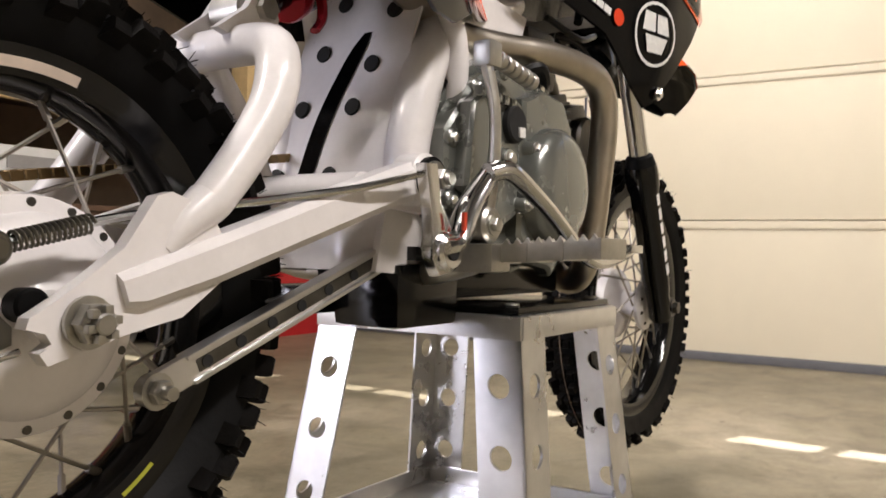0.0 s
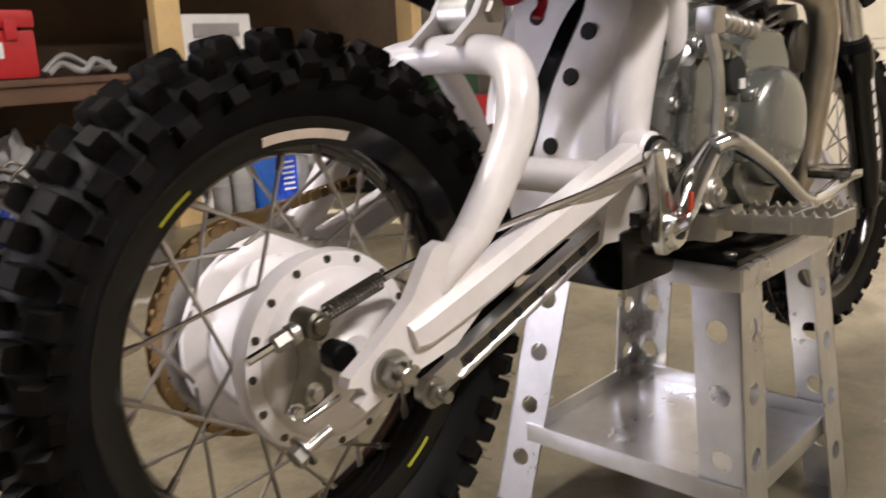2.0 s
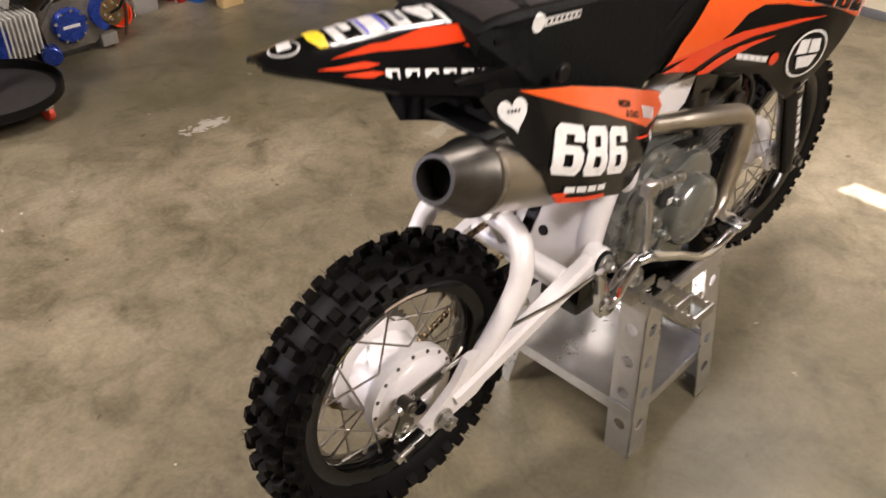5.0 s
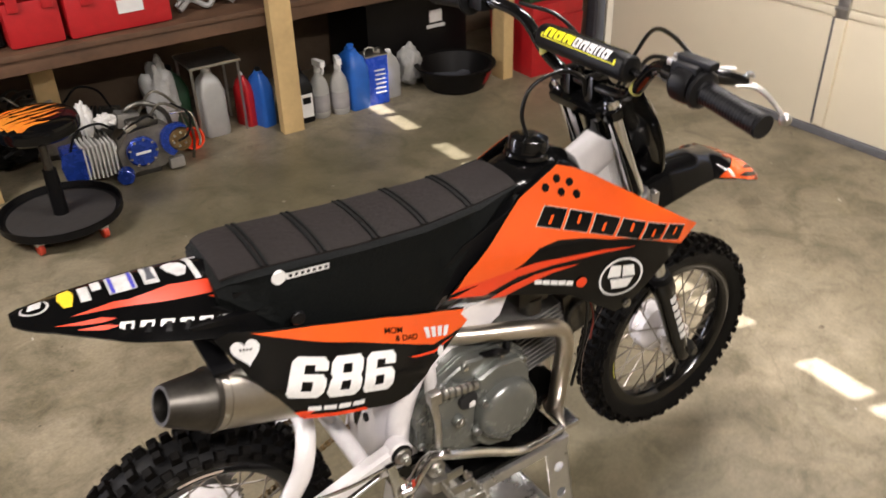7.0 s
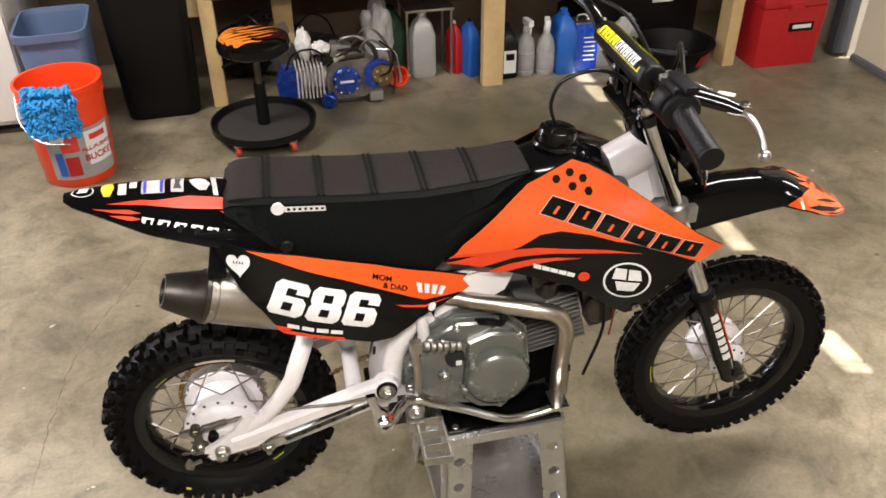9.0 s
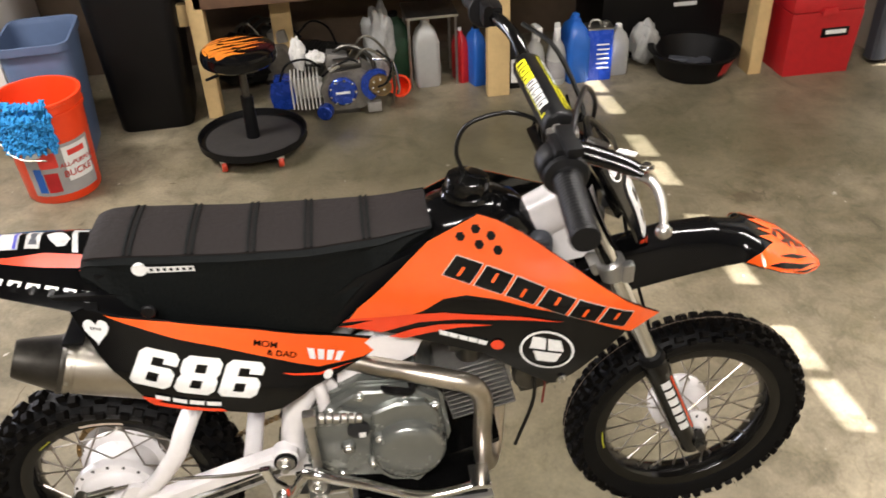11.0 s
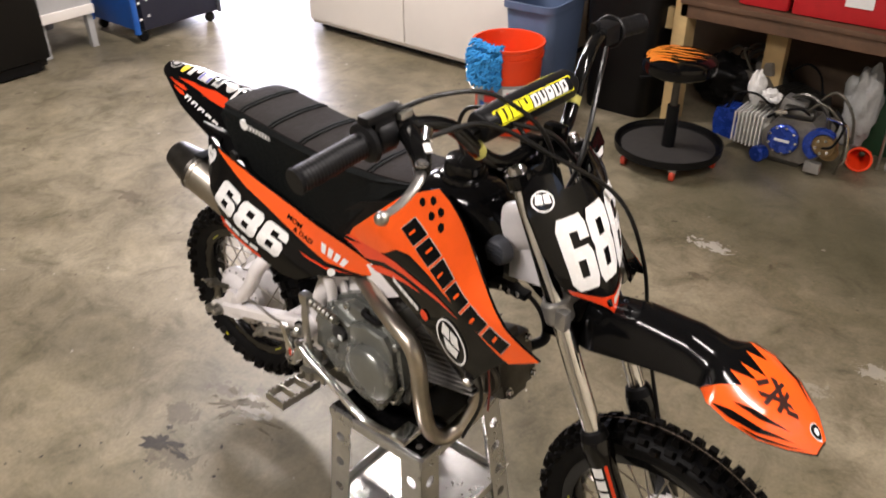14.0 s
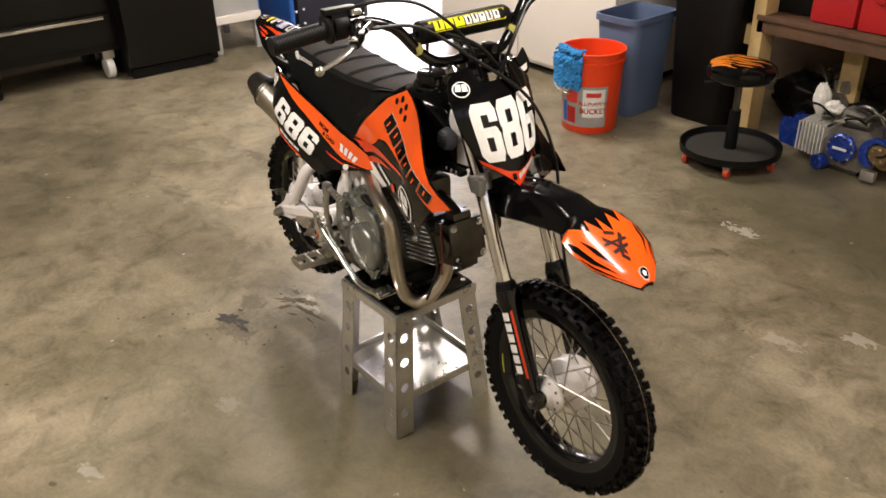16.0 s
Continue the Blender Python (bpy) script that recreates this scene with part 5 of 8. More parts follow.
def tread_blocks(R, rows, n, seed):
    bm = bmesh.new()
    r = random.Random(seed)
    for y0, tilt, wy, wl, h, phase, roll in rows:
        for k in range(n):
            a = 2 * math.pi * (k + phase) / n
            m = Matrix.Rotation(a, 4, "Y") @ Matrix.Translation((0, y0, R + roll)) @ Matrix.Rotation(radians(tilt), 4, "X")
            j = r.uniform(-0.001, 0.001)
            vs = []
            hh, tw = h * r.uniform(0.88, 1.06), r.uniform(-0.05, 0.05)
            m = m @ Matrix.Rotation(tw, 4, "Z")
            for z, s in ((-0.008, 1.12), (hh * 0.78, 0.96), (hh, 0.78)):
                vs.append([bm.verts.new(m @ Vector((sx * wl / 2 * s, sy * wy / 2 * s + j, z))) for sx, sy in ((-1, -1), (1, -1), (1, 1), (-1, 1))])
            bridge(bm, vs[0], vs[1])
            bridge(bm, vs[1], vs[2])
            bm.faces.new(vs[2])
    return bm


def wheel(name, m, R, rim_r, half, n_spoke, tread_n, hub_r, label, blocks_of):
    """Rim, tyre, tread, spokes round the axle, which runs along y."""
    w = part(name, lathe(bmesh.new(), [(rim_r + 0.006, -0.026), (rim_r + 0.008, -0.022), (rim_r + 0.003, -0.020), (rim_r - 0.008, -0.012), (rim_r - 0.012, 0), (rim_r - 0.008, 0.012), (rim_r + 0.003, 0.020),
                                       (rim_r + 0.008, 0.022), (rim_r + 0.006, 0.026), (rim_r - 0.002, 0.0265), (rim_r - 0.015, 0.0235), (rim_r - 0.018, 0.019), (rim_r - 0.022, 0.010), (rim_r - 0.024, 0), (rim_r - 0.022, -0.010), (rim_r - 0.018, -0.019), (rim_r - 0.015, -0.0235), (rim_r - 0.002, -0.0265)], Y_AXIS, 64, True),
             "black_paint", bike, label, at=m)
    rc = R - 0.013
    t = part("tyre", lathe(bmesh.new(), [(rim_r + 0.002, -0.023), (rim_r + 0.008, -0.029), (rim_r + 0.018, -half * 0.86), (rim_r + 0.034, -half), (rc - 0.018, -half * 0.92), (rc - 0.006, -half * 0.66), (rc, -half * 0.3), (rc, half * 0.3),
                                         (rc - 0.006, half * 0.66), (rc - 0.018, half * 0.92), (rim_r + 0.034, half), (rim_r + 0.018, half * 0.86), (rim_r + 0.008, 0.029), (rim_r + 0.002, 0.023)], Y_AXIS, 72),
             "rubber", w, "black knobbly tyre")
    rows = []
    for y0, tilt, wy, wl, h, phase, roll in blocks_of:
        rows += [(-y0, tilt, wy, wl, h, phase, roll), (y0, -tilt, wy, wl, h, phase, roll)]
    part("tread", tread_blocks(R, rows, tread_n, 3), "knob", w, "worn rubber tread blocks")
    rw_ = random.Random(8)
    hair = bmesh.new()
    for k in range(260):
        a = rw_.uniform(0, 2 * math.pi)
        sd = rw_.choice((-1, 1))
        u = rw_.uniform(0.55, 1.0)
        base = Matrix.Rotation(a, 4, "Y") @ Vector((0, sd * half * u, R - 0.010 - 0.022 * (u - 0.55)))
        out = Matrix.Rotation(a, 4, "Y") @ Vector((rw_.uniform(-0.4, 0.4), sd * u, 1.1 - u * 0.5)).normalized()
        cyl(hair, base, base + out * rw_.uniform(0.005, 0.013), 0.0006, 0.0003, 3)
    tagged(part("rubber_hair", hair, "rubber", w), kind="stuff")
    # one spoke of each kind, shared by all of its repeats
    for side in (-1, 1):
        for lead in (-1, 1):
            a = radians(50) * lead
            p0 = (hub_r * math.sin(a), side * 0.034, hub_r * math.cos(a))
            p1 = (0.0, side * 0.004, rim_r - 0.020)
            bm = cyl(bmesh.new(), p0, p1, 0.0017, seg=6)
            d = (Vector(p1) - Vector(p0)).normalized()
            cyl(bm, Vector(p1) - d * 0.016, p1, 0.0030, seg=6)
            me = mesh_of("spoke", bm, "spoke")
            for k in range(n_spoke // 4):
                ang = 360 * k / (n_spoke / 4) + (0 if side < 0 else 360 / n_spoke * 2) + (0 if lead < 0 else 360 / n_spoke)
                part("spoke", me, None, w, at=pose(0, 0, 0, 0, ang, 0))
    return w


REAR, FRONT = pose(0, 0, 0.371), pose(1.098, 0, 0.327)
rw = wheel("rear_wheel", REAR, 0.231, 0.164, 0.043, 32, 31, 0.0705, "black rear rim with a knobbly tyre",
           [(0.0100, 7, 0.0160, 0.0160, 0.0135, 0.0, -0.0135), (0.0235, 22, 0.0165, 0.0165, 0.0140, 0.5, -0.0180), (0.0365, 48, 0.0155, 0.0175, 0.0150, 0.0, -0.0300), (0.0415, 70, 0.0120, 0.0160, 0.0100, 0.5, -0.0370)])
fw = wheel("front_wheel", FRONT, 0.247, 0.184, 0.036, 36, 30, 0.0415, "black front rim with a knobbly tyre",
           [(0.0070, 4, 0.0115, 0.0130, 0.0090, 0.0, -0.0090), (0.0175, 20, 0.0110, 0.0150, 0.0095, 0.5, -0.0120), (0.0080, 5, 0.0100, 0.0110, 0.0085, 0.5, -0.0090), (0.0275, 40, 0.0110, 0.0150, 0.0100, 0.0, -0.0185), (0.0340, 64, 0.0100, 0.0150, 0.0080, 0.5, -0.0265)])

# white reflective patch and printing on the rear rim and tyre
def arc_patch(a0, a1, r0, r1, y, y2=None, n=16):
    bm = bmesh.new()
    rows = [[bm.verts.new((r * math.cos(radians(a)), yy, r * math.sin(radians(a)))) for a in np.linspace(a0, a1, n)] for r, yy in ((r0, y), (r1, y2 if y2 is not None else y))]
    for i in range(n - 1):
        bm.faces.new((rows[0][i], rows[0][i + 1], rows[1][i + 1], rows[1][i]))
    return bm


part("rim_sticker", arc_patch(74, 101, 0.1535, 0.1605, -0.0252, -0.0272), "cream_vinyl", rw, "white rim sticker")
part("rim_print", arc_patch(124, 135, 0.1545, 0.1573, -0.0254, -0.0264), "dull_yellow", rw, "yellow rim print")
part("rim_print", arc_patch(302, 313, 0.1545, 0.1573, -0.0254, -0.0264), "dull_yellow", rw, "yellow rim print")
part("tyre_mark", arc_patch(238, 241, 0.184, 0.190, -0.0442), "yellow_vinyl", rw, "yellow paint dot")
part("rim_print", arc_patch(180, 196, 0.1735, 0.1770, -0.0254, -0.0264), "dull_yellow", fw, "yellow rim print")
part("mould_line", lathe(bmesh.new(), [(0.2470, -0.0008), (0.2476, 0), (0.2470, 0.0008)], Y_AXIS, 96), "mould", fw, "pale mould line round the tread")

# hubs
part("hub", lathe(bmesh.new(), [(0.0, -0.050), (0.052, -0.050), (0.056, -0.046), (0.062, -0.040), (0.0745, -0.0385), (0.078, -0.036), (0.078, -0.030), (0.074, -0.0265), (0.064, -0.022), (0.060, 0.0), (0.062, 0.020), (0.074, 0.028), (0.076, 0.036), (0.074, 0.046), (0.060, 0.050), (0.0, 0.050)], Y_AXIS, 48),
           "white_paint", rw, "white painted drum hub")
me = mesh_of("flange_hole", cyl(bmesh.new(), (0.0695, -0.0435, 0), (0.0695, -0.0482, 0), 0.0030, seg=10), "dark_steel")
for k in range(16):
    part("flange_hole", me, None, rw, at=pose(0, 0, 0, 0, 360 * k / 16, 0))
bp = part("brake_plate", lathe(bmesh.new(), [(0.0, 0.071), (0.017, 0.071), (0.023, 0.066), (0.036, 0.064), (0.050, 0.061), (0.059, 0.056), (0.0635, 0.050), (0.0645, 0.0425), (0.0, 0.0422)], Y_AXIS, 44), "white_paint", rw, "white painted brake plate")
part("rubber_plug", cyl(bmesh.new(), (-0.016, -0.062, 0.008), (-0.018, -0.084, 0.009), 0.0105, seg=18, bev=0.002), "rubber", rw, "black rubber plug")
sp = bmesh.new()
N = 37
prof = []
for k in range(N * 2):
    a = math.pi * k / N
    r = 0.088 if k % 2 else 0.080
    prof.append((r * math.cos(a), r * math.sin(a)))
prism(sp, prof, 0.056, 0.0605)
part("sprocket", sp, "steel", rw, "steel rear sprocket")
bm = bmesh.new()
for k in range(44):
    a = 2 * math.pi * k / 44
    if math.cos(a) > 0.25:
        continue
    m = Matrix.Rotation(-a, 4, "Y") @ Matrix.Translation((0.087, 0, 0))
    dy = 0.0052 if k % 2 else 0.0038
    for sg in (-1, 1):
        box(bm, (0, 0.0583 + sg * dy, 0), (0.0092, 0.0013, 0.0155), 0.0006, m, 1)
    cyl(bm, m @ Vector((0, 0.0515, 0.0062)), m @ Vector((0, 0.0650, 0.0062)), 0.0032, seg=8)
part("chain_wrap", bm, "brass", rw, "brass coloured chain on the sprocket")
for z0, z1 in ((0.086, 0.040), (-0.086, -0.018)):
    bm = bmesh.new()
    for k in range(38):
        t = (k + 0.5) / 38
        p = Vector((0.0 + 0.40 * t, 0.0585, 0.371 + z0 + (z1 - z0) * t + 0.104 * t))
        m = Matrix.Translation(p) @ Matrix.Rotation(math.atan2(-(z1 - z0 + 0.104), 0.40), 4, "Y")
        box(bm, (0, 0.003, 0), (0.0098, 0.0022, 0.0085), 0.001, m, 1)
        box(bm, (0, -0.003, 0), (0.0098, 0.0022, 0.0085), 0.001, m, 1)
        cyl(bm, p - Vector((0, 0.004, 0)), p + Vector((0, 0.004, 0)), 0.0036, seg=6)
    tagged(part("chain_run", bm, "brass", bike, "brass coloured drive chain"), kind="stuff")

part("hub", lathe(bmesh.new(), [(0.0, -0.050), (0.052, -0.050), (0.060, -0.044), (0.062, -0.036), (0.060, -0.012), (0.050, -0.004), (0.026, 0.004), (0.021, 0.012), (0.021, 0.028), (0.037, 0.032), (0.042, 0.035), (0.042, 0.040), (0.038, 0.044), (0.025, 0.050), (0.021, 0.060), (0.0, 0.060)], Y_AXIS, 40), "white_paint", fw, "white painted drum hub")
me = mesh_of("flange_hole", cyl(bmesh.new(), (0.034, -0.0435, 0), (0.034, -0.0470, 0), 0.0028, seg=8), "hole")
for k in range(9):
    part("flange_hole", me, None, fw, at=pose(0, 0, 0, 0, 360 * k / 9, 0))
part("spacer", cyl(bmesh.new(), (0, -0.050, 0), (0, -0.066, 0), 0.016, seg=18, bev=0.002), "black_matte", fw)
part("brake_plate", lathe(bmesh.new(), [(0.0, -0.066), (0.03, -0.064), (0.052, -0.058), (0.058, -0.0525), (0.0, -0.0502)], Y_AXIS, 30), "white_paint", fw, "white painted brake plate")

# swingarm
sw = bmesh.new()
for s in (-1, 1):
    y = s * 0.100
    sec = []
    for x, z, h, w in ((0.322, 0.479, 0.0170, 0.0135), (0.28, 0.4675, 0.0160, 0.0135), (0.09, 0.4055, 0.0150, 0.0132), (0.034, 0.3895, 0.0130, 0.0132), (0.0225, 0.3880, 0.0105, 0.0118)):
        d = Vector((0.33, 0, 0.115)).normalized()
        n = Vector((-d.z, 0, d.x))
        b_ = 0.62
        pts = []
        for u, v in ((-1, -b_), (-1, b_), (-b_, 1), (b_, 1), (1, b_), (1, -b_), (b_, -1), (-b_, -1)):
            pts.append(Vector((x, y + u * w, z)) + n * (v * h))
        sec.append(pts)
    loft(sw, sec)
    prism(sw, [(0.104, 0.416), (0.092, 0.432), (0.074, 0.444), (0.058, 0.449), (0.047, 0.446), (0.036, 0.430), (0.025, 0.414), (0.003, 0.398), (-0.016, 0.385), (-0.033, 0.375), (-0.035, 0.369), (-0.024, 0.366), (-0.020, 0.360), (-0.027, 0.355), (-0.022, 0.348), (-0.004, 0.353), (0.025, 0.3615), (0.067, 0.370), (0.098, 0.392)], y - 0.0065, y + 0.0065, 0.0035, 3)
    tube(sw, [(0.080, y, 0.431), (0.094, y, 0.446), (0.120, y, 0.477), (0.146, y * 0.99, 0.515), (0.158, y * 0.94, 0.543), (0.170, y * 0.78, 0.564), (0.180, y * 0.50, 0.574), (0.184, 0, 0.577)], [0.0100, 0.0150, 0.0158, 0.0164, 0.0168, 0.0168, 0.0165, 0.0165], 16, 6)
    tube(sw, [(0.056, y, 0.412), (0.070, y, 0.428), (0.090, y, 0.444)], [0.0075, 0.0118, 0.0148], 16, 5)
    cyl(sw, (0.322, y - 0.0145, 0.477), (0.322, y + 0.0145, 0.477), 0.0235, seg=24, bev=0.003)
    prism(sw, [(0.155, 0.585), (0.212, 0.572), (0.222, 0.605), (0.216, 0.624), (0.198, 0.626), (0.186, 0.608)], s * 0.021, s * 0.029, 0.003)
tube(sw, [(0.262, -0.09, 0.464), (0.262, 0.09, 0.464)], 0.016, 14, 1)
tube(sw, [(0.262, 0.03, 0.47), (0.230, 0.03, 0.53), (0.196, 0.03, 0.575)], 0.012, 12, 4)
part("swingarm", sw, "white_paint", bike, "white welded steel swingarm")
bm = bmesh.new()
cyl(bm, (0, -0.108, 0.371), (0, -0.111, 0.371), 0.0155, seg=24)
cyl(bm, (0, -0.111, 0.371), (0, -0.121, 0.371), 0.0125, seg=6, bev=0.001)
for k in range(6):
    a = math.pi * k / 3 + 0.26
    box(bm, (0.0085 * math.cos(a), -0.1235, 0.371 + 0.0085 * math.sin(a)), (0.005, 0.006, 0.005), 0.001)
cyl(bm, (0, 0.115, 0.371), (0, -0.128, 0.371), 0.0065, seg=14, bev=0.001)
part("rear_axle", bm, "steel", bike, "zinc axle with a castle nut")
bm = tube(bmesh.new(), [(-0.046, -0.098, 0.342), (-0.075, -0.096, 0.330)], 0.004, 10, 1)
bolt(bm, (-0.066, -0.096, 0.3345), (-0.9, 0, -0.4), 0.008, 0.008)
part("chain_adjuster", bm, "steel", bike)
bm = bmesh.new()
cyl(bm, (0.322, -0.114, 0.477), (0.322, -0.119, 0.477), 0.020, seg=22)
part("pivot_washer", bm, "rubber", bike)
bm = bmesh.new()
cyl(bm, (0.322, -0.119, 0.477), (0.322, -0.122, 0.477), 0.016, seg=22)
bolt(bm, (0.322, -0.122, 0.477), (0, -1, 0), 0.0095, 0.010)
cyl(bm, (0.322, -0.128, 0.477), (0.322, -0.139, 0.477), 0.0055, seg=12)
part("pivot_bolt", bm, "steel", bike, "zinc pivot bolt")
# brake stay and rod
bm = bmesh.new()
p0, p1 = Vector((0.082, -0.056, 0.316)), Vector((0.318, -0.064, 0.408))
d = (p1 - p0).normalized()
m = frame_of(p0, d, (0, 0, 1))
L = (p1 - p0).length
box(bm, (L / 2, 0, 0), (L, 0.022, 0.008), 0.002, m)
stay = part("brake_stay", bm, "stand_alloy", bike, "grooved bare aluminium brake stay")
for sy in (-1, 1):
    part("stay_rail", box(bmesh.new(), (L / 2 + 0.01, sy * 0.0095, 0), (L * 0.84, 0.0035, 0.014), 0.0015, m), "stand_alloy", stay)
part("stay_groove", box(bmesh.new(), (L / 2 + 0.012, 0, 0), (L * 0.80, 0.010, 0.0096), 0.001, m), "dark_steel", stay, "dark groove")
nrm = m.to_3x3() @ Vector((0, 0, 1))
me = mesh_of("stay_hole", cyl(bmesh.new(), nrm * -0.006, nrm * 0.006, 0.0048, seg=12), "hole")
for k in range(6):
    part("stay_hole", me, None, stay, at=Matrix.Translation(m @ Vector((L * (0.18 + 0.13 * k), 0, 0))))
bm = bolt(bmesh.new(), (0.082, -0.062, 0.316), (0, -1, 0), 0.009, 0.008)
cyl(bm, (0.082, -0.05, 0.316), (0.082, -0.064, 0.316), 0.0115, seg=18, bev=0.002)
cyl(bm, (0.082, -0.07, 0.316), (0.082, -0.080, 0.316), 0.005, seg=10)
part("stay_bolt", bm, "steel", bike)
bm = tube(bmesh.new(), [(-0.094, -0.085, 0.4005), (-0.046, -0.085, 0.4125), (-0.005, -0.086, 0.4235), (0.045, -0.088, 0.434), (0.14, -0.10, 0.448), (0.22, -0.118, 0.462), (0.288, -0.128, 0.478)], 0.0032, 8, 5)
part("brake_rod", bm, "chrome", bike, "bright steel brake rod")
bm = bmesh.new()
pts = []
a0, a1 = Vector((-0.033, -0.0853, 0.416)), Vector((0.015, -0.0865, 0.4278))
d, u, v = axes(a1 - a0)
for k in range(15 * 10 + 1):
    t = k / (15 * 10)
    pts.append(a0.lerp(a1, t) + u * (0.0056 * math.cos(2 * math.pi * 15 * t)) + v * (0.0056 * math.sin(2 * math.pi * 15 * t)))
tube(bm, pts, 0.0011, 6, 1)
part("return_spring", bm, "dull_zinc", bike, "small coil return spring")
bm = prism(bmesh.new(), [(-0.055, 0.414), (-0.046, 0.421), (-0.037, 0.413), (-0.036, 0.376), (-0.028, 0.368), (-0.028, 0.358), (-0.046, 0.351), (-0.060, 0.349), (-0.066, 0.354), (-0.060, 0.366), (-0.053, 0.382)], -0.080, -0.0755, 0.0015)
cyl(bm, (-0.046, -0.074, 0.4125), (-0.046, -0.097, 0.4125), 0.0098, seg=20, bev=0.002)
cyl(bm, (-0.046, -0.097, 0.4125), (-0.046, -0.100, 0.4125), 0.0062, seg=14, bev=0.001)
arm = part("brake_lever_arm", bm, "dull_zinc", bike, "dull zinc brake lever arm")
part("pinch_bolt", bolt(bmesh.new(), (-0.044, -0.080, 0.362), (0, -1, 0), 0.0052, 0.004), "steel", arm)
part("arm_bolt", bolt(bmesh.new(), (-0.060, -0.080, 0.3545), (0, -1, 0), 0.0040, 0.004), "chrome", arm)
part("adjuster_bolt", cyl(bmesh.new(), (-0.056, -0.084, 0.347), (-0.026, -0.084, 0.3545), 0.0022, seg=10), "chrome", arm, "bright adjuster bolt")
bm = cyl(bmesh.new(), (-0.075, -0.085, 0.4053), (-0.063, -0.085, 0.4083), 0.0062, seg=6, bev=0.001)
cyl(bm, (-0.063, -0.085, 0.4083), (-0.056, -0.085, 0.4100), 0.0075, seg=14, bev=0.001)
part("rod_nut", bm, "steel", arm, "zinc wing nut on the brake rod")

# rear shock
sh0, sh1 = Vector((0.205, 0, 0.610)), Vector((0.42, 0, 0.78))
d, u, v = axes(sh1 - sh0)
shock = part("shock", cyl(bmesh.new(), sh0 + d * 0.03, sh1, 0.018, seg=18), "black_paint", bike, "black rear shock")
bm = tube(bmesh.new(), [sh0.lerp(sh1, 0.28 + 0.6 * k / 80) + u * (0.030 * math.cos(2 * math.pi * 7 * k / 80)) + v * (0.030 * math.sin(2 * math.pi * 7 * k / 80)) for k in range(81)], 0.0055, 8, 1)
part("coil_spring", bm, "black_paint", shock)
part("spring_seat", lathe(bmesh.new(), [(0.018, 0.050), (0.031, 0.050), (0.033, 0.053), (0.033, 0.062), (0.018, 0.064)], Matrix.Translation(sh0) @ d.to_track_quat("Z", "Y").to_matrix().to_4x4(), 28, True), "red_anod", shock, "red anodised spring seat")
bm = tube(bmesh.new(), [(0.236, -0.030, 0.652), (0.262, -0.034, 0.640), (0.268, -0.034, 0.618), (0.260, -0.033, 0.604)], 0.0065, 8, 5, 0.5)
part("link_arm", bm, "red_anod", shock, "red anodised link")
bm = cyl(bmesh.new(), (0.205, -0.036, 0.610), (0.205, 0.036, 0.610), 0.010, seg=6)
cyl(bm, (0.205, -0.019, 0.610), (0.205, 0.019, 0.610), 0.020, seg=20, bev=0.002)
part("shock_bolt", bm, "steel", shock)

# frame
fm = bmesh.new()
tube(fm, [(0.845, 0, 0.885), (0.70, 0, 0.815), (0.55, 0, 0.745), (0.44, 0, 0.69), (0.395, 0, 0.62)], [0.03, 0.028, 0.026, 0.026, 0.026], 16, 5, 1.5)
cyl(fm, (0.878, 0, 0.785), (0.838, 0, 0.899), 0.026, seg=20, bev=0.003)
for s in (-1, 1):
    tube(fm, [(0.335, s * 0.072, 0.45), (0.342, s * 0.076, 0.52), (0.372, s * 0.072, 0.595), (0.425, s * 0.054, 0.645), (0.52, s * 0.042, 0.68), (0.60, s * 0.035, 0.71)], [0.021, 0.021, 0.022, 0.02, 0.017, 0.015], 14, 5)
    tube(fm, [(0.42, s * 0.050, 0.69), (0.30, s * 0.050, 0.745), (0.15, s * 0.052, 0.80)], 0.011, 12, 4)
    tube(fm, [(0.40, s * 0.088, 0.56), (0.395, s * 0.090, 0.62), (0.365, s * 0.078, 0.69), (0.32, s * 0.056, 0.75)], 0.0115, 12, 4)
    prism(fm, [(0.300, 0.395), (0.372, 0.390), (0.388, 0.50), (0.425, 0.60), (0.40, 0.655), (0.345, 0.56), (0.318, 0.48)], s * 0.070 - 0.004, s * 0.070 + 0.004, 0.002)
    prism(fm, [(0.425, 0.60), (0.431, 0.660), (0.498, 0.690), (0.578, 0.685), (0.560, 0.645), (0.50, 0.612), (0.45, 0.590)], s * 0.062 - 0.004, s * 0.062 + 0.004, 0.002)
prism(fm, [(0.62, 0.742), (0.75, 0.760), (0.852, 0.772), (0.888, 0.808), (0.858, 0.872), (0.822, 0.890), (0.795, 0.880), (0.752, 0.830)], -0.017, 0.017, 0.006)
frame_part = part("frame", fm, "white_paint", bike, "white painted steel frame")
part("steering_head", cyl(bmesh.new(), (0.8376, 0, 0.900), (0.815, 0, 0.965), 0.029, seg=20, bev=0.003), "black_paint", frame_part, "black steering head")
# curved splash plate in front of the rear tyre
PLX = curve_of([0.38, 0.46, 0.54, 0.62, 0.70, 0.78], [0.302, 0.312, 0.330, 0.354, 0.388, 0.43])
bm = bmesh.new()
rows = []
for z in np.linspace(0.395, 0.700, 12):
    rows.append([bm.verts.new((PLX(z) + 0.02 * (abs(y) / 0.08) ** 4 * 0.6, y, z)) for y in np.linspace(-0.068, 0.078, 11)])
for a, b in zip(rows, rows[1:]):
    for i in range(10):
        bm.faces.new((a[i], a[i + 1], b[i + 1], b[i]))
bmesh.ops.recalc_face_normals(bm, faces=bm.faces)
bmesh.ops.solidify(bm, geom=bm.faces[:], thickness=0.004)
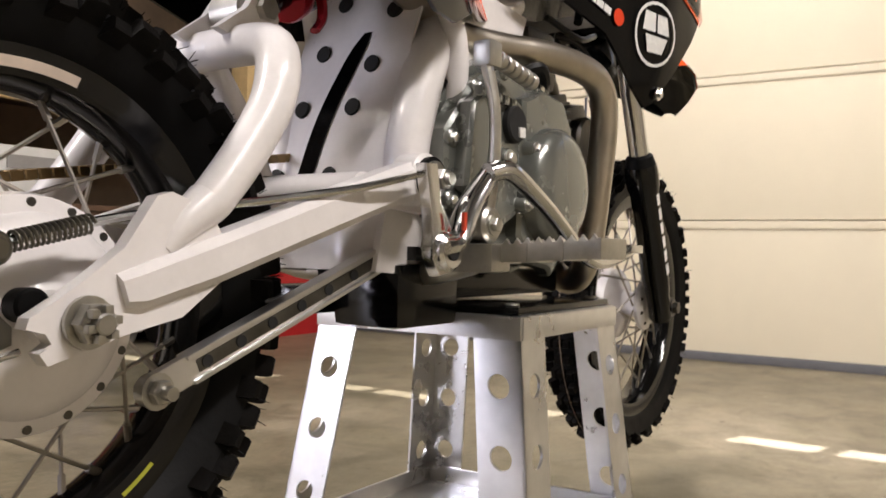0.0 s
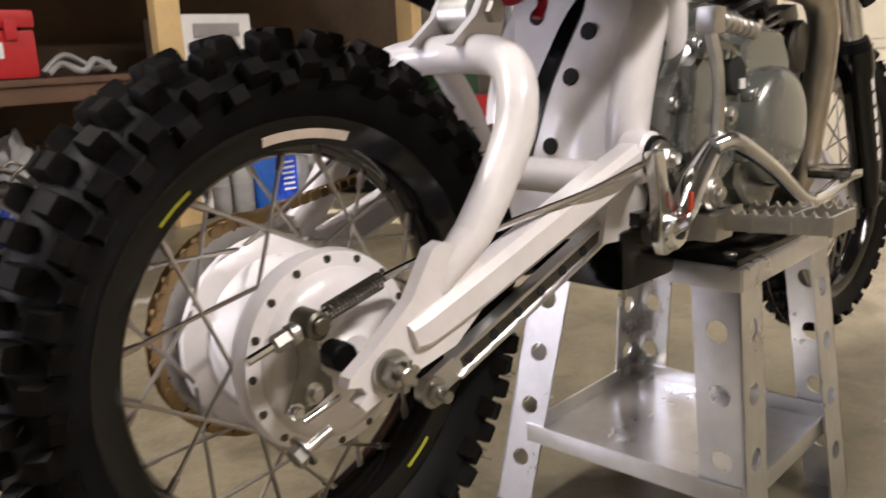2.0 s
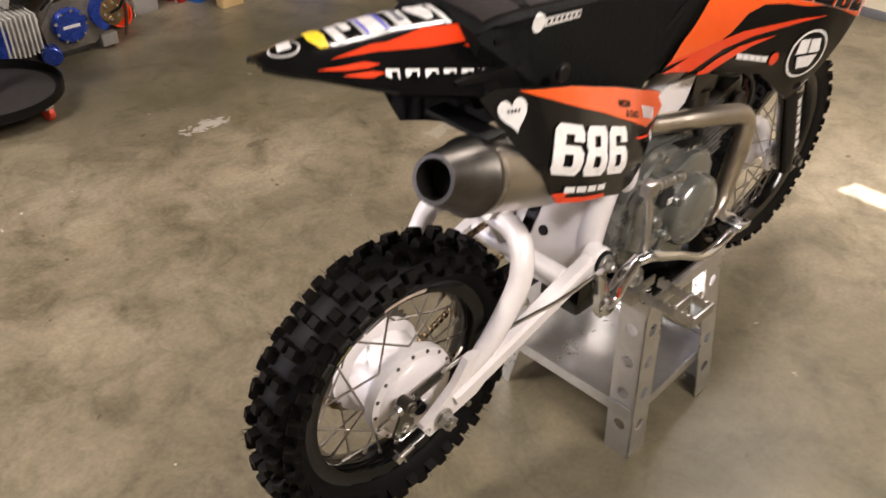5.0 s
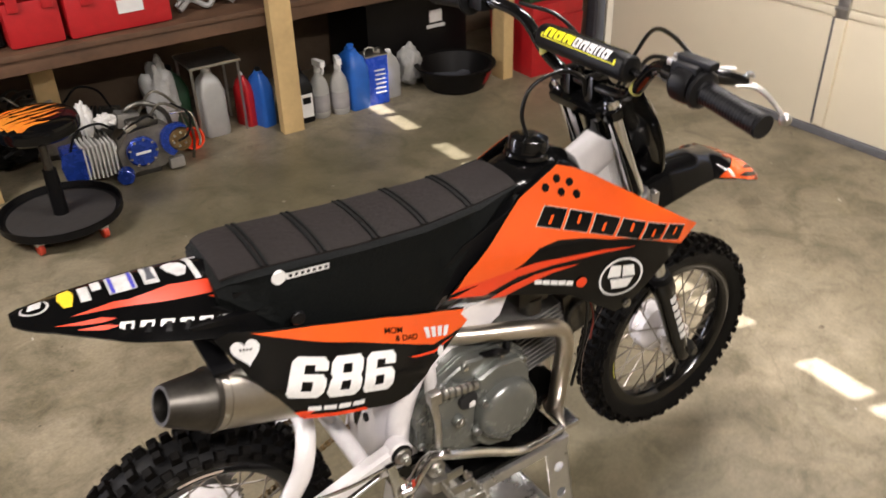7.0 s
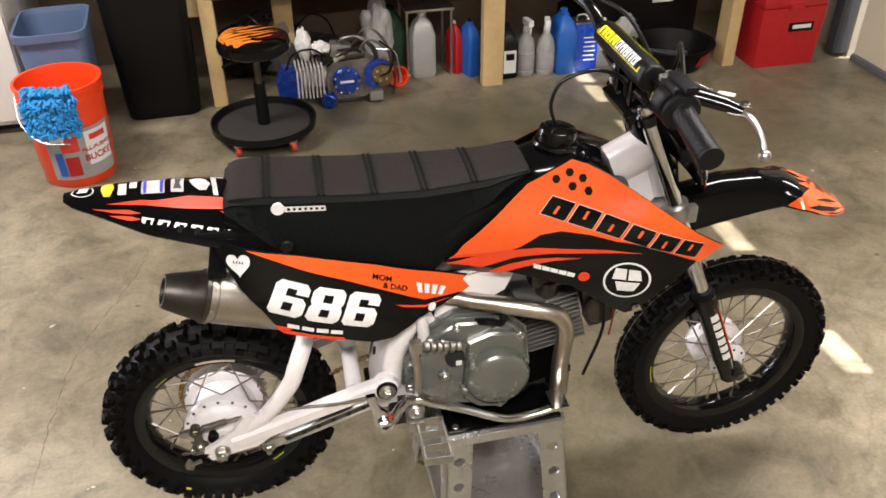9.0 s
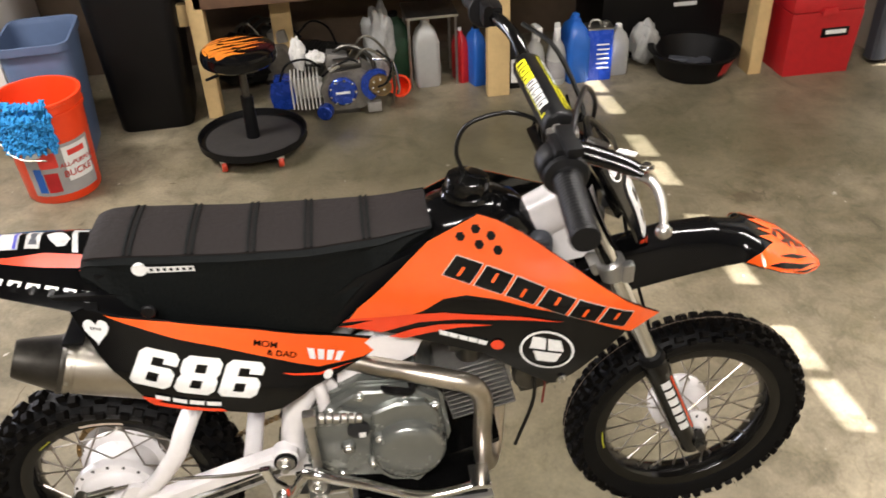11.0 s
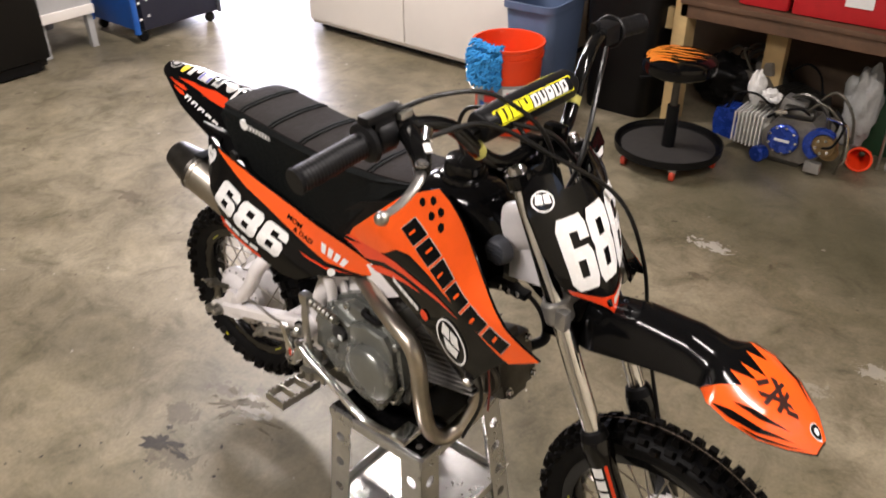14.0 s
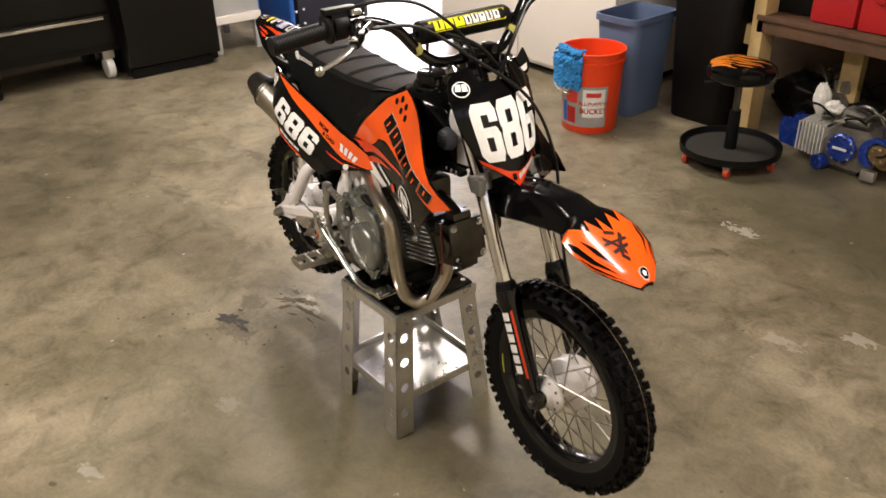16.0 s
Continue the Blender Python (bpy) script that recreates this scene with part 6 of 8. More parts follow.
part("splash_plate", bm, "white_paint", frame_part, "white curved plate with round holes")
SLOT = curve_of([0.44, 0.47, 0.52, 0.56, 0.60, 0.64, 0.70], [0.030, 0.028, 0.019, 0.008, -0.007, -0.024, -0.04])
# the plate is solid; proud dark discs paint the shade of its holes
for dy, z in ((-0.030, 0.482), (-0.028, 0.548), (-0.030, 0.590), (-0.030, 0.645), (0.040, 0.482), (0.038, 0.550), (0.040, 0.607), (0.040, 0.66)):
    y = float(np.interp(z, [0.44, 0.47, 0.52, 0.56, 0.60, 0.64, 0.70], [0.032, 0.028, 0.016, 0.006, -0.004, -0.012, -0.02])) + dy
    nx = Vector((-1, 0, 0.28)).normalized()
    c = Vector((PLX(z), y, z))
    part("plate_hole", cyl(bmesh.new(), c - nx * 0.003, c + nx * 0.0066, 0.0085, seg=18), "hole", frame_part, "dark disc painted as a round hole")
bm = bmesh.new()
rows = []
for z in np.linspace(0.445, 0.625, 14):
    hw = 0.0105 * math.sqrt(max(0.05, 1 - ((z - 0.535) / 0.093) ** 6))
    rows.append([bm.verts.new((PLX(z) - 0.0055, SLOT(z) + k * hw, z)) for k in (-1, -0.4, 0.4, 1)])
for a, b in zip(rows, rows[1:]):
    for i in range(3):
        bm.faces.new((a[i], a[i + 1], b[i + 1], b[i]))
bmesh.ops.solidify(bm, geom=bm.faces[:], thickness=-0.012)
part("chain_slot", bm, "black_paint", frame_part, "black rubber strip")

# engine
eng = part("crankcase", prism(bmesh.new(), [(0.352, 0.46), (0.40, 0.405), (0.52, 0.392), (0.595, 0.41), (0.612, 0.47), (0.600, 0.565), (0.56, 0.605), (0.46, 0.615), (0.400, 0.585), (0.352, 0.530)], -0.084, 0.090, 0.012), "engine", bike, "grey painted alloy crankcase")
bm = prism(bmesh.new(), [(0.360, 0.458), (0.405, 0.412), (0.50, 0.398), (0.585, 0.415), (0.604, 0.47), (0.594, 0.566), (0.552, 0.600), (0.46, 0.608), (0.405, 0.580), (0.360, 0.528)], -0.086, -0.106, 0.009, 3)
part("side_cover", bm, "engine", eng, "grey painted engine side cover")
part("clutch_base", prism(bmesh.new(), [(0.470, 0.430), (0.500, 0.402), (0.535, 0.396), (0.546, 0.388), (0.562, 0.405), (0.584, 0.445), (0.592, 0.505), (0.589, 0.552), (0.568, 0.582), (0.520, 0.588), (0.478, 0.572)], -0.105, -0.122, 0.010, 3), "engine", eng, "grey painted cover step")
part("clutch_cover", lathe(bmesh.new(), [(0.0, 0.1475), (0.036, 0.1468), (0.050, 0.1445), (0.0585, 0.140), (0.0630, 0.133), (0.0650, 0.118)], Matrix.Translation((0.535, 0, 0.484)) @ Y_AXIS, 44), "engine", eng, "rounded grey clutch cover")
bm = prism(bmesh.new(), [(0.372, 0.475), (0.425, 0.43), (0.468, 0.45), (0.478, 0.565), (0.43, 0.585), (0.382, 0.555)], -0.106, -0.121, 0.009, 3)
part("cover_boss", bm, "engine", eng)
part("sight_hole", cyl(bmesh.new(), (0.453, -0.110, 0.542), (0.453, -0.1285, 0.542), 0.019, seg=24, bev=0.002), "hole", eng, "dark round opening")
part("sight_mark", box(bmesh.new(), (0.459, -0.1295, 0.534), (0.011, 0.002, 0.010)), "white_vinyl", eng, "small white tag")
me = mesh_of("cover_bolt", bolt(bmesh.new(), (0, 0, 0), (0, -1, 0), 0.0050, 0.006), "chrome")
for x, z in ((0.370, 0.52), (0.41, 0.573), (0.46, 0.598), (0.535, 0.592), (0.585, 0.560), (0.596, 0.47), (0.577, 0.425), (0.50, 0.407), (0.415, 0.420), (0.368, 0.462)):
    part("cover_bolt", me, None, eng, at=pose(x, -0.104, z))
me = mesh_of("cover_boss", cyl(bmesh.new(), (0, 0.004, 0), (0, -0.010, 0), 0.0095, seg=18, bev=0.002), "engine")
for x, z in ((0.41, 0.573), (0.46, 0.598), (0.535, 0.592), (0.585, 0.560), (0.368, 0.462), (0.370, 0.52), (0.415, 0.420)):
    part("cover_boss", me, None, eng, at=pose(x, -0.0985, z))
for x, z, r in ((0.487, 0.520, 0.011), (0.470, 0.462, 0.009), (0.432, 0.505, 0.013)):
    part("cover_boss", cyl(bmesh.new(), (x, -0.118, z), (x, -0.131, z), r, r * 0.85, seg=18, bev=0.002), "engine", eng)
    part("boss_bolt", bolt(bmesh.new(), (x, -0.131, z), (0, -1, 0), r * 0.5, 0.004), "steel", eng)
me = mesh_of("cover_rib", box(bmesh.new(), (0, 0, 0), (0.011, 0.010, 0.010), 0.003), "engine")
for k in range(5):
    part("cover_rib", me, None, eng, at=pose(0.392 + 0.014 * k, -0.122, 0.566 - 0.001 * k))
bm = cyl(bmesh.new(), (0.395, -0.055, 0.560), (0.392, -0.080, 0.585), 0.012, seg=14, bev=0.002)
part("oil_filler", bm, "black_matte", eng, "black oil filler cap")
bm = tube(bmesh.new(), [(0.50, -0.095, 0.600), (0.52, -0.115, 0.612), (0.545, -0.108, 0.600), (0.552, -0.100, 0.62)], 0.007, 8, 4)
part("clutch_arm", bm, "black_matte", eng, "small black lever")
tilt = Matrix.Translation((0.60, 0, 0.525)) @ Matrix.Rotation(radians(-13), 4, "Y")
cylr = part("cylinder", cyl(bmesh.new(), tilt @ Vector((0, 0, 0)), tilt @ Vector((0.13, 0, 0)), 0.045, seg=24), "fin_alloy", eng, "finned alloy cylinder")
me = mesh_of("fin", box(bmesh.new(), (0.066, 0, 0), (0.118, 0.118, 0.0036), 0.0012, None, 1), "fin_dark")
for k in range(11):
    part("fin", me, None, cylr, at=tilt @ Matrix.Translation((0, 0, -0.056 + 0.0112 * k)))
bm = box(bmesh.new(), (0.165, 0, 0.0), (0.062, 0.100, 0.105), 0.016, tilt)
cyl(bm, tilt @ Vector((0.165, -0.05, 0.0)), tilt @ Vector((0.165, -0.064, 0.0)), 0.034, seg=24, bev=0.004)
box(bm, (0.165, 0, 0.058), (0.045, 0.05, 0.02), 0.006, tilt)
box(bm, (0.165, 0, -0.056), (0.045, 0.05, 0.02), 0.006, tilt)
part("cylinder_head", bm, "dark_steel", eng, "dark alloy cylinder head")
for sy in (-0.036, 0.036):
    for sz in (-0.038, 0.038):
        part("head_bolt", bolt(bmesh.new(), tilt @ Vector((0.196, sy, sz)), tilt.to_3x3() @ Vector((1, 0, 0)), 0.006, 0.006), "chrome", eng)
part("spark_cap", tube(bmesh.new(), [(0.775, 0.05, 0.57), (0.79, 0.085, 0.58), (0.77, 0.09, 0.63), (0.72, 0.06, 0.70)], [0.010, 0.010, 0.005, 0.004], 10, 5), "black_matte", eng, "black spark plug lead")
bm = box(bmesh.new(), (0.655, -0.01, 0.655), (0.075, 0.075, 0.075), 0.014)
cyl(bm, (0.655, -0.03, 0.60), (0.655, -0.03, 0.63), 0.024, seg=18)
tube(bm, [(0.69, -0.01, 0.65), (0.73, -0.01, 0.64), (0.755, -0.005, 0.62)], 0.016, 12, 4)
tube(bm, [(0.615, -0.01, 0.66), (0.57, -0.01, 0.68), (0.50, 0, 0.70)], 0.022, 12, 4)
part("carburettor", bm, "dark_steel", bike, "dark carburettor with rubber intake")
bm = tube(bmesh.new(), [(0.66, -0.06, 0.685), (0.69, -0.085, 0.67), (0.745, -0.085, 0.62), (0.765, -0.07, 0.52), (0.73, -0.08, 0.41)], 0.0035, 8, 5)
tube(bm, [(0.60, -0.08, 0.69), (0.655, -0.095, 0.675), (0.71, -0.09, 0.69)], 0.004, 8, 5)
part("breather_hose", bm, "cable", bike, "thin black hose")
part("red_wire", tube(bmesh.new(), [(0.765, -0.06, 0.62), (0.782, -0.07, 0.56), (0.78, -0.07, 0.50)], 0.0022, 6, 5), "red_wire", bike, "thin red wire")
bm = prism(bmesh.new(), [(0.345, 0.405), (0.62, 0.396), (0.70, 0.43), (0.70, 0.44), (0.61, 0.41), (0.345, 0.418)], -0.085, 0.085, 0.003)
box(bm, (0.55, 0, 0.380), (0.24, 0.13, 0.03), 0.006)
part("skid_plate", bm, "black_paint", bike, "oily black skid plate")
bm = box(bmesh.new(), (0.375, -0.04, 0.372), (0.10, 0.08, 0.062), 0.012)
box(bm, (0.345, 0.04, 0.365), (0.11, 0.05, 0.028), 0.006)
part("rubber_block", bm, "black_paint", bike, "black rubber block under the engine")

# kick starter and brake pedal
bm = bmesh.new()
tube(bm, [(0.375, -0.140, 0.440), (0.378, -0.146, 0.49), (0.378, -0.146, 0.545), (0.374, -0.138, 0.590)], [0.0095, 0.0082, 0.0076, 0.0085], 12, 5, 0.7)
cyl(bm, (0.373, -0.120, 0.439), (0.373, -0.150, 0.439), 0.017, seg=20, bev=0.003)
bolt(bm, (0.373, -0.150, 0.439), (0, -1, 0), 0.007, 0.005)
box(bm, (0.377, -0.138, 0.595), (0.022, 0.019, 0.024), 0.004)
for k in range(6):
    cyl(bm, (0.392 + 0.012 * k, -0.139, 0.594 - 0.0018 * k), (0.401 + 0.012 * k, -0.139, 0.5926 - 0.0018 * k), 0.0085, seg=12, bev=0.001)
part("kick_starter", bm, "steel", bike, "bare steel kick start lever")
bm = bmesh.new()
prism(bm, [(0.280, 0.487), (0.297, 0.488), (0.304, 0.456), (0.318, 0.438), (0.328, 0.414), (0.320, 0.396), (0.302, 0.393), (0.292, 0.408), (0.290, 0.445)], -0.130, -0.141, 0.003)
tube(bm, [(0.306, -0.134, 0.418), (0.328, -0.138, 0.424), (0.346, -0.142, 0.456), (0.366, -0.150, 0.486)], [0.019, 0.016, 0.015, 0.012], 12, 5, 0.6)
tube(bm, [(0.358, -0.152, 0.484), (0.375, -0.160, 0.488), (0.40, -0.165, 0.478), (0.46, -0.166, 0.450), (0.53, -0.166, 0.412), (0.58, -0.165, 0.404), (0.655, -0.163, 0.416)], [0.012, 0.012, 0.0105, 0.0090, 0.0085, 0.0085, 0.0085], 14, 5, 0.8)
cyl(bm, (0.312, -0.126, 0.414), (0.312, -0.148, 0.414), 0.017, seg=20, bev=0.003)
box(bm, (0.652, -0.152, 0.420), (0.035, 0.05, 0.010), 0.003)
part("brake_pedal", bm, "chrome", bike, "bright steel brake pedal")
bm = cyl(bmesh.new(), (0.312, -0.1475, 0.414), (0.312, -0.1495, 0.414), 0.0075, seg=16)
part("pedal_hole", bm, "hole", bike)
part("pedal_tag", box(bmesh.new(), (0.322, -0.152, 0.440), (0.005, 0.003, 0.016), 0.001, None), "caster", bike, "small red tag")


def footpeg(s):
    bm = bmesh.new()
    for x in (0.372, 0.420):
        y0, y1 = s * 0.160, s * 0.255
        box(bm, (x, (y0 + y1) / 2, 0.416), (0.004, abs(y1 - y0), 0.016), 0.001)
        for k in range(9):
            y = y0 + (y1 - y0) * (k + 0.5) / 9
            vs = [bm.verts.new(p) for p in ((x - 0.002, y - 0.004, 0.423), (x + 0.002, y - 0.004, 0.423), (x + 0.002, y + 0.004, 0.423), (x - 0.002, y + 0.004, 0.423), (x - 0.0015, y, 0.429), (x + 0.0015, y, 0.429))]
            for f in ((0, 1, 5, 4), (2, 3, 4, 5), (1, 2, 5), (3, 0, 4)):
                bm.faces.new([vs[i] for i in f])
    for y in (0.150, 0.185, 0.220, 0.255):
        box(bm, (0.396, s * y, 0.416), (0.054, 0.004, 0.018), 0.001)
    box(bm, (0.372, s * 0.135, 0.412), (0.034, 0.05, 0.026), 0.005)
    for v in bm.verts:
        v.co.z += 0.06 * max(0.0, abs(v.co.y) - 0.14) - 0.004
    tube(bm, [(0.372, s * 0.13, 0.405), (0.37, s * 0.09, 0.395), (0.37, s * 0.05, 0.392)], 0.012, 12, 4)
    return bm


part("footpeg", footpeg(-1), "steel", bike, "toothed steel footpeg")
part("footpeg", footpeg(1), "steel", bike, "toothed steel footpeg")
part("gear_lever", tube(bmesh.new(), [(0.44, 0.10, 0.45), (0.50, 0.13, 0.45), (0.56, 0.15, 0.46), (0.56, 0.18, 0.465)], 0.007, 10, 5), "steel", bike)

# exhaust
bm = tube(bmesh.new(), [(0.712, 0.0, 0.480), (0.706, -0.014, 0.432), (0.696, -0.045, 0.392), (0.682, -0.080, 0.379), (0.668, -0.106, 0.410), (0.663, -0.120, 0.494), (0.664, -0.127, 0.578), (0.646, -0.126, 0.616), (0.605, -0.118, 0.629),
                        (0.552, -0.100, 0.634), (0.502, -0.078, 0.634), (0.44, -0.056, 0.640), (0.34, -0.060, 0.665), (0.21, -0.085, 0.670)], 0.0165, 18, 6)
part("exhaust_pipe", bm, "exhaust", bike, "brushed steel exhaust header")
MA, MB = Vector((0.215, -0.086, 0.668)), Vector((-0.036, -0.120, 0.772))
d = (MB - MA).normalized()
mm = Matrix.Translation(MA) @ d.to_track_quat("Z", "Y").to_matrix().to_4x4()
Lm = (MB - MA).length
can_ = part("muffler", lathe(bmesh.new(), [(0.020, 0.0), (0.040, 0.025), (0.0445, 0.035), (0.0445, Lm - 0.085), (0.0430, Lm - 0.084), (0.0430, Lm - 0.080), (0.0450, Lm - 0.079), (0.0450, Lm - 0.072)], mm, 40), "can", bike, "satin metal muffler can")
part("end_cone", lathe(bmesh.new(), [(0.0450, Lm - 0.072), (0.0465, Lm - 0.070), (0.0465, Lm - 0.064), (0.0430, Lm - 0.061), (0.030, Lm - 0.006), (0.0275, Lm), (0.0225, Lm), (0.022, Lm - 0.02), (0.022, Lm - 0.05), (0.0, Lm - 0.05)], mm, 40), "cone", bike, "heat-dulled dark end cone")
part("tail_bore", lathe(bmesh.new(), [(0.0218, Lm - 0.030), (0.0, Lm - 0.030)], mm, 24), "hole", bike)
for k in range(6):
    a = 2 * math.pi * k / 6
    c = mm @ Vector((0.0450 * math.cos(a), 0.0450 * math.sin(a), Lm - 0.0755))
    n = mm.to_3x3() @ Vector((math.cos(a), math.sin(a), 0))
    part("rivet", cyl(bmesh.new(), c, c + n * 0.002, 0.003, seg=8), "steel", can_)
bm = box(bmesh.new(), (0.055, -0.075, 0.79), (0.03, 0.10, 0.006), 0.002, None)
part("muffler_bracket", bm, "black_matte", bike)


# ---- bodywork ----
G_SH = curve_of([0.56, 0.59, 0.66, 0.7, 0.79, 0.82, 0.845, 0.87, 0.9, 0.95], [0.76, 0.82, 0.97, 1, 1, 0.89, 0.76, 0.67, 0.59, 0.42])
W_SH = curve_of([0.4, 0.44, 0.48, 0.535, 0.6, 0.66, 0.73, 0.79, 0.88, 0.915, 0.94], [0.08, 0.083, 0.086, 0.098, 0.112, 0.125, 0.14, 0.16, 0.168, 0.16, 0.152])
W_PN = curve_of([0.03, 0.1, 0.2, 0.3, 0.37, 0.45, 0.55], [0.115, 0.142, 0.15, 0.135, 0.124, 0.095, 0.064])
T_PN = curve_of([0.06, 0.115, 0.2, 0.32, 0.43, 0.513], [0.84, 0.842, 0.815, 0.762, 0.712, 0.678])
W_TL = curve_of([-.20, -.171, -.155, -.05, .12, .2], [.010, .016, .032, .073, .105, .115])


def smooth3(f, x, h=0.02):
    return (f(x - h) + 2 * f(x) + f(x + h)) / 4


def s_shroud(x, z):
    return -smooth3(W_SH, x) * smooth3(G_SH, z)


def s_panel(x, z):
    """The panel leans in towards its upper edge."""
    return -smooth3(W_PN, x, 0.03) * float(np.interp(T_PN(x) - z, [0, 0.10], [0.72, 1.0]))


SHROUD = [(0.6688, 0.9118), (0.6966, 0.9029), (0.7322, 0.8846), (0.9384, 0.7525), (0.8848, 0.7337), (0.8368, 0.6782), (0.7890, 0.6119), (0.7765, 0.6055), (0.7453, 0.6252), (0.6677, 0.6809), (0.5275, 0.7192), (0.4407, 0.7356), (0.4600, 0.7550), (0.4943, 0.7882), (0.5914, 0.8745)]
ORANGE = [(0.6688, 0.9118), (0.6966, 0.9029), (0.7322, 0.8846), (0.9384, 0.7525), (0.8905, 0.7316), (0.8256, 0.7579), (0.7771, 0.7749), (0.7358, 0.7795), (0.6919, 0.7911), (0.6432, 0.7977), (0.6072, 0.7910), (0.5759, 0.7684), (0.5367, 0.7502), (0.4571, 0.7467), (0.4747, 0.7708), (0.4943, 0.7882), (0.5914, 0.8745)]
STRIPES = [[(0.4407, 0.7356), (0.4604, 0.7370), (0.5464, 0.7594), (0.6061, 0.7655), (0.6455, 0.7638), (0.7228, 0.7615), (0.7864, 0.7575), (0.7043, 0.7541), (0.6266, 0.7530), (0.5672, 0.7453), (0.5071, 0.7222)],
           [(0.5175, 0.7139), (0.5576, 0.7316), (0.5985, 0.7417), (0.6369, 0.7447), (0.6817, 0.7433), (0.6274, 0.7366), (0.5780, 0.7230), (0.5430, 0.7112)],
           [(0.4478, 0.7435), (0.5064, 0.7473), (0.5514, 0.7598), (0.5062, 0.7527), (0.4570, 0.7497)]]
sheet_r = sheet([SHROUD], s_shroud, 0.0, 0.004)
part("shroud", mirrored(sheet_r), "black_plastic", bike, "black plastic tank shroud")
shroud = part("shroud", sheet_r, "black_plastic", bike, "black plastic tank shroud with orange graphics")
org = sheet([ORANGE], s_shroud, 0.0014)
part("graphic", mirrored(org), "orange", bike, "orange gloss graphic")
part("graphic", org, "orange", shroud, "orange gloss graphic")
for poly in STRIPES:
    part("graphic_stripe", sheet([poly], s_shroud, 0.0016), "orange_red", shroud, "red-orange flame stripe")
for cx, cz in ((0.6636, 0.8916), (0.6860, 0.8814), (0.6401, 0.8813), (0.6676, 0.8688), (0.6946, 0.8605)):
    part("graphic_dot", sheet([disc(cx, cz, 0.0075, 6)], s_shroud, 0.0028), "black_plastic", shroud, "black hexagon dot")
NAME = [(0.6322, 0.8551), (0.8932, 0.7706), (0.8779, 0.7435), (0.6072, 0.8269)]
for k, big in enumerate(slanted(blocks(6, 0.10), NAME)):
    tl, tr, br, bl = big[3], big[2], big[1], big[0]
    face = slanted([[(0.022, 0.03), (0.978, 0.03), (0.978, 0.975), (0.022, 0.975)]], (tl, tr, br, bl))
    slit = slanted([[(0.42, 0.20 + 0.2 * (k % 2)), (0.53, 0.20 + 0.2 * (k % 2)), (0.53, 0.62 + 0.2 * (k % 2)), (0.42, 0.62 + 0.2 * (k % 2))]], (tl, tr, br, bl))
    part("name_bar", sheet([big], s_shroud, 0.0024), "pale_edge", shroud, "pale edge of a black bar")
    part("bar_face", sheet(face, s_shroud, 0.0032), "black_plastic", shroud, "black bar")
    part("bar_slit", sheet(slit, s_shroud, 0.0040), "orange", shroud, "thin orange slit in the bar")
part("badge_ring", sheet(annulus(0.7632, 0.6966, 0.0375, 0.0415), s_shroud, 0.0026), "white_vinyl", shroud, "white ring badge")
part("badge_mark", sheet(slanted(blocks(2, 0.16), [(0.7413, 0.7245), (0.7831, 0.7205), (0.7883, 0.6971), (0.7370, 0.6998)]), s_shroud, 0.0026), "white_vinyl", shroud, "white badge shapes")
part("badge_mark", sheet(slanted(blocks(1), [(0.7426, 0.6948), (0.7856, 0.6926), (0.7772, 0.6724), (0.7490, 0.6729)]), s_shroud, 0.0026), "white_vinyl", shroud, "white badge shape")
part("badge_bar", sheet(slanted(blocks(5, 0.1), [(0.5979, 0.7319), (0.6722, 0.7106), (0.6705, 0.7016), (0.5981, 0.7229)]), s_shroud, 0.0026), "white_vinyl", shroud, "small white logo bar")
part("badge_dot", sheet([disc(0.6878, 0.7034, 0.0105, 16)], s_shroud, 0.0026), "orange_red", shroud, "small red-orange logo dot")
bm = bolt(bmesh.new(), (0.792, s_shroud(0.7869, 0.6349), 0.625), (0, -1, 0), 0.006, 0.004)
part("shroud_bolt", bm, "chrome", shroud)

# side panels
PANEL = [(0.0556, 0.8257), (0.0762, 0.8322), (0.1072, 0.8272), (0.1960, 0.8050), (0.3209, 0.7586), (0.4354, 0.7100), (0.5203, 0.6715), (0.4751, 0.6558), (0.4351, 0.6461), (0.3861, 0.6400), (0.3374, 0.6163), (0.3000, 0.6171), (0.2496, 0.6382), (0.1468, 0.6749), (0.1164, 0.7277), (0.0866, 0.7668)]
pn = sheet([PANEL], s_panel, 0.0, 0.004)
part("side_panel", mirrored(pn), "black_plastic", bike, "black plastic side panel")
panel = part("side_panel", pn, "black_plastic", bike, "black plastic side panel with an orange stripe and white number")
part("graphic", sheet([[(0.1043, 0.8259), (0.1961, 0.8038), (0.3209, 0.7574), (0.4353, 0.7087), (0.5203, 0.6702), (0.4752, 0.6584), (0.4472, 0.6616), (0.4025, 0.6702), (0.3463, 0.7027), (0.2587, 0.7501), (0.1761, 0.7908)]], s_panel, 0.0014), "orange", panel, "orange gloss stripe")
for poly in ([(0.3459, 0.6816), (0.4022, 0.6606), (0.4563, 0.6552), (0.4021, 0.6566), (0.3612, 0.6726)], [(0.1408, 0.6829), (0.1540, 0.6805), (0.2496, 0.6452), (0.2546, 0.6371), (0.1488, 0.6744)], [(0.1347, 0.6930), (0.1693, 0.6831), (0.1488, 0.6754)]):
    part("graphic_stripe", sheet([poly], s_panel, 0.0016), "orange_red", panel, "red-orange stripe")
part("race_number", sheet(slanted(digits("686"), [(0.1522, 0.7780), (0.3247, 0.7060), (0.3000, 0.6530), (0.1235, 0.7258)]), s_panel, 0.0028), "white_vinyl", panel, "white block number")
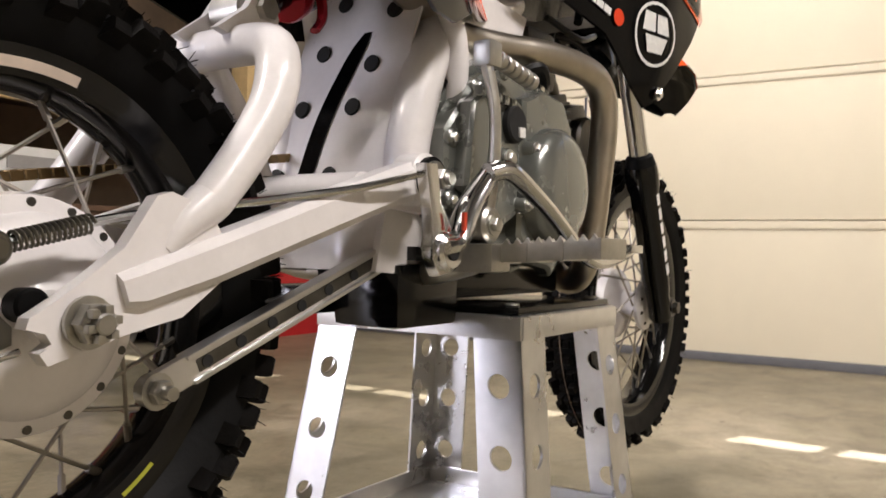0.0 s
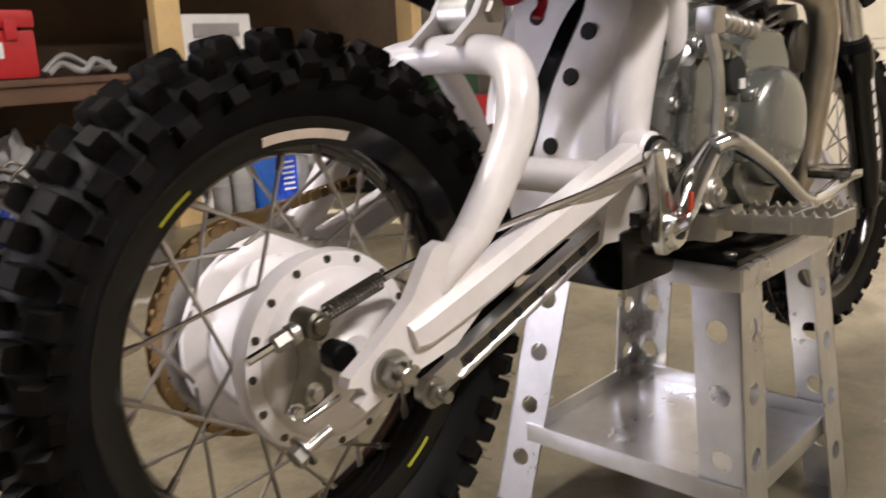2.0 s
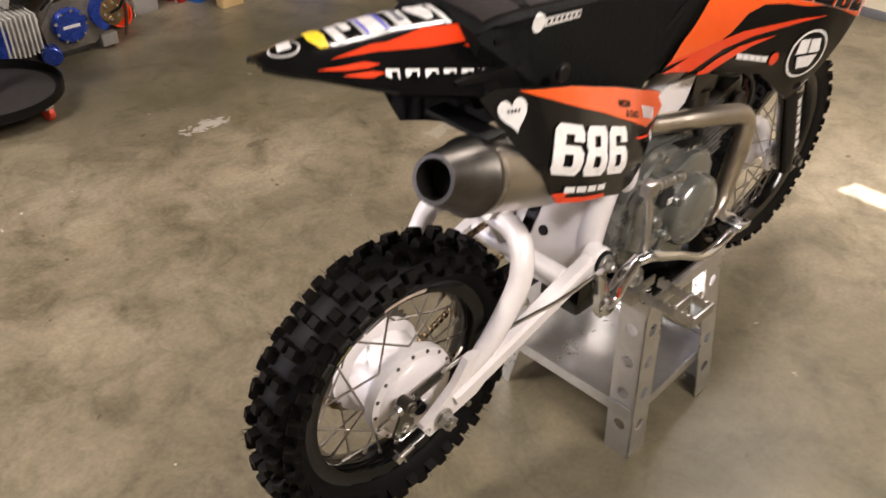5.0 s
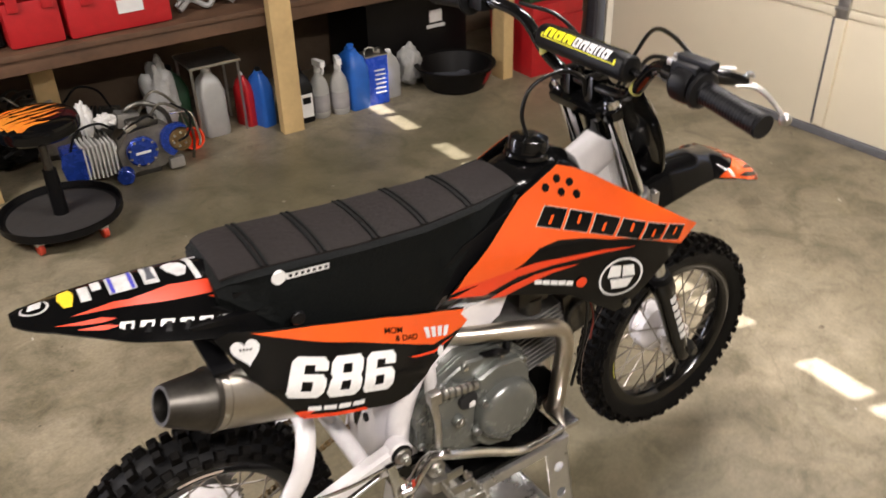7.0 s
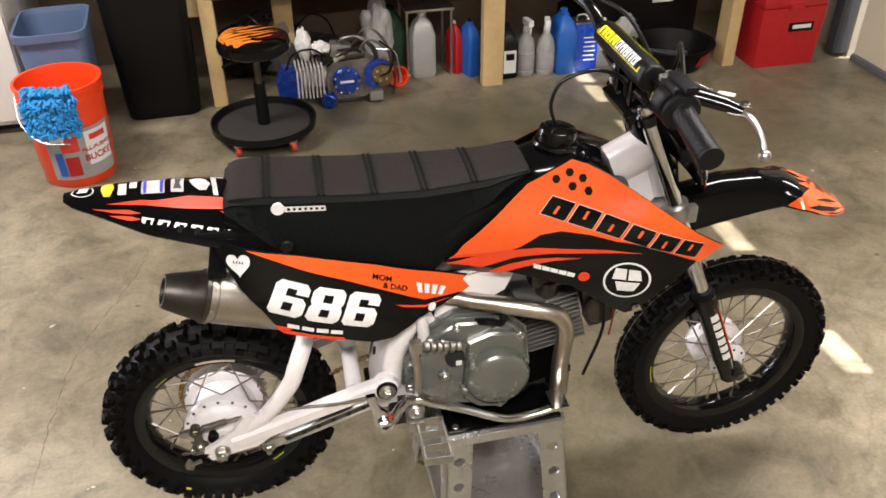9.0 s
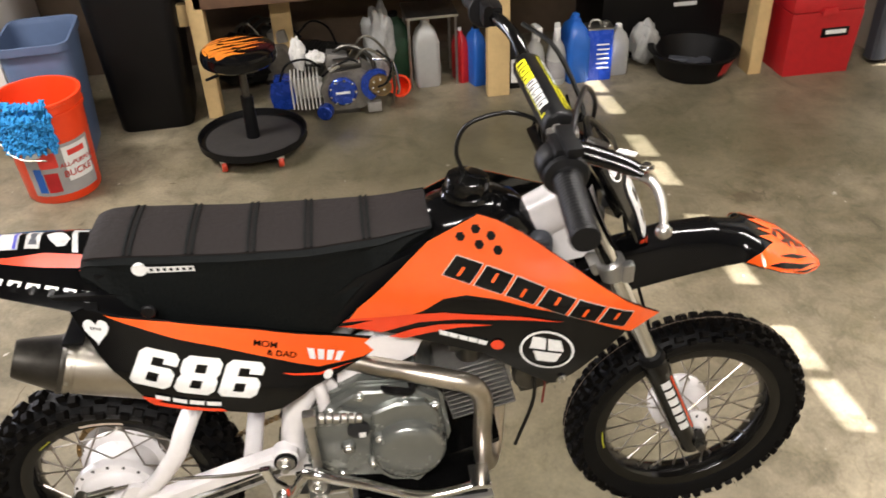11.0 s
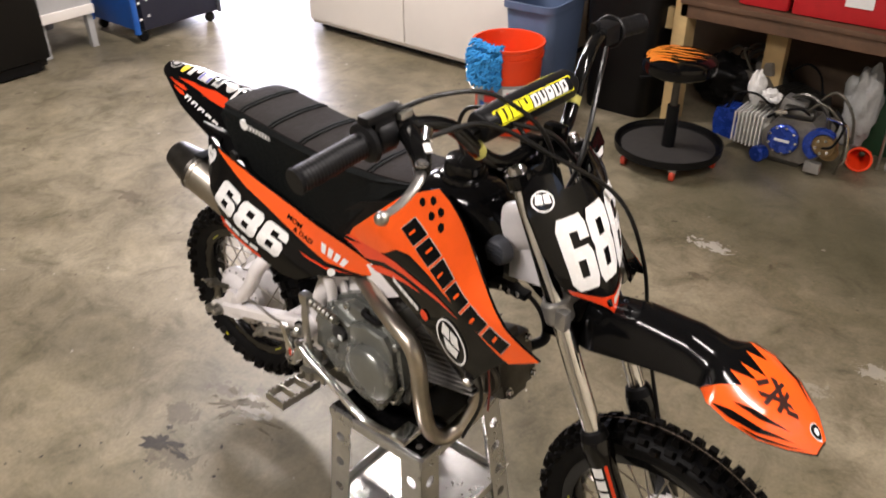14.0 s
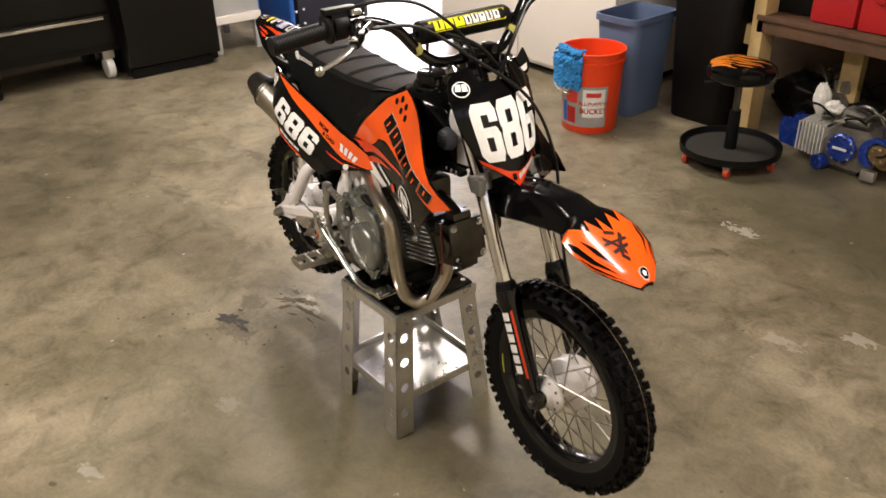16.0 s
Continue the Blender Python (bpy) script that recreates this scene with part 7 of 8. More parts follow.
heart = [(0.0912 + 0.0195 * math.sin(a) ** 3, 0.8042 + 0.0013 * (13 * math.cos(a) - 5 * math.cos(2 * a) - 2 * math.cos(3 * a) - math.cos(4 * a))) for a in [2 * math.pi * i / 24 for i in range(24)]]
part("heart_sticker", sheet([heart], s_panel, 0.0028), "white_vinyl", panel, "white heart sticker")
part("heart_mark", sheet(slanted(blocks(4, 1.2), [(0.0830, 0.8100), (0.0995, 0.8088), (0.0978, 0.8049), (0.0834, 0.8060)]), s_panel, 0.004), "black_plastic", panel, "small black mark")
part("name_bar", sheet(slanted(blocks(4, 0.2) , [(0.1570, 0.6954), (0.2496, 0.6608), (0.2476, 0.6530), (0.1560, 0.6873)]), s_panel, 0.0028), "white_vinyl", panel, "small white bars")
for txt, cx, cz, sz in (("MOM", 0.3270, 0.7345, 0.0155), ("& DAD", 0.3490, 0.7120, 0.0150)):
    bm = words(txt, sz, Matrix())
    for v in bm.verts:
        x = cx + v.co.x * 0.95 + v.co.y * 0.20
        z = cz + v.co.y * 0.80 - v.co.x * 0.42
        v.co = Vector((x, s_panel(x, z) - 0.003, z))
    part("lettering", bm, "black_plastic", panel, "black lettering")
part("scrawl_mark", sheet(slanted(blocks(4, 0.5), [(0.3880, 0.7081), (0.4448, 0.6801), (0.4359, 0.6674), (0.3906, 0.6893)]), s_panel, 0.003), "white_vinyl", panel, "white hand-drawn mark")
part("skull_mark", sheet([disc(0.4150, 0.6530, 0.008, 8)], lambda x, z: s_panel(x, z), 0.003), "white_vinyl", panel, "small white mark")
part("panel_plug", cyl(bmesh.new(), (0.172, s_panel(0.1673, 0.8021) - 0.004, 0.829), (0.172, s_panel(0.1673, 0.8021) + 0.004, 0.829), 0.011, seg=18, bev=0.002), "black_matte", panel)

# tail
T_TOP = curve_of([-.18, -.172, -.1, 0, .07, .1], [.911, .914, .917, .911, .902, .894])
T_SIDE = curve_of([-.18, .094, .2], [-.018, 0, 0])  # the tail leans a little to the right
T_EDGE = curve_of([-.18, -.171, -.16, -.13, -.1, .07, .1], [.004, .008, .017, .023, .026, .034, .036])
T_LOW = curve_of([-.195, -.171, -.129, -.033, .094, .2], [.912, .903, .890, .852, .814, .80])


def tail_edge(x):
    return T_EDGE(x), T_TOP(x) - 0.36 * T_EDGE(x)


def tail_ring(x):
    t, lo, wl = T_TOP(x), T_LOW(x), max(W_TL(x), T_EDGE(x) + 0.004)
    w, ze = tail_edge(x)
    lo = min(lo, ze - 0.004)
    half = [(x, -w * 0.5, t - (t - ze) * 0.40), (x, -w, ze), (x, -wl, lo + 0.004), (x, -wl + 0.003, lo), (x, -wl + 0.007, lo + 0.003), (x, -w + 0.004, ze - 0.006), (x, -w * 0.5, ze - 0.004)]
    whole = half + [(p[0], -p[1], p[2]) for p in reversed(half)] + [(x, 0, t)]
    return [(p[0], p[1] + T_SIDE(x), p[2]) for p in whole]


def s_tail_side(x, z):
    w, ze = tail_edge(x)
    lo = min(T_LOW(x), ze - 0.004)
    return T_SIDE(x) - (w + (ze - z) / (ze - lo) * (max(W_TL(x), w + 0.004) - w))


def tail_top(polys, off):
    """Polygons in (x, v) on the top: v runs from the right edge (0) to a little past the ridge (1)."""
    bm = bmesh.new()
    for poly in polys:
        bm.faces.new([bm.verts.new((x, v, 0)) for x, v in poly])
    for no, ks in ((Vector((0, 1, 0)), (0.3125, 0.625, 0.80)), (Vector((1, 0, 0)), [-0.16 + 0.02 * i for i in range(13)])):
        for k in ks:
            bmesh.ops.bisect_plane(bm, geom=bm.verts[:] + bm.edges[:] + bm.faces[:], plane_co=no * k, plane_no=no, dist=1e-6)
    for p in bm.verts:
        x, v = p.co.x, p.co.y
        w, ze = tail_edge(x)
        t = T_TOP(x)
        y = w * (1.6 * v - 1)
        p.co = Vector((x, y + T_SIDE(x), float(np.interp(abs(y) / w, [0, 0.5, 1], [t, t - (t - ze) * 0.40, ze])) + off))
    bmesh.ops.recalc_face_normals(bm, faces=bm.faces)
    return bm


tail = part("rear_fender", loft(bmesh.new(), [tail_ring(x) for x in np.linspace(-0.171, 0.094, 24)]), "black_plastic", bike, "black rear fender with orange stripes and stickers")
part("fender_stay", prism(bmesh.new(), [(0.098, 0.875), (0.20, 0.860), (0.20, 0.82), (0.10, 0.82)], -0.075, 0.075, 0.006), "black_matte", bike, "black plastic under the seat")
part("graphic_stripe", sheet([[(-0.104, 0.9020), (-0.05, 0.9015), (-0.030, 0.8985), (0.023, 0.898), (0.075, 0.889), (0.093, 0.878), (0.098, 0.870), (0.02, 0.882), (-0.045, 0.8945)]], s_tail_side, 0.0012), "orange_red", tail, "red-orange flame stripe")
part("graphic_stripe", sheet([[(-0.126, 0.8985), (-0.07, 0.8925), (-0.052, 0.8865), (-0.070, 0.8872), (-0.095, 0.8915)]], s_tail_side, 0.0034), "orange_red", tail, "red-orange stripe")
part("graphic_stripe", sheet([[(-0.102, 0.8890), (-0.066, 0.8842), (-0.052, 0.8790), (-0.070, 0.8795), (-0.085, 0.8835)]], s_tail_side, 0.0034), "orange_red", tail, "red-orange stripe")
part("graphic_stripe", sheet([[(0.07, 0.872), (0.098, 0.864), (0.114, 0.846), (0.10, 0.852)]], s_tail_side, 0.0014), "orange_red", tail, "red-orange stripe")
for poly in slanted(blocks(6, 0.42), [(-0.050, 0.8815), (0.092, 0.8445), (0.084, 0.8305), (-0.058, 0.8690)]):
    part("logo_bar", sheet([poly], s_tail_side, 0.0024), "white_vinyl", tail, "white logo bar")
for k, poly in enumerate(slanted(blocks(6, 2.4), [(-0.044, 0.8780), (0.088, 0.8435), (0.083, 0.8340), (-0.050, 0.8695)])):
    part("logo_slit", sheet([poly], s_tail_side, 0.0032), "black_plastic", tail, "dark slit")


def tail_sticker(x0, x1, v0, v1, material, label, lean=0.0):
    return part("sticker", tail_top([[(x0, v0), (x1, v0), (x1 + lean, v1), (x0 + lean, v1)]], 0.0012), material, tail, label)


k = 18
part("sticker", tail_top([[(-0.141 + 0.018 * math.cos(2 * math.pi * i / k), 0.44 + 0.30 * math.sin(2 * math.pi * i / k)) for i in range(k)]], 0.0012), "worn_white", tail, "round white badge")
part("sticker_mark", tail_top([[(-0.141 + 0.0155 * math.cos(2 * math.pi * i / k), 0.44 + 0.25 * math.sin(2 * math.pi * i / k)) for i in range(k)]], 0.0020), "black_plastic", tail, "black badge field")
part("sticker_mark", tail_top([[(-0.150, 0.34), (-0.134, 0.34), (-0.130, 0.62), (-0.146, 0.62)]], 0.0028), "worn_white", tail, "white badge shape")
part("sticker", tail_top([[(-0.113, 0.45), (-0.108, 0.10), (-0.098, 0.06), (-0.092, 0.45), (-0.096, 0.86), (-0.109, 0.86)]], 0.0012), "amber_vinyl", tail, "yellow shield sticker")
tail_sticker(-0.086, -0.073, 0.12, 0.72, "worn_white", "white sticker")
tail_sticker(-0.069, -0.057, 0.40, 0.88, "worn_white", "white sticker")
s_ = tail_sticker(-0.050, -0.014, 0.12, 0.90, "worn_white", "white sticker with blue edges")
for x0 in (-0.047, -0.021):
    part("sticker_mark", tail_top([[(x0, 0.13), (x0 + 0.005, 0.13), (x0 + 0.005, 0.89), (x0, 0.89)]], 0.0020), "blue_ink", s_, "blue stripe")
s_ = tail_sticker(-0.004, 0.016, 0.14, 0.90, "worn_white", "white sticker with dark print")
part("sticker_mark", tail_top([[(0.000, 0.26), (0.013, 0.26), (0.010, 0.5), (0.013, 0.80), (0.001, 0.80), (0.003, 0.5)]], 0.0020), "dark_grey", s_, "dark printed mark")
part("sticker", tail_top([[(0.024, 0.62), (0.030, 0.40), (0.041, 0.20), (0.052, 0.22), (0.058, 0.46), (0.050, 0.66), (0.041, 0.84), (0.032, 0.82)]], 0.0012), "worn_white", tail, "white heart-shaped badge")
tail_sticker(0.063, 0.071, 0.02, 0.98, "worn_white", "white strip sticker", -0.006)
tail_sticker(0.058, 0.078, 0.84, 0.99, "worn_white", "white strip sticker")
bm = prism(bmesh.new(), [(0.03, 0.850), (0.06, 0.808), (0.12, 0.795), (0.17, 0.80), (0.17, 0.84)], -0.085, 0.085, 0.006)
part("inner_fender", bm, "black_matte", bike, "black inner fender")

# seat
def seat_ring(x):
    zt = float(np.interp(x, [.078, .084, .10, .13, .20, .30, .42, .52, .60], [.888, .898, .903, .903, .897, .888, .883, .885, .892]))
    wt = float(np.interp(x, [.078, .09, .12, .40, .56, .60], [.050, .056, .060, .060, .048, .044]))
    zb = float(np.interp(x, [.08, .10, .15, .27, .42, .48, .56, .60], [.876, .858, .814, .772, .735, .80, .868, .882]))
    wb = float(np.interp(x, [.08, .15, .40, .50, .56, .60], [.072, .094, .080, .074, .062, .052]))
    h = zt - zb
    side = [(x, -wt * 0.5, zt + 0.003), (x, -wt, zt), (x, -wt - 0.010, zt - 0.004), (x, -wt - 0.018, zt - 0.012 * min(1, h / 0.05)), (x, -wt - (wb - wt) * 0.52, zt - h * 0.33), (x, -wb, zb), (x, -wb + 0.014, zb - 0.035)]
    return [(x, 0, zt + 0.004)] + side + [(p[0], -p[1], p[2]) for p in reversed(side)]


rings = [seat_ring(x) for x in np.linspace(0.078, 0.60, 34)]
seat = part("seat", loft(bmesh.new(), rings), "seat_side", bike, "black gripper seat cover")
RIBS = [0.150, 0.238, 0.327, 0.412, 0.500]


def seat_strip(xs, lift):
    bm = bmesh.new()
    rows = []
    for x in xs:
        r = seat_ring(x)
        q = [r[-3], r[-2], r[-1], r[0], r[1], r[2], r[3]]
        rows.append([bm.verts.new((p[0], p[1] * 1.006, p[2] + lift)) for p in q])
    for a, b in zip(rows, rows[1:]):
        for i in range(len(a) - 1):
            bm.faces.new((a[i], a[i + 1], b[i + 1], b[i]))
    bmesh.ops.recalc_face_normals(bm, faces=bm.faces)
    out = bmesh.ops.extrude_face_region(bm, geom=bm.faces[:])
    for g in out["geom"]:
        if isinstance(g, bmesh.types.BMVert):
            g.co.z -= 0.003
    bmesh.ops.recalc_face_normals(bm, faces=bm.faces)
    return bm


part("seat_top", seat_strip(np.linspace(0.086, 0.598, 60), 0.0022), "seat_top", seat, "grey ribbed seat top", sharp=60)
for c in RIBS:
    for d0 in (-0.0065, 0.0025):
        part("seat_rib", seat_strip(np.linspace(c + d0, c + d0 + 0.004, 3), 0.0048), "seat_side", seat, "black stitched rib", sharp=60)


def s_seat(x, z):
    r = seat_ring(x)
    zs = [p[2] for p in (r[6], r[5], r[4], r[3])]
    ys = [p[1] for p in (r[6], r[5], r[4], r[3])]
    return float(np.interp(z, zs, ys))


part("logo_dot", sheet([disc(0.165, 0.8795, 0.0115, 16)], s_seat, 0.002), "white_vinyl", seat, "white round logo")
part("logo_bar", sheet(slanted(blocks(1), [(0.176, 0.883), (0.243, 0.8770), (0.243, 0.8665), (0.176, 0.872)]), s_seat, 0.002), "white_vinyl", seat, "white logo bar")
part("logo_mark", sheet(slanted(blocks(7, 0.9), [(0.180, 0.8805), (0.240, 0.8750), (0.240, 0.8700), (0.180, 0.875)]), s_seat, 0.003), "black_matte", seat, "dark strokes")

# tank
def tank_ring(x):
    zt = float(np.interp(x, [.585, .60, .66, .71, .745, .775], [.880, .895, .906, .903, .890, .85]))
    w = float(np.interp(x, [.585, .62, .70, .745, .775], [.050, .066, .066, .050, .034]))
    zb = 0.74
    return [(x, 0, zt + 0.006), (x, -w * 0.5, zt + 0.002), (x, -w * 0.82, zt - 0.014), (x, -w, zt - 0.045), (x, -w * 0.9, zb), (x, w * 0.9, zb), (x, w, zt - 0.045), (x, w * 0.82, zt - 0.014), (x, w * 0.5, zt + 0.002)]


tank = part("fuel_tank", loft(bmesh.new(), [tank_ring(x) for x in np.linspace(0.586, 0.775, 16)]), "black_plastic", bike, "gloss black plastic fuel tank")
cm = pose(0.662, 0, 0.908, 0, 6, 0)
part("fuel_cap", lathe(bmesh.new(), [(0, 0.034), (0.024, 0.034), (0.033, 0.030), (0.035, 0.024), (0.035, 0.008), (0.040, 0.006), (0.042, 0.0)], cm, 30), "black_paint", tank, "gloss black fuel cap")
part("vent_hose", tube(bmesh.new(), [(0.660, 0, 0.940), (0.648, 0.0, 0.985), (0.667, 0.0, 1.026), (0.725, 0.0, 1.040), (0.775, 0.0, 1.02), (0.785, 0.0, 0.985)], 0.0036, 10, 6), "cable", tank, "black vent hose")
reg = part("regulator", cyl(bmesh.new(), (0.770, -0.030, 0.822), (0.770, -0.052, 0.822), 0.026, 0.023, 22, 0.004), "dark_grey", bike, "finned dark grey regulator")
for k in range(5):
    part("regulator_fin", box(bmesh.new(), (0.770, -0.053, 0.808 + 0.007 * k), (0.034 - 0.004 * abs(k - 2), 0.004, 0.003), 0.001, None), "dark_grey", reg)
bm = box(bmesh.new(), (0.800, -0.044, 0.764), (0.070, 0.020, 0.012), 0.003)
tube(bm, [(0.775, -0.045, 0.762), (0.745, -0.055, 0.745), (0.725, -0.06, 0.715)], 0.006, 8, 4)
br = part("bracket", bm, "black_matte", bike)
for x in (0.785, 0.802, 0.820):
    part("bracket_bolt", bolt(bmesh.new(), (x, -0.054, 0.764), (0, -1, 0), 0.004, 0.003), "chrome", br)
# added black filler block that darkens the open space under seat and tank
bm = prism(bmesh.new(), [(0.16, 0.80), (0.42, 0.735), (0.58, 0.735), (0.70, 0.775), (0.70, 0.85), (0.60, 0.868), (0.48, 0.82), (0.42, 0.775), (0.20, 0.815)], -0.074, 0.074, 0.008)
part("gap_block", bm, "black_matte", bike, "added black filler block under the seat and tank")

# ---- front end ----
FB, FT = Vector((1.082, 0, 0.325)), Vector((0.800, 0, 0.990))
fd = (FT - FB).normalized()


def on_fork(t, y=0.0):
    p = FB.lerp(FT, t)
    return Vector((p.x, y, p.z))


for s in (-1, 1):
    y = s * 0.070
    low = bmesh.new()
    qm = Matrix.Translation(on_fork(0, y)) @ fd.to_track_quat("Z", "Y").to_matrix().to_4x4()
    lathe(low, [(0, -0.022), (0.016, -0.022), (0.019, -0.016), (0.019, 0.02), (0.022, 0.05), (0.0225, 0.20), (0.026, 0.215), (0.026, 0.240), (0.0245, 0.248), (0, 0.248)], qm, 24)
    slider = part("fork_slider", low, "black_paint", bike, "gloss black lower fork leg")
    part("fork_tube", lathe(bmesh.new(), [(0, 0.245), (0.0155, 0.245), (0.0155, 0.716), (0.012, 0.722), (0, 0.722)], qm, 22), "chrome", bike, "bright steel fork tube")
    part("dust_seal", lathe(bmesh.new(), [(0.0158, 0.248), (0.024, 0.248), (0.021, 0.262), (0.0158, 0.266)], qm, 22), "rubber", slider, "black dust seal")
    if s < 0:
        bm = bmesh.new()
        fx = Vector((fd.z, 0, -fd.x))
        for k in range(6):
            z0 = 0.062 + 0.024 * k
            rr = 0.0232
            c0, c1 = on_fork(0, y) + fd * z0, on_fork(0, y) + fd * (z0 + 0.018)
            arc = [radians(v) for v in (60, 75, 90, 105)]
            r0 = [bm.verts.new(c0 + fx * (rr * math.cos(a)) + Vector((0, -rr * math.sin(a), 0))) for a in arc]
            r1 = [bm.verts.new(c1 + fx * (rr * math.cos(a)) + Vector((0, -rr * math.sin(a), 0))) for a in arc]
            for i in range(3):
                bm.faces.new((r0[i], r0[i + 1], r1[i + 1], r1[i]))
        part("logo_bar", bm, "white_vinyl", slider, "white logo bars down the fork")
        bm = bmesh.new()
        c0, c1 = on_fork(0, y) + fd * 0.05, on_fork(0, y) + fd * 0.205
        arc = [radians(v) for v in (34, 42, 48)]
        r0 = [bm.verts.new(c0 + fx * (rr * math.cos(a)) + Vector((0, -rr * math.sin(a), 0))) for a in arc]
        r1 = [bm.verts.new(c1 + fx * (rr * math.cos(a)) + Vector((0, -rr * math.sin(a), 0))) for a in arc]
        for i in range(2):
            bm.faces.new((r0[i], r0[i + 1], r1[i + 1], r1[i]))
        part("fork_stripe", bm, "orange_red", slider, "red stripe")
bm = cyl(bmesh.new(), (1.100, -0.094, 0.325), (1.100, 0.094, 0.325), 0.0065, seg=14)
bolt(bm, (1.100, -0.086, 0.325), (0, -1, 0), 0.010, 0.009)
for s in (-1, 1):
    box(bm, (1.092, s * 0.070, 0.325), (0.04, 0.03, 0.034), 0.008)
part("front_axle", bm, "dark_steel", bike, "dark axle with steel nut")
# triple clamps
c = on_fork(0.665)
bm = bmesh.new()
for s in (-1, 1):
    qc = on_fork(0.665, s * 0.070)
    cyl(bm, qc - fd * 0.018, qc + fd * 0.018, 0.024, seg=22, bev=0.003)
    box(bm, (qc.x + 0.02, s * 0.086, qc.z), (0.02, 0.018, 0.034), 0.004)
m = frame_of(c + Vector((-0.012, 0, 0)), (0, 1, 0), fd)
box(bm, (0, 0, 0), (0.13, 0.026, 0.045), 0.006, m)
part("lower_clamp", bm, "alloy", bike, "cast alloy lower fork clamp")
bm = bmesh.new()
for s in (-1, 1):
    qc = on_fork(0.965, s * 0.070)
    cyl(bm, qc - fd * 0.012, qc + fd * 0.012, 0.022, seg=22, bev=0.003)
c2 = on_fork(0.965)
box(bm, (0, 0, 0), (0.13, 0.020, 0.05), 0.006, frame_of(c2 + Vector((-0.010, 0, 0)), (0, 1, 0), fd))
for s in (-1, 1):
    box(bm, (c2.x - 0.008, s * 0.03, c2.z + 0.030), (0.036, 0.022, 0.05), 0.006)
part("upper_clamp", bm, "black_paint", bike, "black upper fork clamp and bar risers")
for s in (-1, 1):
    part("clamp_bolt", bolt(bmesh.new(), (c2.x + 0.018, s * 0.052, c2.z), (1, 0, 0.1), 0.006, 0.006), "chrome", bike)
    part("clamp_bolt", bolt(bmesh.new(), (c2.x + 0.022, s * 0.060, c2.z - 0.045), (1, 0.5 * s, 0.1), 0.007, 0.006), "chrome", bike)

# handlebar with pad
BX = c2.x - 0.012
bars = part("handlebar", tube(bmesh.new(), [(0.7350, -0.398, 1.081), (0.740, -0.30, 1.0935), (0.756, -0.225, 1.100), (0.775, -0.165, 1.083), (0.788, -0.116, 1.030), (BX + 0.002, -0.075, 1.004), (BX, 0, 1.002), (BX + 0.002, 0.075, 1.004),
                                            (0.788, 0.116, 1.030), (0.775, 0.165, 1.083), (0.756, 0.225, 1.100), (0.740, 0.30, 1.0935), (0.7350, 0.398, 1.081)], 0.0110, 14, 6), "black_paint", bike, "gloss black handlebar")
part("crossbar", cyl(bmesh.new(), (0.779, -0.142, 1.062), (0.779, 0.142, 1.062), 0.006, seg=10), "black_paint", bars)
pm = frame_of((0.779, 0, 1.064), (0, 1, 0), (0.25, 0, 1))
padp = []
for k, u in enumerate((-0.112, -0.110, -0.106, 0.106, 0.110, 0.112)):
    s = (0.80, 0.93, 1, 1, 0.93, 0.80)[k]
    padp.append([pm @ Vector((u, 0.0225 * s * sgn(math.cos(t)) * abs(math.cos(t)) ** 0.8, 0.0225 * s * sgn(math.sin(t)) * abs(math.sin(t)) ** 0.8)) for t in [2 * math.pi * i / 24 for i in range(24)]])
bpad = part("bar_pad", loft(bmesh.new(), padp), "black_matte", bars, "black foam bar pad")


def on_pad(u0, u1, a0, a1, off):
    bm = bmesh.new()
    rows = [[bm.verts.new(pm @ Vector((u, (0.0228 + off) * math.cos(a), (0.0228 + off) * math.sin(a)))) for a in np.linspace(radians(a0), radians(a1), 8)] for u in (u0, u1)]
    for i in range(7):
        bm.faces.new((rows[0][i], rows[0][i + 1], rows[1][i + 1], rows[1][i]))
    return bm


for a0, a1, sg in ((12, 74, 1), (-86, -28, -1)):
    # yellow outline, black field, yellow and white letter blocks
    part("pad_print", on_pad(-0.094, 0.094, a0, a1, 0.0006), "yellow_vinyl", bpad, "yellow outline of the logo")
    part("pad_print", on_pad(-0.090, 0.090, a0 + 5, a1 - 5, 0.0014), "black_matte", bpad, "black logo field")
    n0 = -0.086
    for k, w in enumerate((0.026, 0.024, 0.026, 0.018, 0.018, 0.018, 0.018, 0.018)):
        u0, u1 = sorted((sg * n0, sg * (n0 + w - 0.003)))
        part("pad_letter", on_pad(u0, u1, a0 + 9, a1 - 9, 0.0022), "yellow_vinyl" if k < 3 else "white_vinyl", bpad, "yellow letter block" if k < 3 else "white letter block")
        part("pad_letter_gap", on_pad((u0 + u1) / 2 - 0.0022, (u0 + u1) / 2 + 0.0022, a0 + 9 + 8 * (k % 2), a1 - 17 - 8 * (k % 3), 0.0030), "black_matte", bpad, "dark gap")
        n0 += w
for s in (-1, 1):
    part("bar_sticker", tube(bmesh.new(), [(0.7880, s * 0.1155, 1.0285), (0.7862, s * 0.1235, 1.042)], 0.0114, 14, 1), "dull_label", bars, "pale yellow bar sticker")


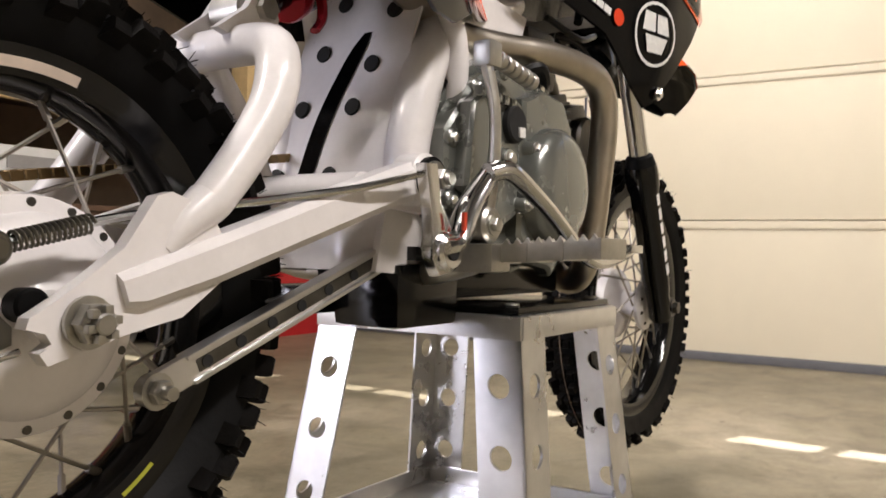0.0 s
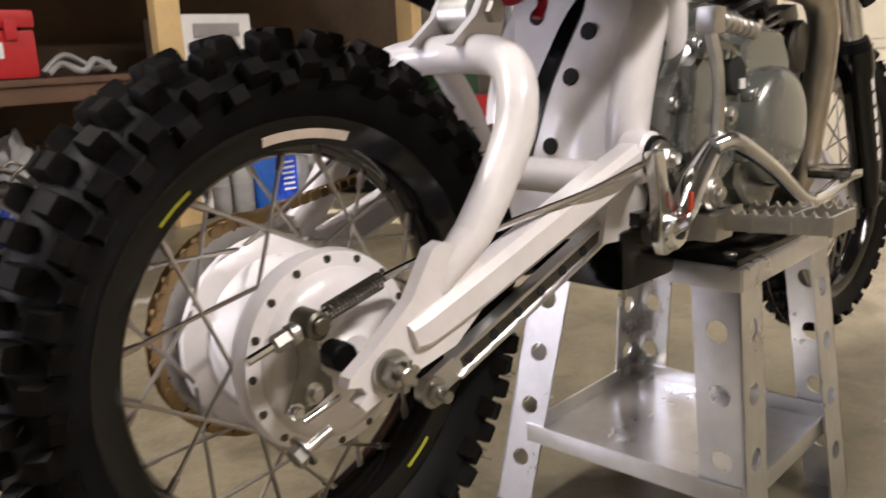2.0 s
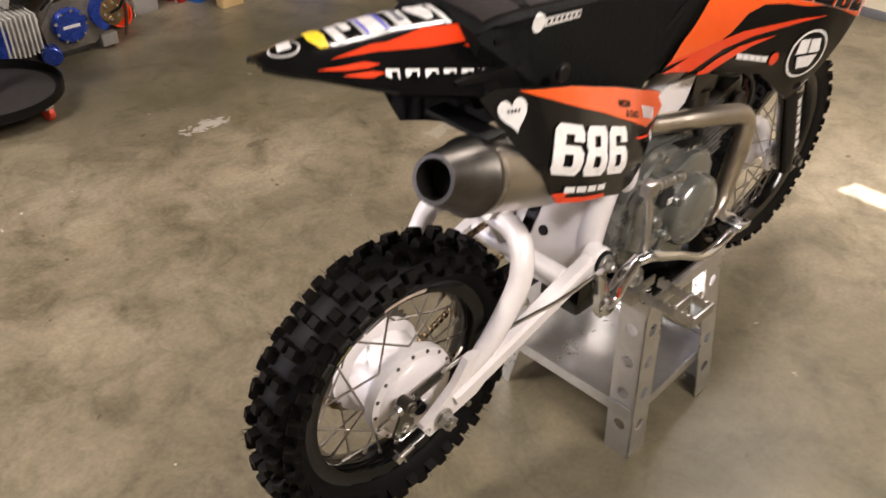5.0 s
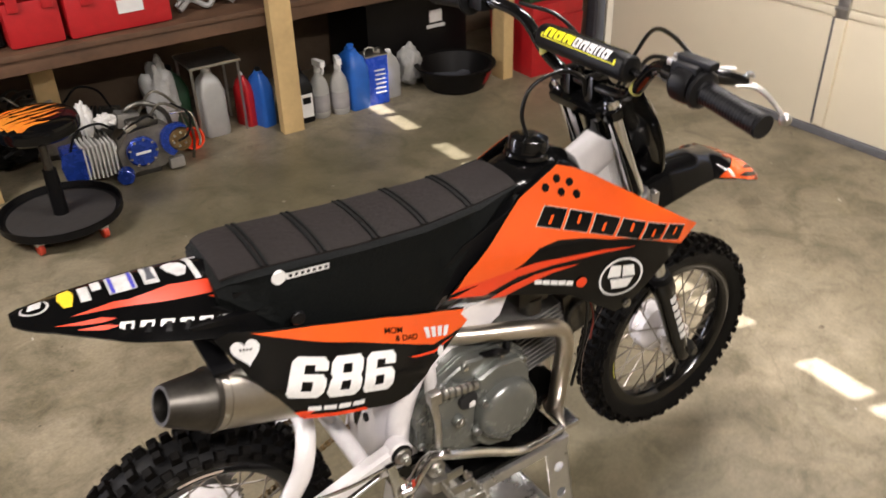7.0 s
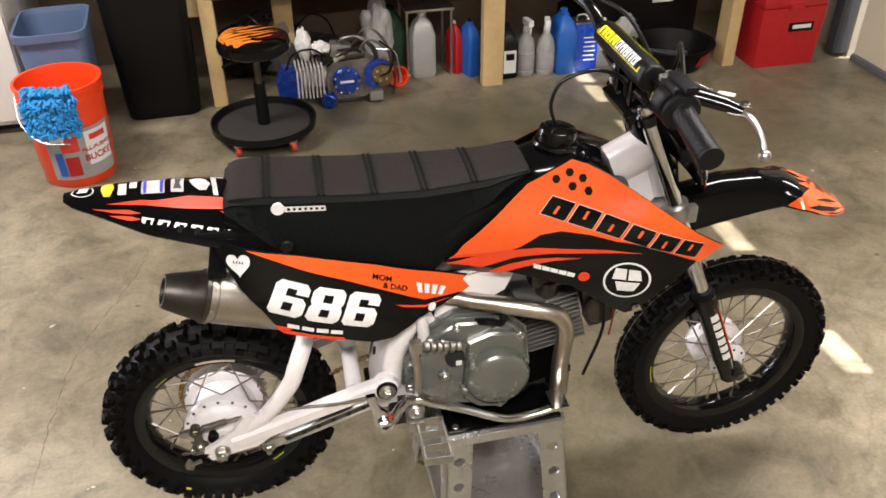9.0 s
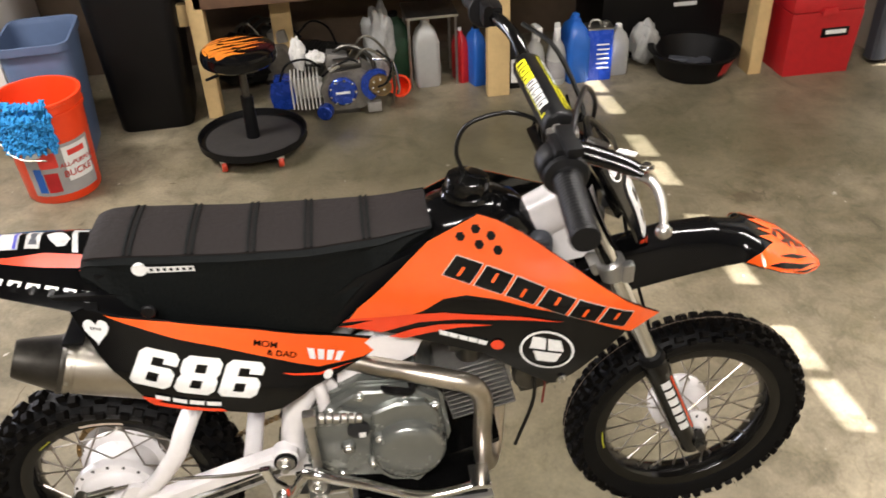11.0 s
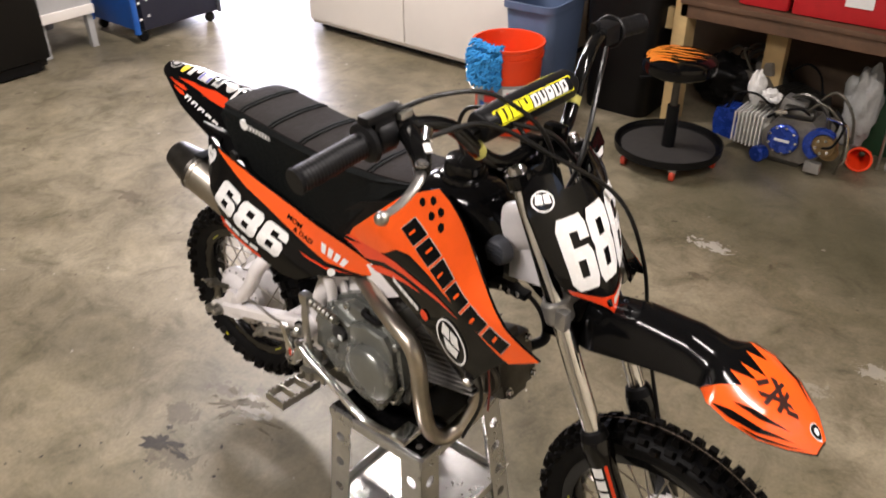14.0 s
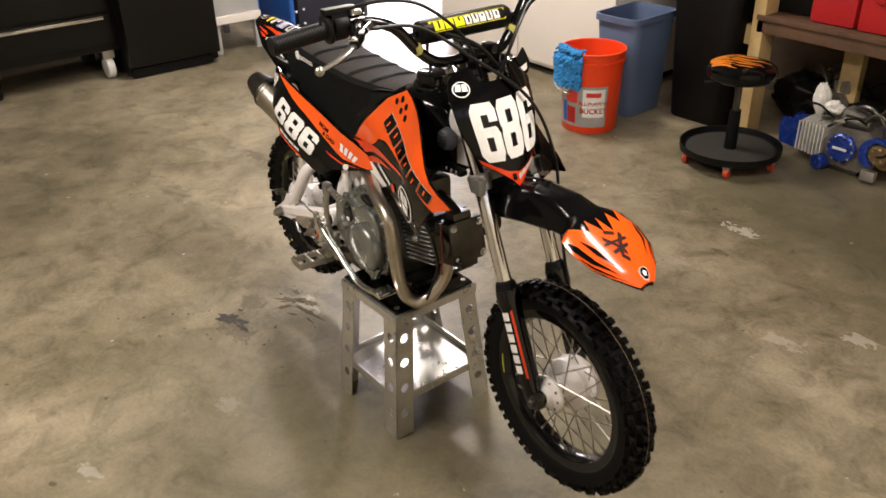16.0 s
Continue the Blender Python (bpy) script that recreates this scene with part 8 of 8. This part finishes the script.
def grip(s):
    p0, p1 = Vector((0.7410, s * 0.286, 1.0945)), Vector((0.7345, s * 0.404, 1.0800))
    d = (p1 - p0).normalized()
    m = Matrix.Translation(p0) @ d.to_track_quat("Z", "Y").to_matrix().to_4x4()
    L = (p1 - p0).length
    prof = [(0.0, 0.0), (0.027, 0.0), (0.029, 0.003), (0.027, 0.008), (0.0185, 0.011)]
    z = 0.014
    while z < L - 0.008:
        prof += [(0.0168, z), (0.0172, z + 0.001), (0.0172, z + 0.0035), (0.0168, z + 0.0045)]
        z += 0.0055
    prof += [(0.0182, L - 0.004), (0.0172, L), (0, L)]
    g = part("grip", lathe(bmesh.new(), prof, m, 24), "grip", bars, "ribbed black rubber grip")
    return g


grip(-1)
grip(1)
# throttle, brake lever and switches
bm = lathe(bmesh.new(), [(0, 0), (0.024, 0), (0.027, 0.004), (0.027, 0.030), (0.022, 0.036), (0, 0.036)], frame_of((0.7375, -0.282, 1.0965), (1, 0, 0), (0, 0, 1)) @ pose(0, 0, 0, 180, 0, 0), 24)
box(bm, (0.742, -0.262, 1.112), (0.030, 0.05, 0.03), 0.008)
box(bm, (0.748, -0.268, 1.128), (0.02, 0.065, 0.012), 0.004)
part("throttle_housing", bm, "black_matte", bars, "black throttle housing")
part("throttle_cable", tube(bmesh.new(), [(0.755, -0.255, 1.128), (0.78, -0.19, 1.138), (0.81, -0.12, 1.125), (0.845, -0.05, 1.06), (0.84, 0.0, 0.96), (0.78, 0.02, 0.88)], 0.0034, 10, 6), "cable", bars, "black throttle cable")
bm = tube(bmesh.new(), [(0.752, -0.232, 1.100), (0.785, -0.248, 1.095), (0.815, -0.268, 1.090), (0.838, -0.288, 1.084)], [0.016, 0.015, 0.014, 0.010], 14, 4, 0.8)
cyl(bm, (0.750, -0.215, 1.101), (0.746, -0.250, 1.100), 0.018, seg=18, bev=0.003)
part("lever_perch", bm, "black_paint", bars, "gloss black alloy lever perch")
part("perch_mark", box(bmesh.new(), (0, 0, 0), (0.024, 0.009, 0.002), 0.0, pose(0.822, -0.262, 1.1015, 0, 0, -38)), "white_vinyl", bars, "white logo bar")
bm = box(bmesh.new(), (0.748, -0.238, 1.1215), (0.036, 0.022, 0.010), 0.003)
cyl(bm, (0.742, -0.236, 1.124), (0.742, -0.236, 1.132), 0.006, seg=10)
part("perch_clamp", bm, "steel", bars, "worn bright perch clamp")
part("adjuster", cyl(bmesh.new(), (0.806, -0.246, 1.097), (0.786, -0.222, 1.100), 0.0075, seg=14, bev=0.001), "chrome", bars, "knurled cable adjuster")
part("perch_bolt", bolt(bmesh.new(), (0.838, -0.290, 1.094), (0, 0, 1), 0.006, 0.004), "chrome", bars)
bm = tube(bmesh.new(), [(0.822, -0.278, 1.082), (0.840, -0.296, 1.081), (0.846, -0.314, 1.074), (0.845, -0.338, 1.062), (0.839, -0.358, 1.053)], [0.0075, 0.0075, 0.0065, 0.0055, 0.0050], 12, 5, 0.6)
bmesh.ops.create_icosphere(bm, subdivisions=2, radius=0.0095, matrix=Matrix.Translation((0.838, -0.362, 1.051)))
part("brake_lever", bm, "steel", bars, "polished alloy brake lever")
part("brake_cable", tube(bmesh.new(), [(0.790, -0.235, 1.095), (0.81, -0.13, 1.085), (0.86, -0.04, 1.02), (0.92, 0.06, 0.93), (0.955, 0.105, 0.80), (0.985, 0.10, 0.66), (1.06, 0.09, 0.42), (1.095, 0.075, 0.36)], 0.0036, 10, 6), "cable", bike, "black front brake cable")
bm = box(bmesh.new(), (0.748, 0.262, 1.10), (0.035, 0.045, 0.035), 0.008)
cyl(bm, (0.74, 0.235, 1.112), (0.74, 0.25, 1.112), 0.009, seg=12)
part("kill_switch", bm, "black_matte", bars, "black switch block")
bm = tube(bmesh.new(), [(0.80, -0.06, 1.06), (0.83, 0.0, 1.03), (0.845, 0.05, 0.97)], 0.004, 8, 5)
part("control_cable", bm, "cable", bike, "black control cable")
bm = tube(bmesh.new(), [(0.79, 0.20, 1.10), (0.83, 0.12, 1.08), (0.86, 0.04, 0.99), (0.84, 0.01, 0.90)], 0.004, 8, 5)
part("control_cable", bm, "cable", bike, "black control cable")

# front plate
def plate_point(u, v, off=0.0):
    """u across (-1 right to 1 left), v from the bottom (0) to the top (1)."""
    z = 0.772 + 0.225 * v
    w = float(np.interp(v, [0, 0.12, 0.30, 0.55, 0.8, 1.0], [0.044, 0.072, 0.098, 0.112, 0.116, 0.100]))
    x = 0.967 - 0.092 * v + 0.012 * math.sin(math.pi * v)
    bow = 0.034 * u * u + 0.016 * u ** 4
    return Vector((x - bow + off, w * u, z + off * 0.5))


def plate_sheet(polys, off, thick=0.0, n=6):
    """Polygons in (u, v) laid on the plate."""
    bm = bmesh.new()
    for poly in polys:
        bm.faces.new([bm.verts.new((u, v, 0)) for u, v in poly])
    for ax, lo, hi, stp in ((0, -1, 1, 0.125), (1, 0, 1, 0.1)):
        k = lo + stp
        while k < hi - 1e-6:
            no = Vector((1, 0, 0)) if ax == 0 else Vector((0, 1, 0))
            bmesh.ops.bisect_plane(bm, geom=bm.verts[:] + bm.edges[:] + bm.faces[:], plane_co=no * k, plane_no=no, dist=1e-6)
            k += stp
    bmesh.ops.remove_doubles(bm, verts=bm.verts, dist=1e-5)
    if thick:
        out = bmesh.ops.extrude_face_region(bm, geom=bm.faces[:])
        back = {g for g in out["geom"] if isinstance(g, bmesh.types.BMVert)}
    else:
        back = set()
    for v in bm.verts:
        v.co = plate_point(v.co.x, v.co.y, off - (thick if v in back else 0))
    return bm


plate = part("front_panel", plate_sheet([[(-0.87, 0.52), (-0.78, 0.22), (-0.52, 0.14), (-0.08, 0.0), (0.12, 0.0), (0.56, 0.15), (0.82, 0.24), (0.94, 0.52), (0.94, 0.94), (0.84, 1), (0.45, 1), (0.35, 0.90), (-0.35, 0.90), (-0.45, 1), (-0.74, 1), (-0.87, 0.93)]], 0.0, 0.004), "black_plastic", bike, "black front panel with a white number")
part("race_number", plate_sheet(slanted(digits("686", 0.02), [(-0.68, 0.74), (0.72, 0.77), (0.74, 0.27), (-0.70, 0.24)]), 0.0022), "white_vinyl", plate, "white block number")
part("graphic", plate_sheet([[(-0.78, 0.222), (-0.52, 0.142), (-0.08, 0.002), (0.12, 0.002), (0.56, 0.152), (0.82, 0.242), (0.86, 0.34), (0.68, 0.235), (0.40, 0.165), (0.05, 0.13), (-0.30, 0.15), (-0.55, 0.20), (-0.79, 0.27)]], 0.0018), "orange_red", plate, "red-orange chin graphic")
part("logo_bar", plate_sheet(slanted(blocks(4, 0.1), [(-0.02, 0.105), (0.58, 0.195), (0.55, 0.155), (-0.02, 0.055)]), 0.003), "pale_edge", plate, "small pale logo bar")
part("logo_mark", plate_sheet([[(-0.24, 0.06), (-0.10, 0.06), (-0.10, 0.12), (-0.24, 0.12)]], 0.003), "black_plastic", plate, "small dark logo mark")
k = 20
ringp = [[(-0.70 + 0.130 * math.cos(2 * math.pi * (i + d) / k) * r, 0.86 + 0.058 * math.sin(2 * math.pi * (i + d) / k) * r) for d, r in ((0, 0.90), (1, 0.90), (1, 1.06), (0, 1.06))] for i in range(k)]
part("badge_ring", plate_sheet(ringp, 0.0022), "white_vinyl", plate, "white ring badge")
part("badge_mark", plate_sheet(slanted(blocks(2, 0.16), [(-0.78, 0.900), (-0.62, 0.900), (-0.60, 0.845), (-0.80, 0.845)]), 0.0022), "white_vinyl", plate, "white badge shapes")


def slab(points, shift):
    """A thin plate: a polygon in space, made thick by shift."""
    bm = bmesh.new()
    low = [bm.verts.new(p) for p in points]
    top = [bm.verts.new(Vector(p) + Vector(shift)) for p in points]
    bm.faces.new(low)
    bm.faces.new(top)
    bridge(bm, low, top)
    return bm


tabp = part("panel_tab", slab([(0.857, 0.060, 0.936), (0.853, 0.114, 0.960), (0.852, 0.117, 0.984), (0.846, 0.104, 1.012), (0.852, 0.066, 0.972)], (-0.004, 0.0, -0.001)), "black_plastic", bike, "black upright tab")
part("name_bar", slab([(0.8578, 0.066, 0.9505), (0.8560, 0.108, 0.9695), (0.8550, 0.106, 0.9820), (0.8570, 0.066, 0.9630)], (0.0006, 0.0, 0.0)), "white_vinyl", tabp, "white bar")
part("side_wing", slab([(0.895, 0.100, 0.865), (0.950, 0.080, 0.785), (0.945, 0.085, 0.772), (0.916, 0.168, 0.750)], (-0.006, 0.0, 0.004)), "black_plastic", bike, "black left wing of the front panel")

# front fender
def fender_ring(x):
    zt = float(np.interp(x, [.86, .93, 1.02, 1.10, 1.17, 1.24, 1.285, 1.310], [.735, .772, .790, .790, .774, .742, .710, .688]))
    w = float(np.interp(x, [.86, .93, 1.02, 1.10, 1.142, 1.150, 1.166, 1.20, 1.242, 1.28, 1.303, 1.310], [.040, .050, .053, .053, .054, .063, .082, .086, .077, .050, .024, .014]))
    dr = float(np.interp(x, [.86, .95, 1.02, 1.10, 1.17, 1.24, 1.28, 1.310], [.050, .075, .072, .058, .034, .027, .014, .005]))
    r = []
    for u in (-1, -0.92, -0.72, -0.4, 0, 0.4, 0.72, 0.92, 1):
        r.append((x, u * w, zt - dr * abs(u) ** 3.2))
    return r


def fender_sheet(xs, off, thick, u0=-1.0, u1=1.0, edge=None):
    bm = bmesh.new()
    rows = []
    for x in xs:
        r = fender_ring(x)
        us = np.linspace(u0 if edge is None else edge(x)[0], u1 if edge is None else edge(x)[1], 13)
        zt, w, dr = r[4][2], r[8][1], r[4][2] - r[8][2]
        rows.append([bm.verts.new((x, u * w * (1 + off / max(w, 0.02)), zt - dr * abs(u) ** 3.2 + off)) for u in us])
    for a, b in zip(rows, rows[1:]):
        for i in range(12):
            bm.faces.new((a[i], a[i + 1], b[i + 1], b[i]))
    bmesh.ops.recalc_face_normals(bm, faces=bm.faces)
    if thick:
        out = bmesh.ops.extrude_face_region(bm, geom=bm.faces[:])
        for g in out["geom"]:
            if isinstance(g, bmesh.types.BMVert):
                g.co.z -= thick
                g.co.y *= 0.96
    return bm


fend = part("front_fender", fender_sheet(np.linspace(0.86, 1.310, 70), 0.0, 0.004), "black_plastic", bike, "gloss black front fender with an orange tip")


def fender_patch(polys, off):
    """Polygons in (x, u) on the fender: u across, -1 right to 1 left."""
    bm = bmesh.new()
    for poly in polys:
        bm.faces.new([bm.verts.new((x, u, 0)) for x, u in poly])
    for no, ks in ((Vector((1, 0, 0)), [1.14 + 0.005 * i for i in range(36)]), (Vector((0, 1, 0)), [-0.92, -0.82, -0.7, -0.55, -0.4, -0.2, 0, 0.2, 0.4, 0.55, 0.7, 0.82, 0.92])):
        for k in ks:
            bmesh.ops.bisect_plane(bm, geom=bm.verts[:] + bm.edges[:] + bm.faces[:], plane_co=no * k, plane_no=no, dist=1e-6)
    for p in bm.verts:
        r = fender_ring(p.co.x)
        zt, w, dr = r[4][2], r[8][1], r[4][2] - r[8][2]
        u = p.co.y
        p.co = Vector((p.co.x, u * w * (1 + off / max(w, 0.02)), zt - dr * abs(u) ** 3.2 + off))
    bmesh.ops.recalc_face_normals(bm, faces=bm.faces)
    return bm


FLAME = [(1.1445, -1.0), (1.196, -0.46), (1.172, -0.40), (1.206, -0.16), (1.176, -0.10), (1.212, 0.06), (1.172, 0.22), (1.200, 0.40), (1.166, 0.52), (1.194, 0.72), (1.1445, 1.0)]
tipx = list(np.linspace(1.1445, 1.3085, 16))
part("graphic", fender_patch([FLAME + [(x, 1.0) for x in tipx[1:]] + [(x, -1.0) for x in reversed(tipx[1:])]], 0.0014), "orange", fend, "orange gloss tip graphic with a flame edge")
for sg in (-1, 1):
    for poly in ([(1.172, 0.97), (1.20, 0.86), (1.282, 0.82), (1.235, 0.93)], [(1.196, 0.76), (1.225, 0.66), (1.272, 0.62), (1.235, 0.74)], [(1.21, 0.98), (1.24, 0.95), (1.30, 0.93), (1.255, 0.985)]):
        part("graphic_stripe", fender_patch([[(x, sg * u) for x, u in poly]], 0.0024), "black_plastic", fend, "black sliver stripe")
for poly in ([(1.214, -0.34), (1.222, -0.38), (1.262, -0.06), (1.254, -0.02)], [(1.216, 0.12), (1.224, 0.16), (1.262, -0.22), (1.252, -0.24)], [(1.228, -0.46), (1.234, -0.46), (1.236, 0.20), (1.230, 0.20)],
             [(1.246, -0.40), (1.252, -0.40), (1.248, 0.12), (1.242, 0.12)], [(1.258, -0.30), (1.272, -0.16), (1.268, -0.06), (1.255, -0.20)], [(1.205, -0.20), (1.212, -0.24), (1.220, -0.02), (1.214, 0.02)]):
    part("fender_mark", fender_patch([poly], 0.0026), "emblem_ink", fend, "dark stroke of an emblem")
kk = 14
for r0, off, mt, lb in ((1.0, 0.0026, "white_vinyl", "pale badge edge"), (0.86, 0.0034, "black_plastic", "small dark badge"), (0.40, 0.0042, "white_vinyl", "white badge centre")):
    part("fender_badge", fender_patch([[(1.296 + 0.0105 * r0 * math.cos(2 * math.pi * i / kk), 0.10 + 0.30 * r0 * math.sin(2 * math.pi * i / kk)) for i in range(kk)]], off), mt, fend, lb)
bm = box(bmesh.new(), (0.905, 0, 0.755), (0.05, 0.10, 0.03), 0.008)
part("fender_mount", bm, "black_matte", bike)
# the whole fork with its wheel and fender stands a little to the left
for ob in bike.children:
    if ob.name.split(".")[0] in ("front_wheel", "front_axle", "fork_slider", "fork_tube", "lower_clamp", "upper_clamp", "clamp_bolt", "front_fender", "fender_mount"):
        ob.matrix_basis = Matrix.Translation((-0.010 if "fender" in ob.name else 0, 0.023, 0)) @ ob.matrix_basis
